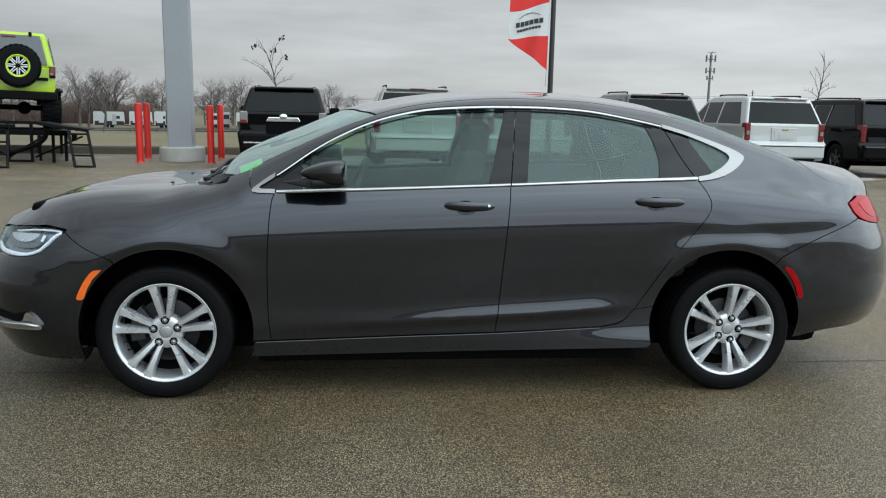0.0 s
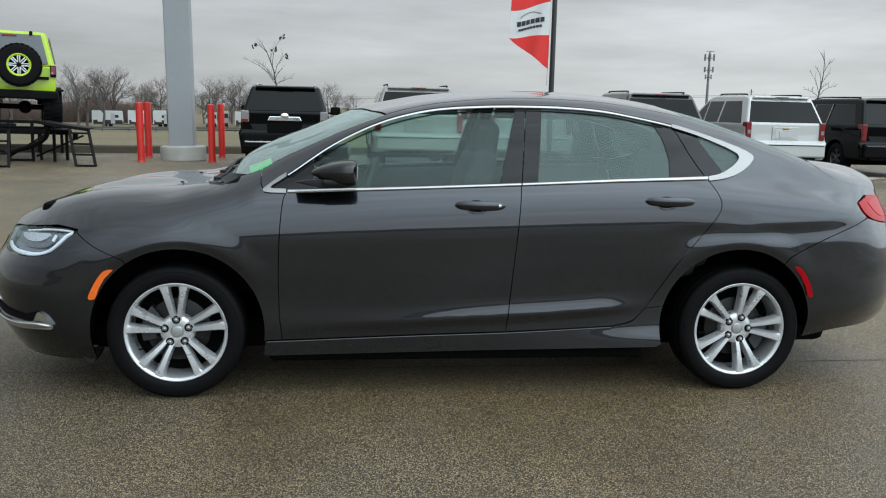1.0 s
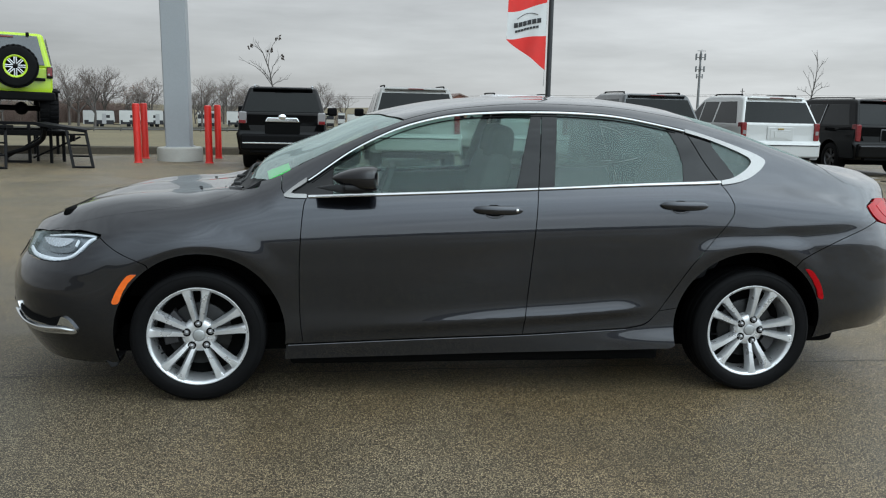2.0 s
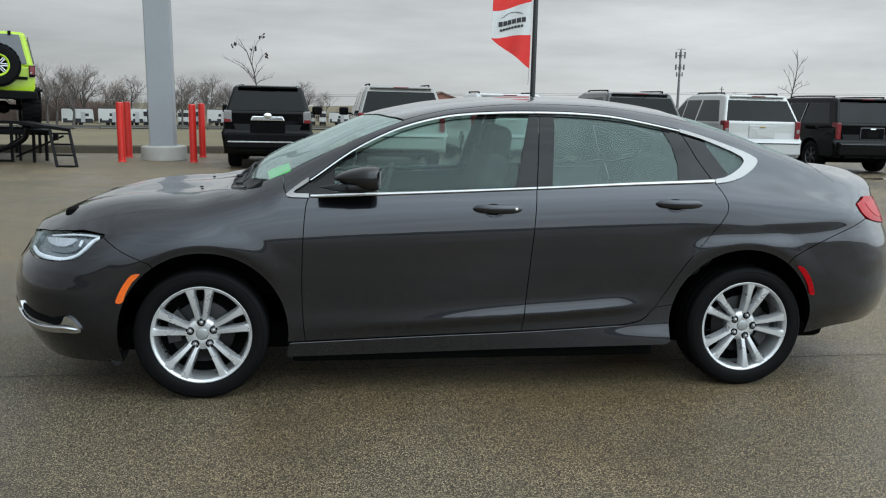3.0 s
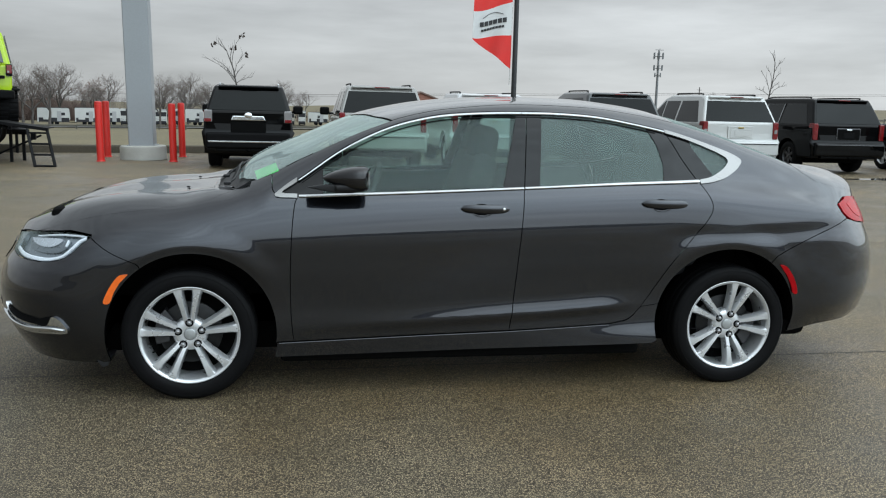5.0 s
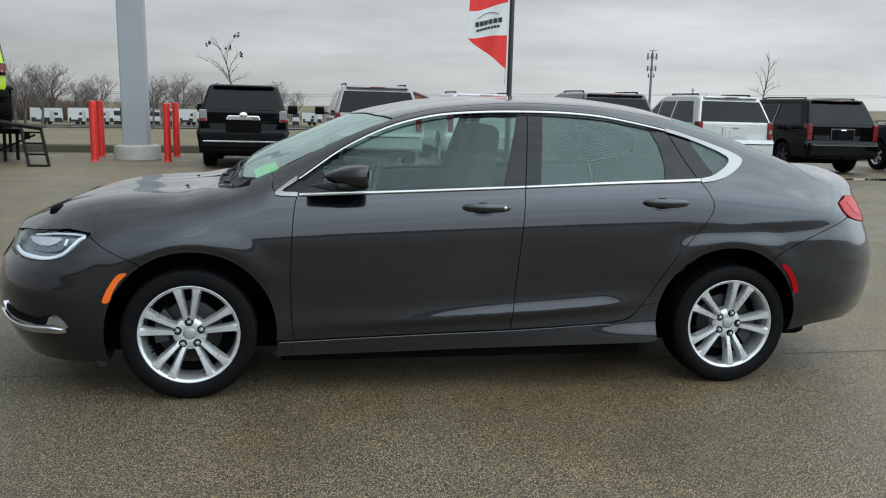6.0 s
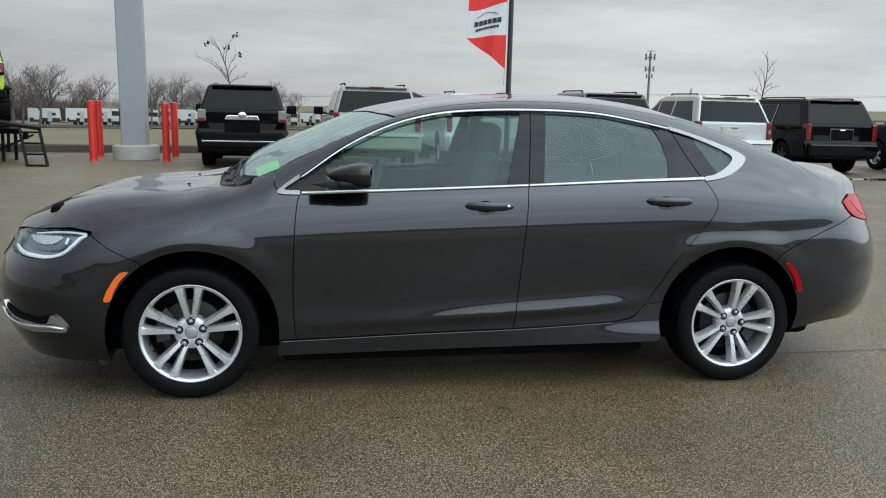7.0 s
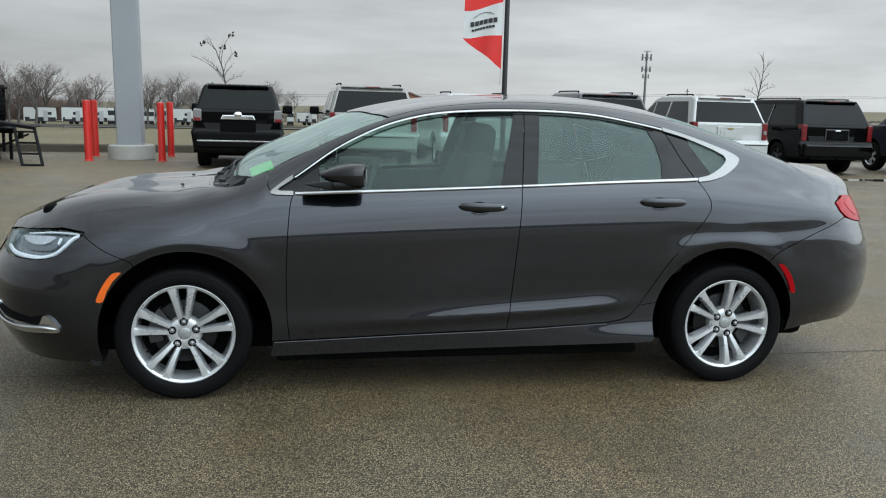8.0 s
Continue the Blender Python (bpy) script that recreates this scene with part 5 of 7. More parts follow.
def cloth(a, z):
    """A point of the hanging cloth: a from the pole outward, z up."""
    return Vector((-.10 - a * .88, -.02 + .10 * math.sin(a * 5.2 + z * 1.6) * a + .05 * math.sin(a * 11 + z * 3) * a, z - .10 * a + .035 * math.sin(a * 6 + z * 2) * a))


def cloth_patch(name, low, high, material, parent, a0=0.0, a1=1.0, n=26, k=12, out=0.0, label=""):
    """Cloth between two edges, each a line z(a)."""
    bm = bmesh.new()
    grid = []
    for i in range(n + 1):
        a = a0 + (a1 - a0) * i / n
        grid.append([bm.verts.new(cloth(a, low(a) + (high(a) - low(a)) * j / k) + Vector((0, -out, 0))) for j in range(k + 1)])
    for i in range(n):
        for j in range(k):
            bm.faces.new((grid[i][j], grid[i + 1][j], grid[i + 1][j + 1], grid[i][j + 1]))
    bmesh.ops.recalc_face_normals(bm, faces=bm.faces)
    bmesh.ops.solidify(bm, geom=bm.faces, thickness=.004)
    return part(name, bm, material, parent, label)


flag = cloth_patch("flag", lambda a: 3.03 + .02 * a, lambda a: 3.74 - .16 * a, FLAG_WHITE, pole, label="white middle field of the flag with dark marks")
cloth_patch("red_tail", lambda a: 2.30 + .74 * a ** 1.0, lambda a: 3.03 + .02 * a, FLAG_RED, pole, label="red lower field of the flag")
cloth_patch("red_head", lambda a: 3.74 - .16 * a, lambda a: 4.5 - .62 * a, FLAG_RED, pole, label="red upper field of the flag")
for a0, a1, z0, h in ((.14, .84, 3.33, .10), (.20, .80, 3.225, .05)):
    steps = 6 if h > .06 else 8
    for i in range(steps):
        b0 = a0 + (a1 - a0) * i / steps
        cloth_patch("mark", lambda a, z=z0: z - .06 * a, lambda a, z=z0, h=h: z + h - .06 * a, FLAG_INK, flag, b0, b0 + (a1 - a0) / steps * .84, 4, 2, out=.012)
cloth_patch("mark", lambda a: 3.50 + .10 * math.sin((a - .2) * 5.2) - .10 * a, lambda a: 3.512 + .10 * math.sin((a - .2) * 5.2) - .10 * a, FLAG_INK, flag, .22, .75, 16, 1, out=.012)


# ---- sport-utility vehicles parked in a row, tails to the lane ----
SUV_GLASS = shader("dark_privacy_glass", (.007, .008, .008), .05, coat=0, spec=.24, var=.1, rough_var=.02)
SUV_GLASS_REAR = shader("tailgate_glass", (.004, .005, .005), .05, spec=.14, var=.2, rough_var=.03)
SUV_RED = shader("suv_red_lens", (.15, .004, .006), .15, coat=.3, var=.15, scale=20)
SUV_CLEAR = shader("suv_clear_lens", (.19, .18, .18), .15, coat=1, var=.1)
SUV_TRIM = shader("suv_black_trim", (.003, .003, .0033), .5, spec=.08, var=.15)
BADGE_GOLD = shader("badge_gold", (.30, .22, .07), .3, .8, var=.1)
DARK_ALLOY = shader("dark_alloy", (.10, .10, .105), .35, .7, var=.1)


def truck_wheel(parent, x, y, r, w, rim_mat, spokes=6):
    """A road wheel with its outer face to the nearer side of the vehicle."""
    side = 1 if x > 0 else -1
    at = Matrix.Translation((x, y, r)) @ pose(0, 0, 0, 0, 0, 90 * side)
    bm = bmesh.new()
    lathe(bm, [(r * .60, -w * .42), (r * .66, -w * .50), (r * .90, -w * .50), (r * .985, -w * .40), (r, -w * .25), (r * .975, -w * .12), (r, 0), (r * .975, w * .12), (r, w * .25), (r * .985, w * .40), (r * .90, w * .5), (r * .6, w * .45)], 40)
    wheel = part("wheel", bm, RUBBER, parent, "black tyre on an alloy rim")
    wheel.matrix_basis = at
    bm = bmesh.new()
    lathe(bm, [(r * .61, -w * .44), (r * .58, -w * .42), (r * .55, -w * .30), (r * .54, w * .3)], 40)
    part("rim", bm, rim_mat, wheel)
    for k in range(spokes):
        bm = bmesh.new()
        box(bm, (0, -w * .33, r * .33), (r * .16, w * .10, r * .48), .012, taper=(1.3, 1))
        bmesh.ops.transform(bm, matrix=pose(0, 0, 0, 0, 360 / spokes * k, 0), verts=bm.verts)
        part("spoke", bm, rim_mat, wheel)
    bm = bmesh.new()
    lathe(bm, [(.0001, -w * .40), (r * .14, -w * .39), (r * .17, -w * .30)], 20)
    part("centre_cap", bm, rim_mat, wheel)
    bm = bmesh.new()
    lathe(bm, [(.0001, -w * .05), (r * .545, -w * .05)], 24)
    part("brake_disc", bm, BLACK_DEEP, wheel)
    return wheel


def quad_plate(name, corners, thick, material, parent, label="", n_in=None, bevel=0.004):
    """A flat plate with the given corners, thickened against n_in."""
    bm = bmesh.new()
    cs = [Vector(c) for c in corners]
    nn = Vector(n_in) if n_in else (cs[1] - cs[0]).cross(cs[2] - cs[0]).normalized()
    lo = [bm.verts.new(c) for c in cs]
    hi = [bm.verts.new(c + nn * thick) for c in cs]
    fs = [bm.faces.new(lo), bm.faces.new(hi[::-1])] + [bm.faces.new((lo[i], hi[i], hi[(i + 1) % len(cs)], lo[(i + 1) % len(cs)])) for i in range(len(cs))]
    bmesh.ops.recalc_face_normals(bm, faces=fs)
    if bevel:
        bmesh.ops.bevel(bm, geom=list(fs[0].edges) + list(fs[1].edges), offset=bevel, segments=1, profile=.5, affect="EDGES")
    return part(name, bm, material, parent, label)


def suv(m, label, paint, L=5.2, W=2.03, H=1.88, belt=1.20, style="gm", trim=None, rim=None, rail=None, pillar_trim=False, floor=.40, lamp=None):
    car = thing("suv", m, label, "suv", "parked row of suvs")
    trim, rim, rail = trim or paint, rim or DARK_ALLOY, rail or SUV_TRIM
    hw, yr, yf, ra = W / 2, 1.12, L - .98, .455
    lean0, lean1 = .052, .09 + (.30 if style == "gm" else .26)

    def wide(z):
        """Half width of the glasshouse at a height."""
        t = max(0, (z - belt) / (H - belt))
        return hw * (.965 - .17 * t - .03 * t * t)

    def tail(z):
        """How far the tailgate stands in at a height."""
        t = max(0, (z - belt) / (H - .10 - belt))
        return lean0 + (lean1 - lean0) * min(1, t)

    prof = [(.06, floor), (.0, floor + .10), (-.01, .72), (.03, .80), (.05, .86), (lean0, belt), (L - 1.55, belt), (L - 1.3, belt - .01), (L - .35, belt - .07), (L - .08, belt - .16), (L, .80), (L, .50), (L - .08, floor)]
    prof += [(yf + ra * math.cos(a), .40 + ra * math.sin(a)) for a in (math.pi * k / 14 for k in range(15))]
    prof += [(yr + ra * math.cos(a), .40 + ra * math.sin(a)) for a in (math.pi * k / 14 for k in range(15))]
    bm = bmesh.new()
    prism(bm, prof, -hw, hw, "yz")
    for v in bm.verts:
        if v.co.z > .95:
            v.co.x *= 1 - (.035 if style == "gm" else .015) * (v.co.z - .95) / (belt - .95)
        if v.co.y < .02:
            v.co.x *= .97
        if v.co.y > L - .5:
            v.co.x *= 1 - .12 * ((v.co.y - L + .5) / .5) ** 2
    caps = [f for f in bm.faces if len(f.verts) > 20]
    bmesh.ops.bevel(bm, geom=[e for f in caps for e in f.edges], offset=.045, segments=3, profile=.6, affect="EDGES")
    part("body", bm, paint, car, sharp=35)
    # glasshouse
    gp = [(tail(belt), belt - .01), (tail(belt + .3), belt + .3), (tail(H - .14), H - .14), (tail(H - .1) + .05, H - .05), (tail(H) + .25, H - .01), (L * .45, H), (L - 2.75, H - .03), (L - 2.55, H - .08), (L - 1.62, belt - .01)]
    bm = bmesh.new()
    prism(bm, gp, -1, 1, "yz")
    for v in bm.verts:
        v.co.x *= wide(v.co.z)
    caps = [f for f in bm.faces if len(f.verts) == len(gp)]
    bmesh.ops.bevel(bm, geom=[e for f in caps for e in f.edges if max(v.co.z for v in e.verts) > belt + .02], offset=.06, segments=4, profile=.5, affect="EDGES")
    part("cabin", bm, paint, car, sharp=35)
    # side windows
    for s in (-1, 1):
        def sidepoint(y, z, out=.004):
            return (s * (wide(z) + out), y, z)
        z0, z1 = belt + .03, H - .15
        cuts = [(tail(belt) + .30, tail(H - .1) + .28, 1.62, 1.55), (1.72, 1.66, 2.50, 2.46), (2.58, 2.54, L - 1.85, L - 2.62)] if L > 5 else [(tail(belt) + .25, tail(H - .1) + .30, 1.45, 1.38), (1.53, 1.47, 2.30, 2.26), (2.38, 2.34, L - 1.80, L - 2.5)]
        for y0, y0t, y1, y1t in cuts:
            w = quad_plate("side_window", [sidepoint(y0, z0), sidepoint(y1, z0), sidepoint(y1t, z1), sidepoint(y0t, z1)], -.012, SUV_GLASS, car, "dark tinted side window", (s, 0, .12))
            if pillar_trim and y0 == 1.72:
                e = .022
                for c in ([(y0 - e, z0 - e), (y1 + e, z0 - e), (y1 + e, z0), (y0 - e, z0)], [(y1, z0), (y1 + e, z0), (y1t + e, z1), (y1t, z1)], [(y0 - e, z0), (y0, z0), (y0t, z1), (y0t - e, z1)]):
                    quad_plate("window_trim", [sidepoint(y, z, .008) for y, z in c], -.010, SATIN, w, "bright window trim", (s, 0, .12), bevel=0)
        # mirrors, door handles, roof rails, flank strip
        bm = bmesh.new()
        box(bm, (s * (hw + .15), L - 1.85, belt + .07), (.24, .14, .20), .045, seg=3)
        mirror = part("side_mirror", bm, SUV_TRIM, car)
        bm = bmesh.new()
        box(bm, (s * (hw + .02), L - 1.83, belt + .01), (.14, .08, .05), .015)
        part("mirror_arm", bm, SUV_TRIM, mirror)
        for yh in (1.78, 2.66):
            bm = bmesh.new()
            box(bm, (s * (hw - .012), yh, belt - .10), (.04, .22, .045), .012)
            part("door_handle", bm, trim, car)
        bm = bmesh.new()
        zr = H + .018
        xr = wide(H) - .09
        tube(bm, spline([(s * xr, tail(H) + .34, H - .005), (s * xr, tail(H) + .44, zr), (s * xr, L * .4, zr + .012), (s * xr, L - 3.05, zr), (s * xr, L - 2.9, H - .01)], 5), .017, 8)
        part("roof_rail", bm, rail, car)
        bm = bmesh.new()
        box(bm, (s * (hw - .03), (yr + yf) / 2, floor + .02), (.08, yf - yr - 2 * ra, .08), .02)
        part("running_board", bm, SUV_TRIM, car)
        for yw in (yr, yf):
            truck_wheel(car, s * (hw - .165), yw, .395, .28, rim)
        for yw in (yr, yf):
            bm = bmesh.new()
            pts = [(yw + (ra + .02) * math.cos(a), .40 + (ra + .02) * math.sin(a)) for a in (math.pi * k / 16 for k in range(17))]
            tube(bm, [(s * (hw - .012), y, z) for y, z in pts], .022, 6)
            part("arch_flare", bm, trim if style == "gm" else SUV_TRIM, car)
    bm = bmesh.new()
    for yw in (yr, yf):
        box(bm, (0, yw, .50), (W - .50, ra * 2.1, .5), .02)
    box(bm, (0, L / 2, floor + .03), (W - .4, L - .7, .16), .02)
    part("underbody", bm, BLACK_DEEP, car)
    for yw in (yr, yf):
        bm = bmesh.new()
        tube(bm, [(-hw + .2, yw, .36), (hw - .2, yw, .36)], .06, 8)
        part("axle", bm, BLACK_DEEP, car)

    # tail: rear glass, spoiler, gate, lamps, bumper, plate
    def rearpoint(x, z, out=.006):
        return (x, (tail(z) if z > belt else .05 + (lean0 - .05) * max(0, (z - 1.0) / (belt - 1.0)) if z > 1 else .05) - out, z)
    gw0, gw1 = wide(belt + .05) - .075, wide(H - .16) - .075
    quad_plate("rear_window", [rearpoint(-gw0, belt + .06), rearpoint(gw0, belt + .06), rearpoint(gw1, H - .15), rearpoint(-gw1, H - .15)], .012, SUV_GLASS_REAR, car, "dark rear window", (0, 1, 0))
    bm = bmesh.new()
    vs = box(bm, (0, 0, 0), (wide(H) * 2 - .14, .20, .045), .018, seg=2, taper=(.96, .9))
    bmesh.ops.translate(bm, verts=bm.verts, vec=(0, tail(H - .1) + .04, H - .055))
    sp = part("spoiler", bm, paint if style == "gm" else SUV_TRIM, car)
    bm = bmesh.new()
    box(bm, (0, tail(H - .1) - .062, H - .055), (.34, .012, .022), .004)
    part("brake_light", bm, SUV_RED if style == "gm" else SUV_TRIM, sp, "high brake light")
    gate = quad_plate("tailgate", [rearpoint(-hw + .26, .84), rearpoint(hw - .26, .84), rearpoint(gw0 + .02, belt + .03), rearpoint(-gw0 - .02, belt + .03)], .02, paint, car, "", (0, 1, 0), bevel=.008)
    bm = bmesh.new()
    box(bm, (0, -.03, .62), (W - .10, .16, .34), .05, seg=3)
    bumper = part("rear_bumper", bm, trim if style == "gm" else SUV_TRIM, car)
    bm = bmesh.new()
    box(bm, (0, -.115, .735 if style == "gm" else .60), (W - .20, .02, .022 if style == "gm" else .030), .006)
    part("bumper_step", bm, (SUV_TRIM if paint != BLACK_PAINT else DARK_ALLOY) if style == "gm" else CHROME, bumper, "" if style == "gm" else "bright chrome strip")
    bm = bmesh.new()
    box(bm, (0, .02, .44), (W - .5, .14, .10), .03)
    part("hitch_cover", bm, SUV_TRIM, bumper)
    bm = bmesh.new()
    tube(bm, [(.0, -.08, .42), (.0, .1, .42)], .04, 8)
    part("hitch", bm, BLACK_DEEP, bumper)
    if style == "gm":
        bm = bmesh.new()
        box(bm, (0, .040, 1.005), (.66, .03, .30), .012)
        frame_ = part("plate_frame", bm, trim if paint != BLACK_PAINT else DARK_ALLOY, car, "raised plate surround")
        # on black cars a near-black slab paints the plate recess's shade
        bm = bmesh.new()
        box(bm, (0, .023, .985 if paint != BLACK_PAINT else 1.0), (.52, .012, .20) if paint != BLACK_PAINT else (.62, .012, .26), .005)
        part("plate_recess", bm, trim if paint != BLACK_PAINT else RECESS_SHADE, frame_)
        bm = bmesh.new()
        box(bm, (0, .012, .975), (.31, .008, .13), .003)
        part("plate", bm, paint if paint != BLACK_PAINT else SUV_TRIM, frame_, "blank plate mount")
        bm = bmesh.new()
        box(bm, (0, .012, 1.115), (.15, .02, .035), .012)
        part("badge", bm, BADGE_GOLD if paint != BLACK_PAINT else CHROME, frame_, "small bright badge")
        for s in (-1, 1):
            bm = bmesh.new()
            vs = box(bm, (0, 0, 0), (.135, .24, .42), .03, seg=2)
            bmesh.ops.translate(bm, verts=bm.verts, vec=(s * (hw - .098), .130, 1.055))
            tl = part("tail_lamp", bm, SUV_RED, car, "tall red tail lamp")
            bm = bmesh.new()
            box(bm, (s * (hw - .100), .008, 1.03), (.075, .012, .09), .006)
            part("reverse_light", bm, lamp or SUV_RED, tl)
    else:
        bm = bmesh.new()
        vs = box(bm, (0, 0, 0), (.74, .05, .10), .02, seg=2, taper=(.86, 1))
        bmesh.ops.translate(bm, verts=bm.verts, vec=(0, .02, 1.095))
        bar = part("garnish", bm, CHROME, car, "bright chrome tailgate garnish")
        bm = bmesh.new()
        lathe(bm, [(.0001, -.02), (.075, -.016), (.085, 0), (.085, .03)], 28, m=Matrix.Translation((0, .0, 1.155)) @ Matrix.Diagonal((1, 1, .72, 1)))
        part("badge", bm, CHROME, bar, "oval chrome badge")
        # near-black slab painting the shade of the plate recess
        bm = bmesh.new()
        box(bm, (0, .035, .90), (.74, .03, .24), .02)
        part("plate_recess", bm, RECESS_SHADE, car)
        bm = bmesh.new()
        box(bm, (-.60, .02, .755), (.13, .012, .05), .006)
        part("model_badge", bm, CHROME, car)
        for s in (-1, 1):
            bm = bmesh.new()
            box(bm, (s * (hw - .10), .13, 1.13), (.17, .26, .26), .03, seg=2)
            tl = part("tail_lamp", bm, SUV_CLEAR, car, "clear and red tail lamp")
            bm = bmesh.new()
            box(bm, (s * (hw - .095), .005, 1.045), (.14, .02, .07), .008)
            part("brake_light", bm, SUV_RED, tl)
    return car


WHITE_PAINT = car_paint("white_paint", (.58, .585, .59), metal=0, rough=.35)
SILVER_PAINT = car_paint("pearl_silver_paint", (.47, .472, .46), metal=.15, rough=.35)
BEIGE_PAINT = car_paint("pearl_beige_paint", (.25, .245, .232), metal=.1, rough=.35)
BLACK_PAINT = car_paint("black_paint", (.0012, .0012, .0014), metal=0, rough=.25, coat=.36)
BLACK_PAINT.node_tree.nodes["Principled BSDF"].inputs["Specular IOR Level"].default_value = .015
DARK_PAINT = car_paint("charcoal_paint", (.035, .037, .038), metal=.4, rough=.3)
NAVY_PAINT = car_paint("navy_paint", (.020, .024, .034), metal=.3, rough=.3)

suv(pose(-1.69, 14.35, 0), "black mid-size suv with a chrome tailgate bar", BLACK_PAINT, L=4.82, W=1.86, H=1.81, belt=1.20, style="runner", rail=SATIN, floor=.34)
suv(pose(1.25, 14.9, 0), "pearl beige full-size suv with roof rails", BEIGE_PAINT, H=1.89, rim=ALLOY)
suv(pose(3.95, 15.6, 0), "white suv with dark roof rails", WHITE_PAINT, L=5.0, H=1.79, belt=1.15, rim=ALLOY)
suv(pose(6.95, 14.9, 0), "charcoal full-size suv with roof rails", DARK_PAINT, H=1.89)
suv(pose(9.92, 14.9, 0), "pearl silver full-size suv with a blank plate", SILVER_PAINT, H=1.90, rim=ALLOY, lamp=SUV_CLEAR)
suv(pose(13.05, 15.25, 0), "black extended suv with bright window trim", BLACK_PAINT, L=5.7, H=1.90, pillar_trim=True, trim=BLACK_PAINT)

# ---- navy pickup at the row's end ----
def pickup(m, label, paint):
    car = thing("pickup_truck", m, label, "pickup")
    L, W, belt, hw = 6.5, 2.0, 1.30, 1.0
    yr, yf, ra = 1.25, 5.45, .47
    prof = [(.05, .55), (0, .62), (0, 1.10), (.03, belt), (L - 1.6, belt), (L - .3, belt - .04), (L, .95), (L, .55), (L - .08, .48)]
    prof += [(yf + ra * math.cos(a), .44 + ra * math.sin(a)) for a in (math.pi * k / 12 for k in range(13))]
    prof += [(yr + ra * math.cos(a), .44 + ra * math.sin(a)) for a in (math.pi * k / 12 for k in range(13))]
    bm = bmesh.new()
    prism(bm, prof, -hw, hw, "yz")
    caps = [f for f in bm.faces if len(f.verts) > 20]
    bmesh.ops.bevel(bm, geom=[e for f in caps for e in f.edges], offset=.04, segments=3, profile=.6, affect="EDGES")
    part("body", bm, paint, car, sharp=35)
    bm = bmesh.new()
    prism(bm, [(3.2, belt - .01), (3.35, 1.90), (4.5, 1.94), (5.3, belt - .01)], -1, 1, "yz")
    for v in bm.verts:
        v.co.x *= hw * (.96 - .16 * max(0, v.co.z - belt) / .65)
    caps = [f for f in bm.faces if len(f.verts) == 4]
    bmesh.ops.bevel(bm, geom=[e for e in bm.edges if max(v.co.z for v in e.verts) > belt + .1], offset=.05, segments=3, profile=.5, affect="EDGES")
    part("cabin", bm, paint, car, sharp=35)
    for s in (-1, 1):
        for y0, y0t, y1, y1t in ((3.35, 3.45, 4.05, 4.03), (4.12, 4.10, 5.0, 4.45)):
            quad_plate("side_window", [(s * .962, y0, belt + .03), (s * .962, y1, belt + .03), (s * .835, y1t, 1.82), (s * .835, y0t, 1.82)], -.012, SUV_GLASS, car, "", (s, 0, .2))
        for yw in (yr, yf):
            truck_wheel(car, s * .84, yw, .41, .28, ALLOY)
        bm = bmesh.new()
        box(bm, (s * .955, .06, 1.02), (.10, .14, .34), .02)
        part("tail_lamp", bm, SUV_RED, car, "red tail lamp")
    bm = bmesh.new()
    box(bm, (0, -.06, .62), (W - .08, .16, .22), .03)
    part("rear_bumper", bm, CHROME, car, "chrome rear bumper")
    bm = bmesh.new()
    box(bm, (0, L / 2, .55), (W - .5, L - .6, .2), .02)
    part("underbody", bm, BLACK_DEEP, car)
    return car


pickup(pose(16.75, 12.2, 0), "dark navy pickup with chrome wheels parked at the row's end", NAVY_PAINT)

# ---- lime off-roader on a steel display ramp ----
LIME = car_paint("lime_paint", (.37, .54, .012), metal=0, rough=.35)
RAMP_STEEL = shader("black_ramp_steel", (.0045, .0045, .005), .55, .0, spec=.10, var=.25, scale=8)
OFFROAD_GLASS = shader("offroad_glass", (.09, .095, .10), .12, var=.2)


def big_wheel(parent, x, y, z, r, w, face, ring=None):
    """Mud tyre with blocky tread; face: the turn about z of its outer side."""
    bm = bmesh.new()
    lathe(bm, [(r * .50, -w * .45), (r * .58, -w * .5), (r * .86, -w * .5), (r * .96, -w * .44), (r * .975, -w * .2), (r * .975, w * .2), (r * .96, w * .44), (r * .86, w * .5), (r * .5, w * .45)], 40)
    wheel = part("wheel", bm, RUBBER, parent, "large black mud tyre")
    wheel.matrix_basis = Matrix.Translation((x, y, z)) @ pose(0, 0, 0, 0, 0, face)
    for k in range(26):
        for e in (-1, 1):
            bm = bmesh.new()
            box(bm, (0, e * w * .27, r * .985), (r * .13, w * .44, r * .06), .006)
            bmesh.ops.transform(bm, matrix=pose(0, 0, 0, 0, 360 / 26 * (k + .25 * e), 0), verts=bm.verts)
            part("tread_block", bm, RUBBER, wheel)
    bm = bmesh.new()
    lathe(bm, [(r * .53, -w * .50), (r * .53, -w * .53), (r * .45, -w * .53), (r * .43, -w * .40), (r * .42, w * .2)], 40)
    part("rim_ring", bm, ring or SUV_TRIM, wheel, "lime rim ring" if ring else "")
    for k in range(8):
        for e in (-1, 1):
            bm = bmesh.new()
            box(bm, (e * r * .045 , -w * .42, r * .27), (r * .05, w * .08, r * .34), .006, taper=(1.4, 1))
            bmesh.ops.transform(bm, matrix=pose(0, 0, 0, 0, 45 * k, 0), verts=bm.verts)
            part("spoke", bm, SATIN if ring else SUV_TRIM, wheel)
    bm = bmesh.new()
    lathe(bm, [(.0001, -w * .46), (r * .12, -w * .45), (r * .15, -w * .35)], 20)
    part("centre_cap", bm, SUV_TRIM, wheel)
    bm = bmesh.new()
    lathe(bm, [(.0001, -w * .1), (r * .43, -w * .1)], 24)
    part("brake_disc", bm, BLACK_DEEP, wheel)
    return wheel


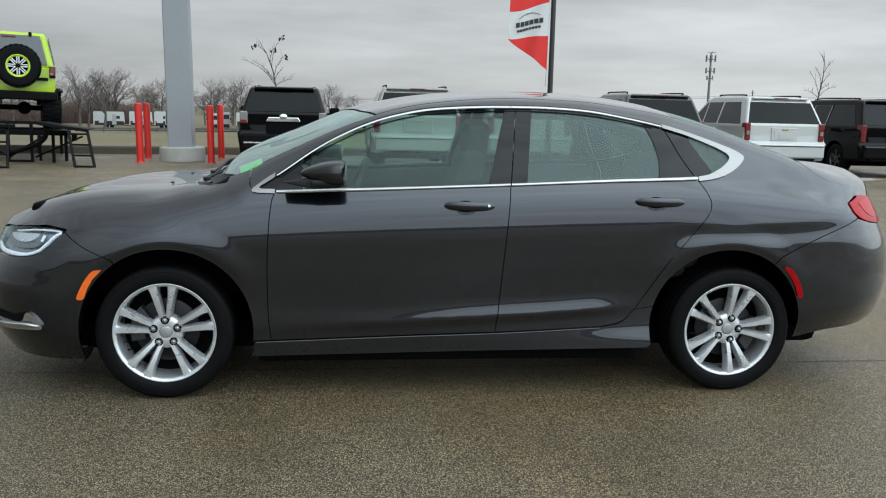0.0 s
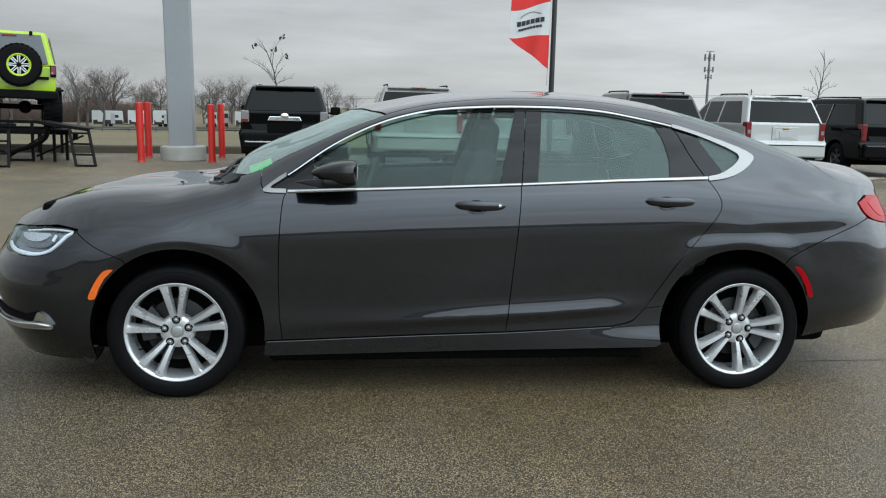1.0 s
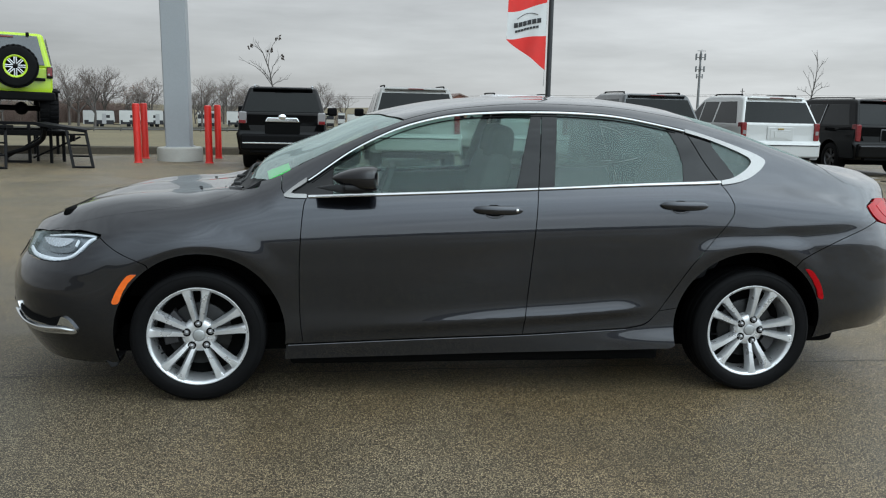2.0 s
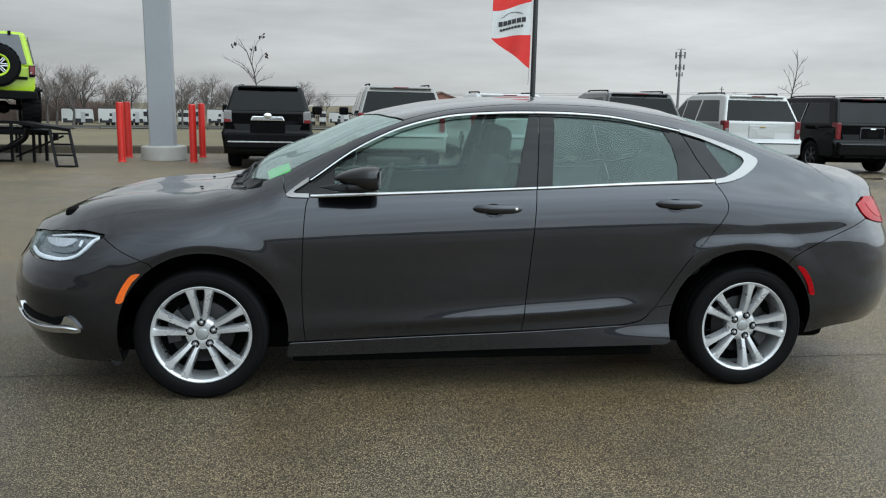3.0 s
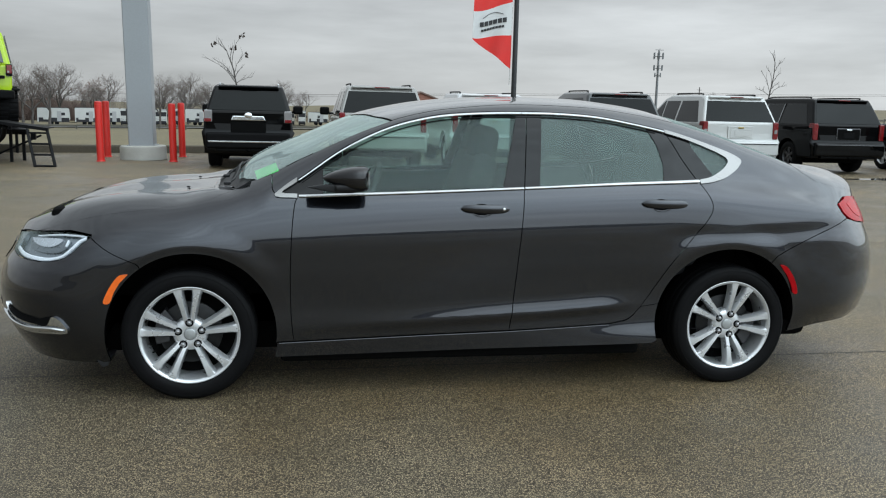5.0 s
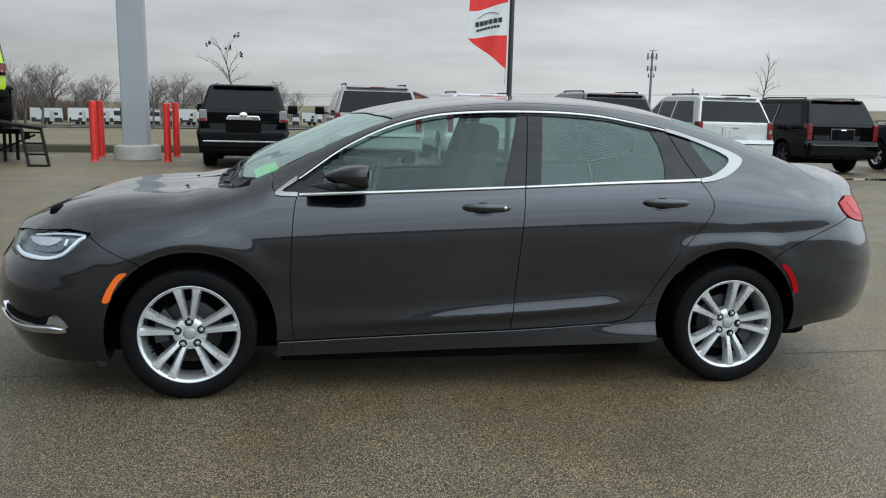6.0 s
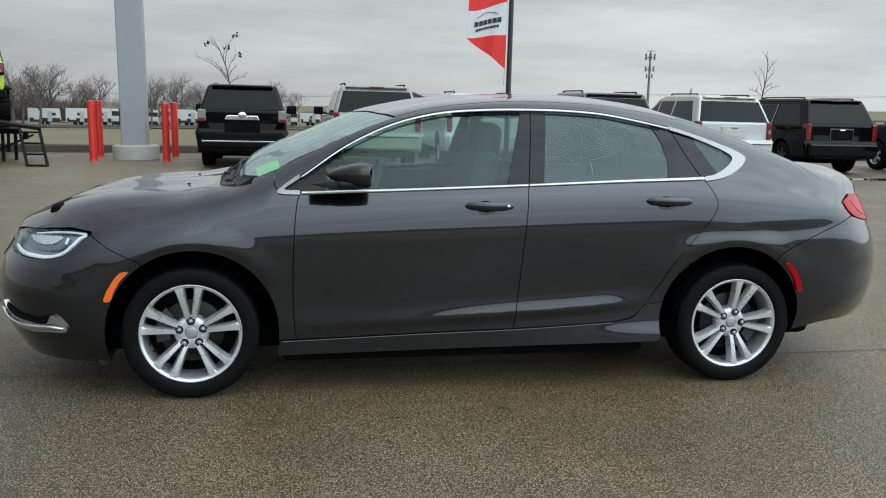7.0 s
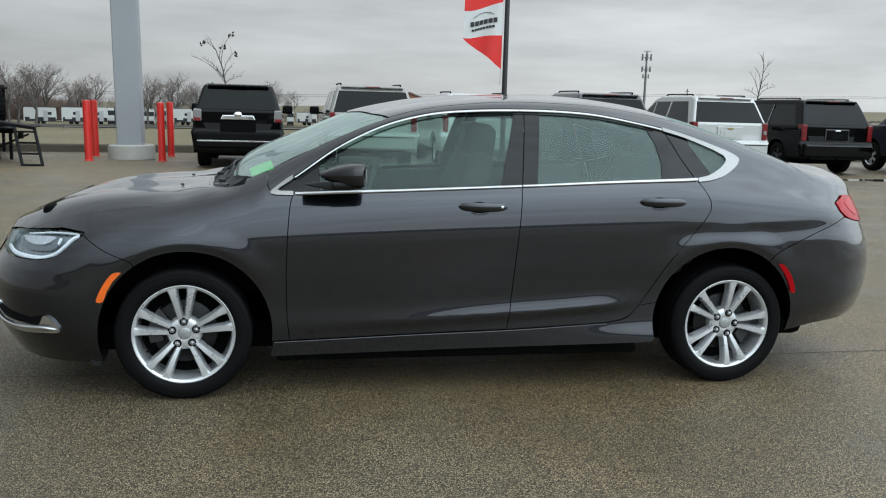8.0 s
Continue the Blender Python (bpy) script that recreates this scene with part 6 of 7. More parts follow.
def off_roader(m):
    car = thing("off_roader", m, "lime green lifted off-road vehicle with a spare wheel on its tailgate", "off-roader")
    # y = 0 at the tailgate, z = 0 at the tyres' foot
    bm = bmesh.new()
    box(bm, (0, 1.55, 1.24), (1.52, 3.1, .62), .05, seg=3)
    part("body_tub", bm, LIME, car)
    bm = bmesh.new()
    vs = box(bm, (0, 1.25, 1.91), (1.50, 2.5, .80), .09, seg=4, taper=(.77, .86))
    part("hard_top", bm, LIME, car)
    bm = bmesh.new()
    box(bm, (0, 3.3, 1.35), (1.15, 1.5, .42), .06, seg=2)
    part("bonnet", bm, LIME, car)
    quad_plate("rear_window", [(-.60, -.012, 1.60), (.60, -.012, 1.60), (.46, .105, 2.24), (-.46, .105, 2.24)], .012, OFFROAD_GLASS, car, "dark rear window", (0, 1, 0))
    for s in (-1, 1):
        quad_plate("side_window", [(s * .762, .25, 1.62), (s * .762, 1.10, 1.62), (s * .645, 1.05, 2.22), (s * .645, .35, 2.22)], -.012, OFFROAD_GLASS, car, "", (s, 0, .1))
        quad_plate("side_window", [(s * .762, 1.25, 1.62), (s * .762, 2.2, 1.62), (s * .645, 2.1, 2.22), (s * .645, 1.2, 2.22)], -.012, OFFROAD_GLASS, car, "", (s, 0, .1))
        bm = bmesh.new()
        box(bm, (s * .70, -.02, 1.44), (.13, .08, .26), .02)
        tl = part("tail_lamp", bm, SUV_TRIM, car, "square red tail lamp in a black frame")
        bm = bmesh.new()
        box(bm, (s * .70, -.062, 1.46), (.11, .02, .19), .012)
        part("lens", bm, SUV_RED, tl)
        bm = bmesh.new()
        box(bm, (s * .68, -.066, 1.40), (.05, .014, .05), .006)
        part("reverse_light", bm, SUV_CLEAR, tl)
        for y in (.55, 3.45):
            big_wheel(car, s * .68, y, .47, .47, .40, 90 * s)
            bm = bmesh.new()
            vs = box(bm, (s * .82, y, 1.10), (.20, 1.10, .06), .03)
            for v in vs:
                v.co.z -= .35 * max(0, abs(v.co.y - y) - .3)
            part("fender_flare", bm, SUV_TRIM, car)
        bm = bmesh.new()
        tube(bm, [(s * .42, .42, .95), (s * .40, .50, .55)], .045, 10)
        part("shock_absorber", bm, SATIN if s < 0 else SUV_TRIM, car)
    bm = bmesh.new()
    box(bm, (0, -.12, .90), (1.60, .22, .20), .05, seg=2)
    part("rear_bumper", bm, SUV_TRIM, car, "black steel bumper")
    for ya in (.55, 3.45):
        bm = bmesh.new()
        tube(bm, [(-.72, ya, .47), (.72, ya, .47)], .055, 10)
        part("axle", bm, BLACK_DEEP, car)
    bm = bmesh.new()
    lathe(bm, [(.0001, -.14), (.10, -.13), (.15, 0), (.10, .13), (.0001, .14)], 16, m=Matrix.Translation((.1, .55, .47)))
    part("differential", bm, BLACK_DEEP, car)
    bm = bmesh.new()
    box(bm, (0, 2.0, .88), (.9, 3.6, .12), .03)
    part("chassis", bm, BLACK_DEEP, car)
    big_wheel(car, 0, -.26, 1.39, .47, .30, 0, LIME)
    bm = bmesh.new()
    box(bm, (.30, -.06, 1.28), (.62, .07, .07), .015)
    part("hinge_arm", bm, SUV_TRIM, car)
    bm = bmesh.new()
    box(bm, (.26, .092, 2.27), (.07, .06, .09), .015)
    part("window_hinge", bm, SUV_TRIM, car)
    bm = bmesh.new()
    box(bm, (-.18, .075, 2.20), (.30, .012, .035), .004)
    part("decal", bm, SUV_RED, car)
    for s in (-1, 1):
        bm = bmesh.new()
        tube(bm, [(s * .34, .10, .86), (s * .33, -.02, .82)], .04, 8)
        part("tow_ring", bm, SUV_TRIM, car)
    for o in car.children:
        if o.name.split(".")[0] not in ("wheel", "axle", "differential", "shock_absorber"):
            o.location.z -= .15
    return car


DECK = .70
off_roader(pose(-7.68, 16.25, DECK + .03, 0, 1.0, 18))
ramp = thing("display_ramp", pose(-7.72, 16.3, 0), "black steel display ramp with ladder ends", "ramp")
for s in (-1, 1):
    bm = bmesh.new()
    prism(bm, [(-1.2, DECK - .02), (4.2, DECK - .02), (4.2, DECK + .03), (-1.2, DECK + .03)], s * .80 - .24, s * .80 + .24, "yz", bevel=.008)
    bmesh.ops.transform(bm, matrix=pose(0, 0, 0, 0, 0, 18), verts=bm.verts)
    part("wheel_track", bm, RAMP_STEEL, ramp)
for y in (.15, 3.2):
    bm = bmesh.new()
    box(bm, (-.325 * y, y, DECK - .07), (2.2, .07, .09), .01)
    part("cross_beam", bm, RAMP_STEEL, ramp)
    for x in (-1.02, .45, 1.02):
        bm = bmesh.new()
        box(bm, (x - .325 * y, y, (DECK - .07) / 2), (.065 if x != .45 else .05, .065, DECK - .07), .006)
        part("post", bm, RAMP_STEEL, ramp)
# front frame: deck edge that dips towards the ladder
bm = bmesh.new()
prism(bm, [(-1.55, .87), (.80, .87), (1.10, .815), (1.86, .725), (1.87, .79), (1.10, .885), (.82, .935), (-1.55, .935)], -1.40, -1.30, "xz", bevel=.008)
part("edge_beam", bm, RAMP_STEEL, ramp)
bm = bmesh.new()
prism(bm, [(.82, .900), (1.10, .850), (1.80, .768), (1.80, .785), (1.10, .875), (.82, .925)], -1.30, -.55, "xz", bevel=.004)
part("side_apron", bm, RAMP_STEEL, ramp)
for x, z in ((-1.50, .87), (-.10, .87), (.40, .87), (.86, .85)):
    bm = bmesh.new()
    box(bm, (x, -.42, z / 2), (.06, .06, z), .006)
    part("front_post", bm, RAMP_STEEL, ramp)
bm = bmesh.new()
box(bm, (.15, -.42, .03), (.56, .05, .05), .006)
part("foot_rail", bm, RAMP_STEEL, ramp)
bm = bmesh.new()
box(bm, (-.1, -.42, .70), (2.4, .045, .045), .006)
part("tie_rail", bm, RAMP_STEEL, ramp)
for a, b_ in (((-1.5, .72), (-.10, .15)), ((-.10, .10), (.86, .72)), ((.48, .12), (1.50, .60))):
    bm = bmesh.new()
    tube(bm, [(a[0], -.44, a[1]), (b_[0], -.44, b_[1])], .022, 8)
    part("brace", bm, RAMP_STEEL, ramp)
bm = bmesh.new()
tube(bm, spline([(-.05, -.46, .20), (.45, -.60, .36), (.80, -.85, .54), (.98, -1.2, .80)], 5), .05, 8)
part("curved_brace", bm, RAMP_STEEL, ramp)
bm = bmesh.new()
box(bm, (1.52, -1.15, .60), (.10, .10, .14), .01)
part("hinge_block", bm, RAMP_STEEL, ramp)


def ladder(foot, top, width):
    """Leaning step frame at the ramp's end: two stiles and four rungs."""
    foot, top, w = Vector(foot), Vector(top), Vector((width, .09, 0))
    for s in (0, 1):
        bm = bmesh.new()
        a, b_ = foot + w * s, top + w * s
        q = (b_ - a).to_track_quat("Z", "Y").to_matrix().to_4x4()
        box(bm, (a + b_) / 2, (.055, .05, (b_ - a).length), .006, q)
        part("stile", bm, RAMP_STEEL, ramp)
    for f in (.03, .32, .61, .90):
        bm = bmesh.new()
        box(bm, foot + (top - foot) * f + w / 2, (width, .14, .035), .004)
        part("rung", bm, RAMP_STEEL, ramp)


ladder((1.72, -1.89, 0), (1.47, -1.42, .76), .37)
ladder((.19, -2.50, 0), (-.02, -1.80, .84), .36)
bm = bmesh.new()
prism(bm, [(-1.0, .82), (.40, .80), (.40, .86), (-1.0, .88)], -1.85, -1.40, "xz", bevel=.006)
part("side_apron", bm, RAMP_STEEL, ramp)

# ---- bare trees, brush and saplings ----
BARK = shader("grey_bark", (.085, .075, .068), .95, var=.3, scale=3, fine=30)
TWIG = shader("twig_brown", (.120, .098, .086), .95, var=.3, scale=2)
RUST_LEAF = shader("rust_leaf", (.14, .072, .045), .9, var=.35, scale=1.5)
BRUSH = shader("brown_brush", (.135, .092, .076), .95, var=.3, scale=.3)


def stick(verts, faces, a, b_, r0, r1):
    """A three-sided twig from a to b."""
    d = (b_ - a).normalized()
    u = d.orthogonal().normalized()
    w = d.cross(u)
    k = len(verts)
    for p, r in ((a, r0), (b_, r1)):
        for t in range(3):
            q = 2 * math.pi * t / 3
            verts.append(p + (u * math.cos(q) + w * math.sin(q)) * r)
    for t in range(3):
        faces.append((k + t, k + (t + 1) % 3, k + 3 + (t + 1) % 3, k + 3 + t))


def bare_tree(name, seed, h, spread, label, depth=8, leaf=0.0, lean=0.0, thick=.020, first=.16, group="bare trees beyond the field"):
    """Trunk with limbs, and a crown of forked twigs; leaf: share of tips that keep a dry leaf."""
    rng = random.Random(seed)
    tree = thing(name, Matrix(), label, "tree", group)
    limbs, twigs, leaves = ([], []), ([], []), ([], [])

    def grow(p, d, length, r, level):
        n = 3
        for i in range(n):
            q = p + d * (length / n)
            target = limbs if level <= 3 else twigs
            stick(target[0], target[1], p, q, r * (1 - .30 * i / n), r * (1 - .30 * (i + 1) / n))
            p = q
            d = (d + Vector((rng.uniform(-1, 1), rng.uniform(-1, 1), rng.uniform(-.4, .6))) * .16).normalized()
        if level >= depth:
            if rng.random() < leaf:
                for _ in range(3):
                    c = p + Vector((rng.uniform(-1, 1), rng.uniform(-1, 1), rng.uniform(-1, 1))) * length * .35
                    s = length * rng.uniform(.12, .26)
                    k = len(leaves[0])
                    e1 = Vector((rng.uniform(-1, 1), rng.uniform(-1, 1), rng.uniform(-1, 1))).normalized()
                    e2 = e1.orthogonal().normalized()
                    leaves[0].extend([c + e1 * s, c + e2 * s * .5 + e1.cross(e2) * s * .2, c - e1 * s * .8, c - e2 * s * .5])
                    leaves[1].append((k, k + 1, k + 2, k + 3))
            return
        for _ in range(rng.choice((2, 3)) if level < 5 else 2):
            side = Vector((rng.uniform(-1, 1), rng.uniform(-1, 1), rng.uniform(-.15, .8)))
            side = (side - d * side.dot(d)).normalized()
            nd = (d * rng.uniform(.55, .95) + side * spread * rng.uniform(.5, 1.05)).normalized()
            grow(p, nd, length * rng.uniform(.66, .90), r * rng.uniform(.52, .66), level + 1)
        if level < 2:
            grow(p, (d + Vector((0, 0, .1))).normalized(), length * .86, r * .70, level + 1)

    grow(Vector((0, 0, 0)), Vector((lean, 0, 1)).normalized(), h * first, h * thick, 0)
    link_mesh("trunk", limbs[0], limbs[1], BARK, tree)
    crown = link_mesh("crown", twigs[0], twigs[1], TWIG, tree)
    tagged(crown, kind="stuff")
    if leaves[0]:
        lv = link_mesh("dry_leaves", leaves[0], leaves[1], RUST_LEAF, tree)
        tagged(lv, kind="stuff")
    return tree


def brush_band(name, seed, x0, x1, y, z, h, count, label, mat, wide=10):
    """A thicket of upright stems and twigs."""
    rng = random.Random(seed)
    verts, faces = [], []
    for _ in range(count):
        x = rng.uniform(x0, x1)
        yy = y + rng.uniform(-wide, wide) * .5
        hh = h * rng.uniform(.45, 1.0) * (.8 + .2 * math.sin(x * .21) + .12 * math.sin(x * .7 + 1))
        p = Vector((x, yy, z))
        d = Vector((rng.uniform(-.25, .25), rng.uniform(-.2, .2), 1)).normalized()
        top = p + d * hh
        stick(verts, faces, p, top, .05, .018)
        for k in range(7):
            b = p + d * hh * rng.uniform(.25, 1)
            e = Vector((rng.uniform(-1, 1), rng.uniform(-1, 1), rng.uniform(.1, 1))).normalized()
            c = b + e * hh * rng.uniform(.10, .28)
            stick(verts, faces, b, c, .025, .012)
            stick(verts, faces, c, c + (e + Vector((rng.uniform(-.8, .8), rng.uniform(-.8, .8), .3))).normalized() * hh * .14, .014, .008)
    return tagged(link_mesh(name, verts, faces, mat, None), label, "brush", kind="stuff")


PLAIN = DROP


def stand(tree, x, y, height, turn):
    """Sets a tree on the land, grown to a height."""
    tall = max(v.co.z for ob in tree.children for v in ob.data.vertices)
    return pose(x, y, PLAIN + rise(x, y), 0, 0, turn) @ Matrix.Scale(height / tall, 4)


oak = bare_tree("bare_tree", 11, 10.5, .80, "large bare grey-brown tree beyond the field")
ash = bare_tree("bare_tree", 23, 9.8, .70, "tall bare tree with a spreading crown")
rust = bare_tree("bare_tree", 31, 8.6, .8, "bare tree with a few rust-brown leaves", leaf=.5)
elm = bare_tree("bare_tree", 57, 9.0, .85, "broad bare tree with fine twigs")
for src, x, y, height, turn in ((oak, -50.9, 180, 12.4, 80), (oak, -20.0, 184, 10.7, 140), (ash, -25.7, 188, 9.9, 40), (ash, -57.5, 184, 11.8, 200), (elm, -16.4, 190, 8.8, 100), (elm, -1.5, 192, 9.6, 30), (ash, -4.6, 195, 8.0, 130), (elm, 3.4, 200, 7.4, 200), (rust, -43.2, 192, 8.0, 120), (elm, -29.4, 200, 7.4, 10), (oak, -62.0, 176, 10.5, 10), (oak, 158.0, 310, 7.5, 60), (elm, -40.4, 157, 10.6, 170), (ash, -46.5, 170, 11.4, 20), (elm, -35.0, 178, 9.8, 250), (oak, -22.3, 157, 9.4, 300), (elm, -19.2, 172, 9.2, 60), (ash, -16.4, 178, 8.6, 310)):
    copy_thing(src, stand(src, x, y, height, turn))
for src, x, y, height, turn in ((oak, -22.8, 196, 9.0, 250), (ash, -12.5, 198, 8.0, 0), (rust, -39.4, 188, 9.6, 15), (elm, -45.6, 186, 12.2, 300)):
    src.matrix_basis = stand(src, x, y, height, turn)
brush_band("brush", 5, -80, -52, 206, PLAIN, 6.6, 1300, "dense brown leafless brush under the trees", BRUSH, 12)
brush_band("brush", 8, -54, -39.5, 206, PLAIN, 5.4, 900, "dense brown leafless brush beside the field", BRUSH, 12)
brush_band("brush", 6, -30, 14, 215, PLAIN + .6, 3.4, 420, "low brown leafless brush far off", BRUSH, 14)
brush_band("far_woods", 7, -160, -20, 430, PLAIN, 9.5, 900, "low grey line of distant woods", TWIG, 40)


def sapling(m, seed, stem, shoots, label):
    """A thin young street tree. stem: height of the trunk and the leader's lean and rise above it;
    shoots: (share of the leader, reach along x, rise, leaves at the tip)."""
    rng = random.Random(seed)
    t = thing("sapling", m, label, "tree", "young trees behind the parked row")
    foot, lean, up = stem

    def bowed(a, b_, bow, n=7):
        side = Vector((b_.z - a.z, rng.uniform(-.4, .4), a.x - b_.x)) * bow
        return [a.lerp(b_, i / n) + side * math.sin(math.pi * i / n) + Vector((rng.uniform(-1, 1), rng.uniform(-1, 1), rng.uniform(-1, 1))) * .014 * (0 < i < n) for i in range(n + 1)]
    lead = bowed(Vector((0, 0, foot)), Vector((lean, 0, foot + up)), .06)
    bm = bmesh.new()
    tube(bm, [(0, 0, 0), (.01, 0, foot * .5)] + lead, [.034, .030] + [.024 - .0027 * i for i in range(8)], 7)
    part("trunk", bm, BARK, t)
    for share, reach, climb, leafy in shoots:
        i = min(6, int(share * 7))
        a = lead[i].lerp(lead[i + 1], share * 7 - i)
        pts = bowed(a, a + Vector((reach, rng.uniform(-.3, .3) * abs(reach), climb)), rng.uniform(.05, .12) * (1 if reach < 0 else -1))
        bm = bmesh.new()
        tube(bm, pts, [.0105 - .0009 * k for k in range(8)], 5)
        for k in (2, 3, 4, 5, 6):
            d = (pts[-1] - pts[0]).normalized()
            e = (d * .6 + Vector((rng.uniform(-.8, .8), rng.uniform(-.5, .5), rng.uniform(.1, .8)))).normalized()
            ln = rng.uniform(.07, .22)
            tube(bm, [pts[k], pts[k] + e * ln * .5 + Vector((0, 0, .01)), pts[k] + e * ln + Vector((0, 0, .04))], [.005, .0042, .003], 4)
        branch = part("branch", bm, BARK, t)
        if leafy:
            bm = bmesh.new()
            for _ in range(6):
                c = pts[-1] + Vector((rng.uniform(-.09, .06), rng.uniform(-.06, .06), rng.uniform(-.11, .02)))
                e1 = Vector((rng.uniform(-1, 1), rng.uniform(-.3, .3), -.8)).normalized() * .05
                e2 = e1.cross(Vector((0, 1, 0))).normalized() * .026
                bm.faces.new([bm.verts.new(q) for q in (c + e1, c + e2, c - e1, c - e2 + Vector((0, .01, 0)))])
            part("dry_leaves", bm, DRY_LEAF, branch, "withered brown leaves")
    return t


DRY_LEAF = shader("withered_leaf", (.045, .032, .025), .9, var=.3, scale=4)
sapling(pose(-2.27, 21.0, 0), 4, (1.93, -.46, 1.26), ((.38, .27, .90, True), (.22, .31, .58, True), (.12, .22, .30, False), (.02, -.92, .70, False), (.05, -.42, .42, False), (.02, .46, .20, False), (.70, -.34, .22, True), (.50, .10, .40, True), (.10, -.62, .58, False)), "young leafless tree with a few withered leaves")
sapling(pose(15.2, 22.95, 0), 9, (2.05, .06, 1.56), ((.06, -.42, .78, False), (.12, -.22, .85, False), (.30, .34, .36, False), (.55, .24, .34, False), (.04, .72, .34, False), (.15, .26, .20, False), (.02, -.62, .22, False), (.72, -.12, .30, False)), "young bare tree behind the parked suvs")

# ---- trailers and houses beyond the field ----
RV_WHITE = shader("rv_white", (.43, .43, .415), .5, var=.08, scale=1)
RV_DARK = shader("rv_dark", (.022, .022, .025), .5, spec=.2, var=.15)
RV_GREY = shader("rv_grey", (.30, .30, .30), .5, var=.1)


def trailer(x, y, length, h, turn, label, style=0):
    t = thing("travel_trailer", pose(x, y, PLAIN + rise(x, y), 0, 0, turn), label, "trailer", "campers beyond the field")
    bm = bmesh.new()
    prism(bm, [(-length / 2, .55), (length / 2 - .5, .55), (length / 2, 1.1), (length / 2 - .15, h - .1), (length / 2 - .5, h), (-length / 2 + .1, h), (-length / 2, h - .15)], -1.25, 1.25, bevel=.05)
    part("body", bm, RV_WHITE, t)
    bm = bmesh.new()
    box(bm, (0, -1.262, .92), (length - .4, .03, .74), .01)
    part("lower_band", bm, RV_DARK, t)
    bm = bmesh.new()
    box(bm, (-.05, 0, h + .04), (length - .5, 2.3, .10), .03)
    part("roof_edge", bm, RV_DARK if style != 1 else RV_GREY, t)
    n = max(1, int(length / 2.6))
    for i in range(n):
        bm = bmesh.new()
        box(bm, (-length / 2 + (i + .55) * length / n, -1.265, h * .66), (.70, .03, .50), .02)
        w = part("window", bm, RV_DARK, t)
    bm = bmesh.new()
    box(bm, (length * .16, -1.27, 1.55), (.72, .03, 1.8), .02)
    part("door", bm, RV_GREY, t)
    bm = bmesh.new()
    box(bm, (-length * .22, -1.28, h * .6), (1.1, .06, h * .55), .02)
    part("slide_out", bm, RV_WHITE, t)
    for dx in (-.45, .45):
        for s in (-1, 1):
            bm = bmesh.new()
            lathe(bm, [(.0001, -.12), (.34, -.12), (.36, 0), (.34, .12), (.0001, .12)], 20, m=Matrix.Translation((dx, s * 1.08, .36)))
            part("wheel", bm, RUBBER, t)
    bm = bmesh.new()
    tube(bm, [(length / 2 - .3, 0, .55), (length / 2 + 1.0, 0, .5)], .06, 6)
    part("tow_bar", bm, RV_DARK, t)
    return t


RV_BEIGE = shader("rv_beige", (.36, .33, .28), .5, var=.1)


def motorhome(x, y, w, h, label, body, dark_roof=True):
    """A motorhome that shows its front: windscreen, grille, lamps, awning edge."""
    t = thing("motorhome", pose(x, y, PLAIN + rise(x, y), 0, 0, math.degrees(math.atan2(-1 - x, y + 5))), label, "motorhome", "campers beyond the field")
    bm = bmesh.new()
    vs = box(bm, (0, 3.5, .45 + (h - .45) / 2), (w, 7, h - .45), .12, seg=3)
    part("body", bm, body, t)
    bm = bmesh.new()
    box(bm, (0, -.01, h * .74), (w * .92, .05, h * .30), .04)
    screen = part("windscreen", bm, RV_DARK, t)
    bm = bmesh.new()
    box(bm, (0, -.045, h * .90), (w * .98, .12, h * .05), .02)
    part("visor", bm, body, screen)
    bm = bmesh.new()
    box(bm, (0, -.02, .60), (w * .88, .08, .34), .03)
    part("grille", bm, RV_DARK, t)
    bm = bmesh.new()
    box(bm, (0, 3.5, .30), (w * .9, 6.6, .32), .05)
    part("skirt", bm, RV_DARK, t)
    if dark_roof:
        bm = bmesh.new()
        box(bm, (0, 3.4, h + .03), (w * .96, 6.9, .12), .04)
        part("roof", bm, RV_GREY, t)
    for s_ in (-1, 1):
        bm = bmesh.new()
        box(bm, (s_ * w * .38, -.02, .66), (w * .14, .05, .18), .03)
        part("headlamp", bm, RV_GREY, t)
        bm = bmesh.new()
        box(bm, (s_ * (w / 2 + .14), .1, h * .62), (.16, .10, .42), .03)
        part("side_mirror", bm, RV_DARK, t)
        bm = bmesh.new()
        prism(bm, [(s_ * w * .46, h * .46), (s_ * w * .05, h * .34), (s_ * w * .05, h * .31), (s_ * w * .46, h * .40)], -.03, .02)
        part("stripe", bm, RV_GREY, t)
        for yw in (.9, 5.4):
            bm = bmesh.new()
            lathe(bm, [(.0001, -.12), (.38, -.12), (.40, 0), (.38, .12), (.0001, .12)], 18, m=Matrix.Translation((s_ * (w / 2 - .18), yw, .40)) @ pose(0, 0, 0, 0, 0, 90))
            part("wheel", bm, RUBBER, t)
    return t


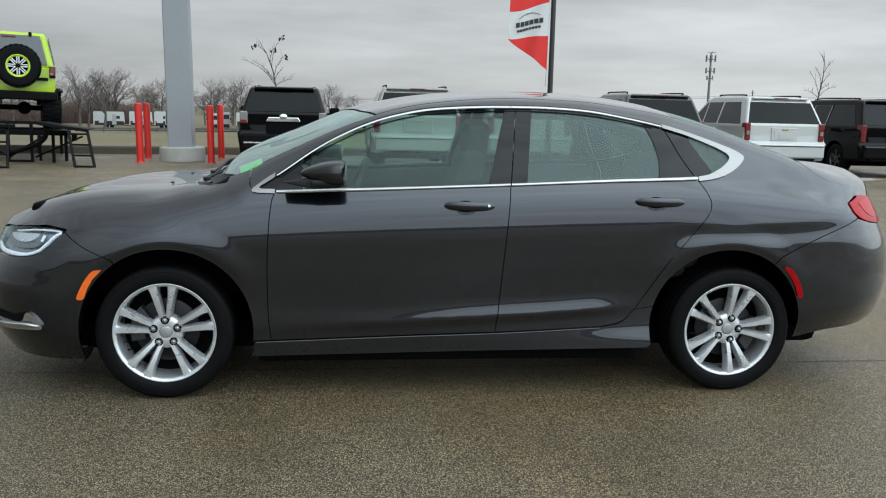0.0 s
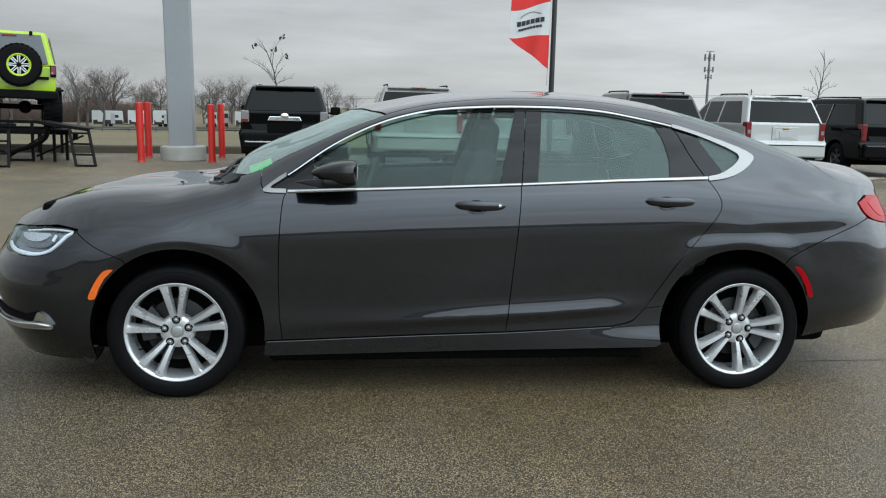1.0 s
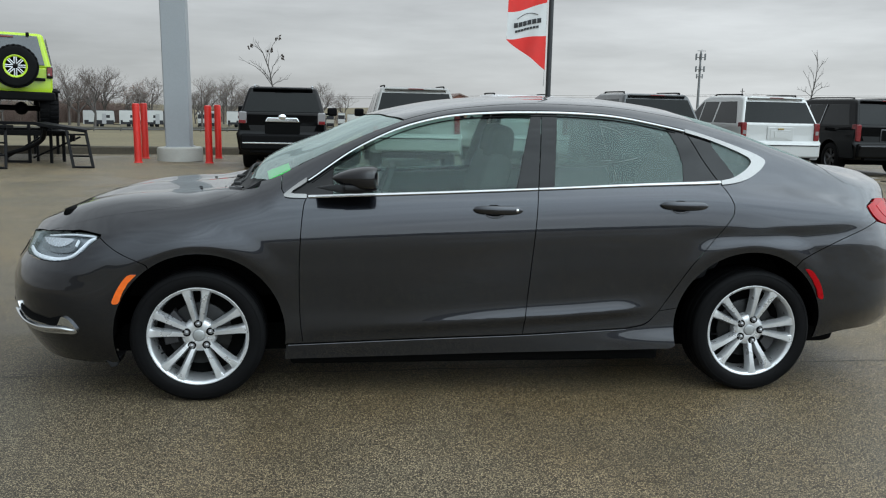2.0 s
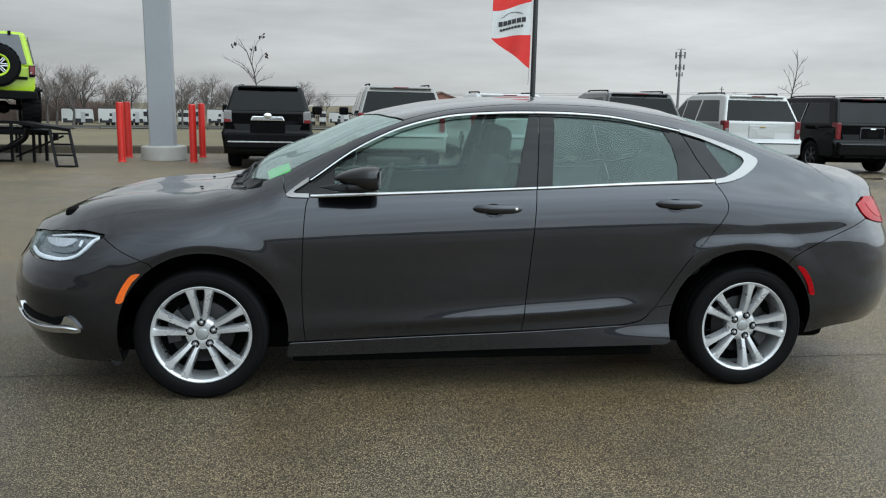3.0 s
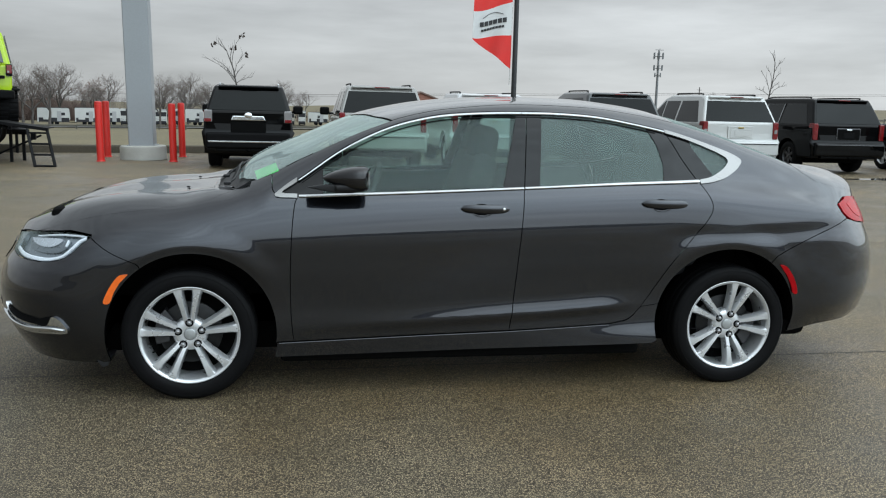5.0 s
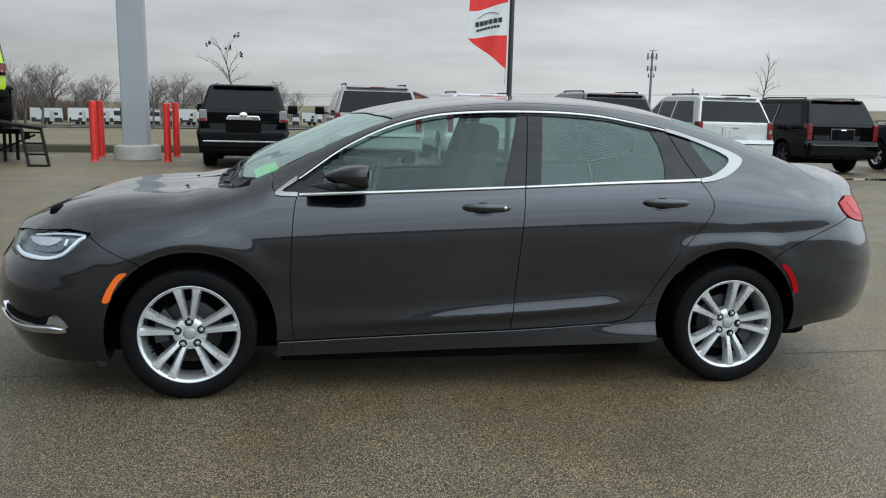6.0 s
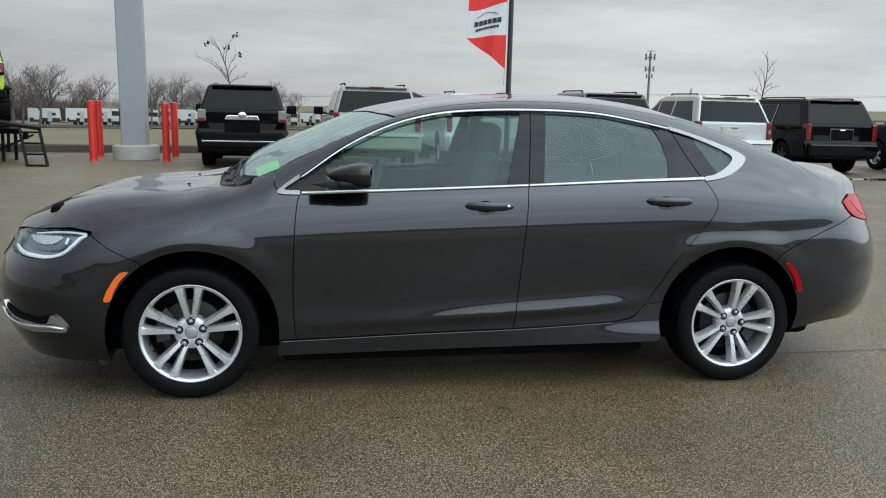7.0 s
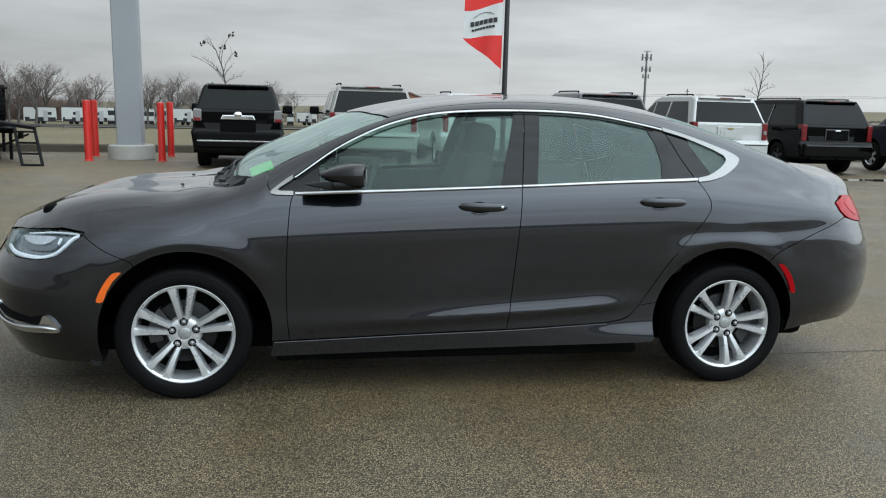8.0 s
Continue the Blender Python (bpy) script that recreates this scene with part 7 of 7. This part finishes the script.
for x, y, w, h, body, roof in ((-29.2, 163, 1.5, 2.9, RV_WHITE, False), (-23.3, 166, 2.0, 2.7, RV_WHITE, True), (-21.3, 168, 1.8, 2.9, RV_GREY, False), (-2.5, 174, 2.2, 2.6, RV_WHITE, False), (.2, 175, 1.6, 2.5, RV_BEIGE, True), (2.4, 174, 1.4, 2.7, RV_WHITE, True)):
    motorhome(x, y, w, h, "white motorhome parked with its dark windscreen to the field" if body == RV_WHITE else "pale beige motorhome parked among the others" if body == RV_BEIGE else "grey motorhome parked among the others", body, roof)
for x, y, ln, h, turn, style in ((-40.9, 162, 5.3, 2.95, 13, 2), (-35.5, 162.6, 4.0, 3.0, 12, 0), (-31.6, 163.4, 3.4, 2.95, 11, 1), (-16.9, 167, 4.3, 2.95, 4, 2), (-11.8, 170, 5.2, 2.8, -5, 1), (-7.0, 172, 3.6, 2.6, 8, 0), (5.6, 175, 4.0, 2.5, 0, 2), (10.4, 177, 4.4, 2.6, 4, 1)):
    trailer(x, y, ln, h, turn, ("white and black travel trailer parked on grass", "white travel trailer with grey trim", "white cargo trailer with a dark window")[style], style)

# low rail along the frontage road
RAIL = shader("guard_rail", (.095, .088, .072), .7, .2, var=.2)
guard = thing("guard_rail", pose(0, 138, PLAIN), "low weathered guard rail along the frontage road", "guard rail")
for k in range(60):
    bm = bmesh.new()
    box(bm, (-90 + k * 4.0, 0, .52 + rise(-90 + k * 4.0, 138)), (3.9, .12, .32), .04)
    part("rail", bm, RAIL, guard)
    bm = bmesh.new()
    box(bm, (-92 + k * 4.0, .1, .35 + rise(-92 + k * 4.0, 138)), (.18, .14, .74), .02)
    part("post", bm, RAIL, guard)

house = thing("house", pose(28.2, 194, PLAIN + rise(28.2, 194), 0, 0, 6), "low brick house with a brown-red gable roof", "house")
BRICK = shader("house_brick", (.26, .12, .09), .9, var=.2, scale=2, fine=14)
ROOF = shader("house_roof", (.17, .12, .105), .9, var=.2, scale=2, fine=14)
bm = bmesh.new()
prism(bm, [(-5, 0), (5, 0), (5, 4.6), (-.4, 6.5), (-5, 4.6)], -4.5, 4.5)
wall = part("wall", bm, BRICK, house)
for s in (-1, 1):
    bm = bmesh.new()
    prism(bm, [(-.4, 6.50), (s * 5.6, 4.35), (s * 5.6, 4.60), (-.4, 6.80)], -5, 5)
    part("roof", bm, ROOF, house)
for x in (-2.5, 0, 2.5):
    bm = bmesh.new()
    box(bm, (x, -4.52, 3.3), (1.1, .06, .9), .02)
    part("window", bm, RV_DARK, house)

# ---- phone mast and overhead wires ----
MAST = shader("mast_grey", (.16, .165, .17), .6, .4, var=.1)
mast = thing("phone_mast", pose(130.5, 300, PLAIN + rise(130.5, 300) - .1), "tall grey phone mast with three antenna rings", "mast")
TOP = 22.3
bm = bmesh.new()
tube(bm, [(0, 0, 0), (0, 0, 11), (0, 0, TOP - .2)], [.50, .42, .28], 12)
part("pole", bm, MAST, mast)
for down, n, w, tall in ((2.1, 6, 1.75, 2.3), (6.3, 6, 1.60, 1.9), (8.8, 4, 1.35, 1.5)):
    z = TOP - down
    bm = bmesh.new()
    pts = [(w * .8 * math.cos(2 * math.pi * k / 12), w * .8 * math.sin(2 * math.pi * k / 12), z - .2) for k in range(13)]
    tube(bm, pts, .07, 6)
    tube(bm, [(-w * .8, 0, z - .2), (w * .8, 0, z - .2)], .08, 6)
    tube(bm, [(0, -w * .8, z - .2), (0, w * .8, z - .2)], .08, 6)
    ring_ = part("antenna_ring", bm, MAST, mast)
    for k in range(n):
        a = 2 * math.pi * k / n + .3
        bm = bmesh.new()
        box(bm, (w * math.cos(a), w * math.sin(a), z), (.30, .24, tall), .04)
        part("antenna", bm, MAST, ring_)
bm = bmesh.new()
tube(bm, [(-1.3, 0, TOP), (1.7, 0, TOP)], .10, 6)
tube(bm, [(.3, 0, TOP - .5), (.3, 0, TOP + .5)], .07, 6)
part("top_bar", bm, MAST, mast)

# utility pole and the wires that it carries along the far road
WOOD = shader("weathered_pole", (.075, .068, .062), .9, var=.2)
upole = thing("utility_pole", pose(122.7, 250, PLAIN + rise(122.7, 250)), "weathered wooden utility pole carrying wires", "utility pole")
bm = bmesh.new()
tube(bm, [(0, 0, 0), (0, 0, 4), (0, 0, 8.2)], [.20, .17, .14], 8)
part("post", bm, WOOD, upole)
bm = bmesh.new()
box(bm, (0, 0, 7.4), (1.4, .14, .14), .02)
part("cross_arm", bm, WOOD, upole)
for dz in (0, .75):
    bm = bmesh.new()
    ends = [(-190, 2.2), (-63, 4.7), (0, 6.6), (60, 7.6), (190, 9.8)]
    line = []
    for (xa, za), (xb, zb) in zip(ends, ends[1:]):
        line += [(xa + (xb - xa) * f, 0, za + (zb - za) * f - dz * .6 - 3.0 * abs(xb - xa) / 130 * f * (1 - f)) for f in (i / 8 for i in range(8))]
    tube(bm, line, .038, 5)
    part("wire", bm, WOOD, upole, "thin dark overhead wire")
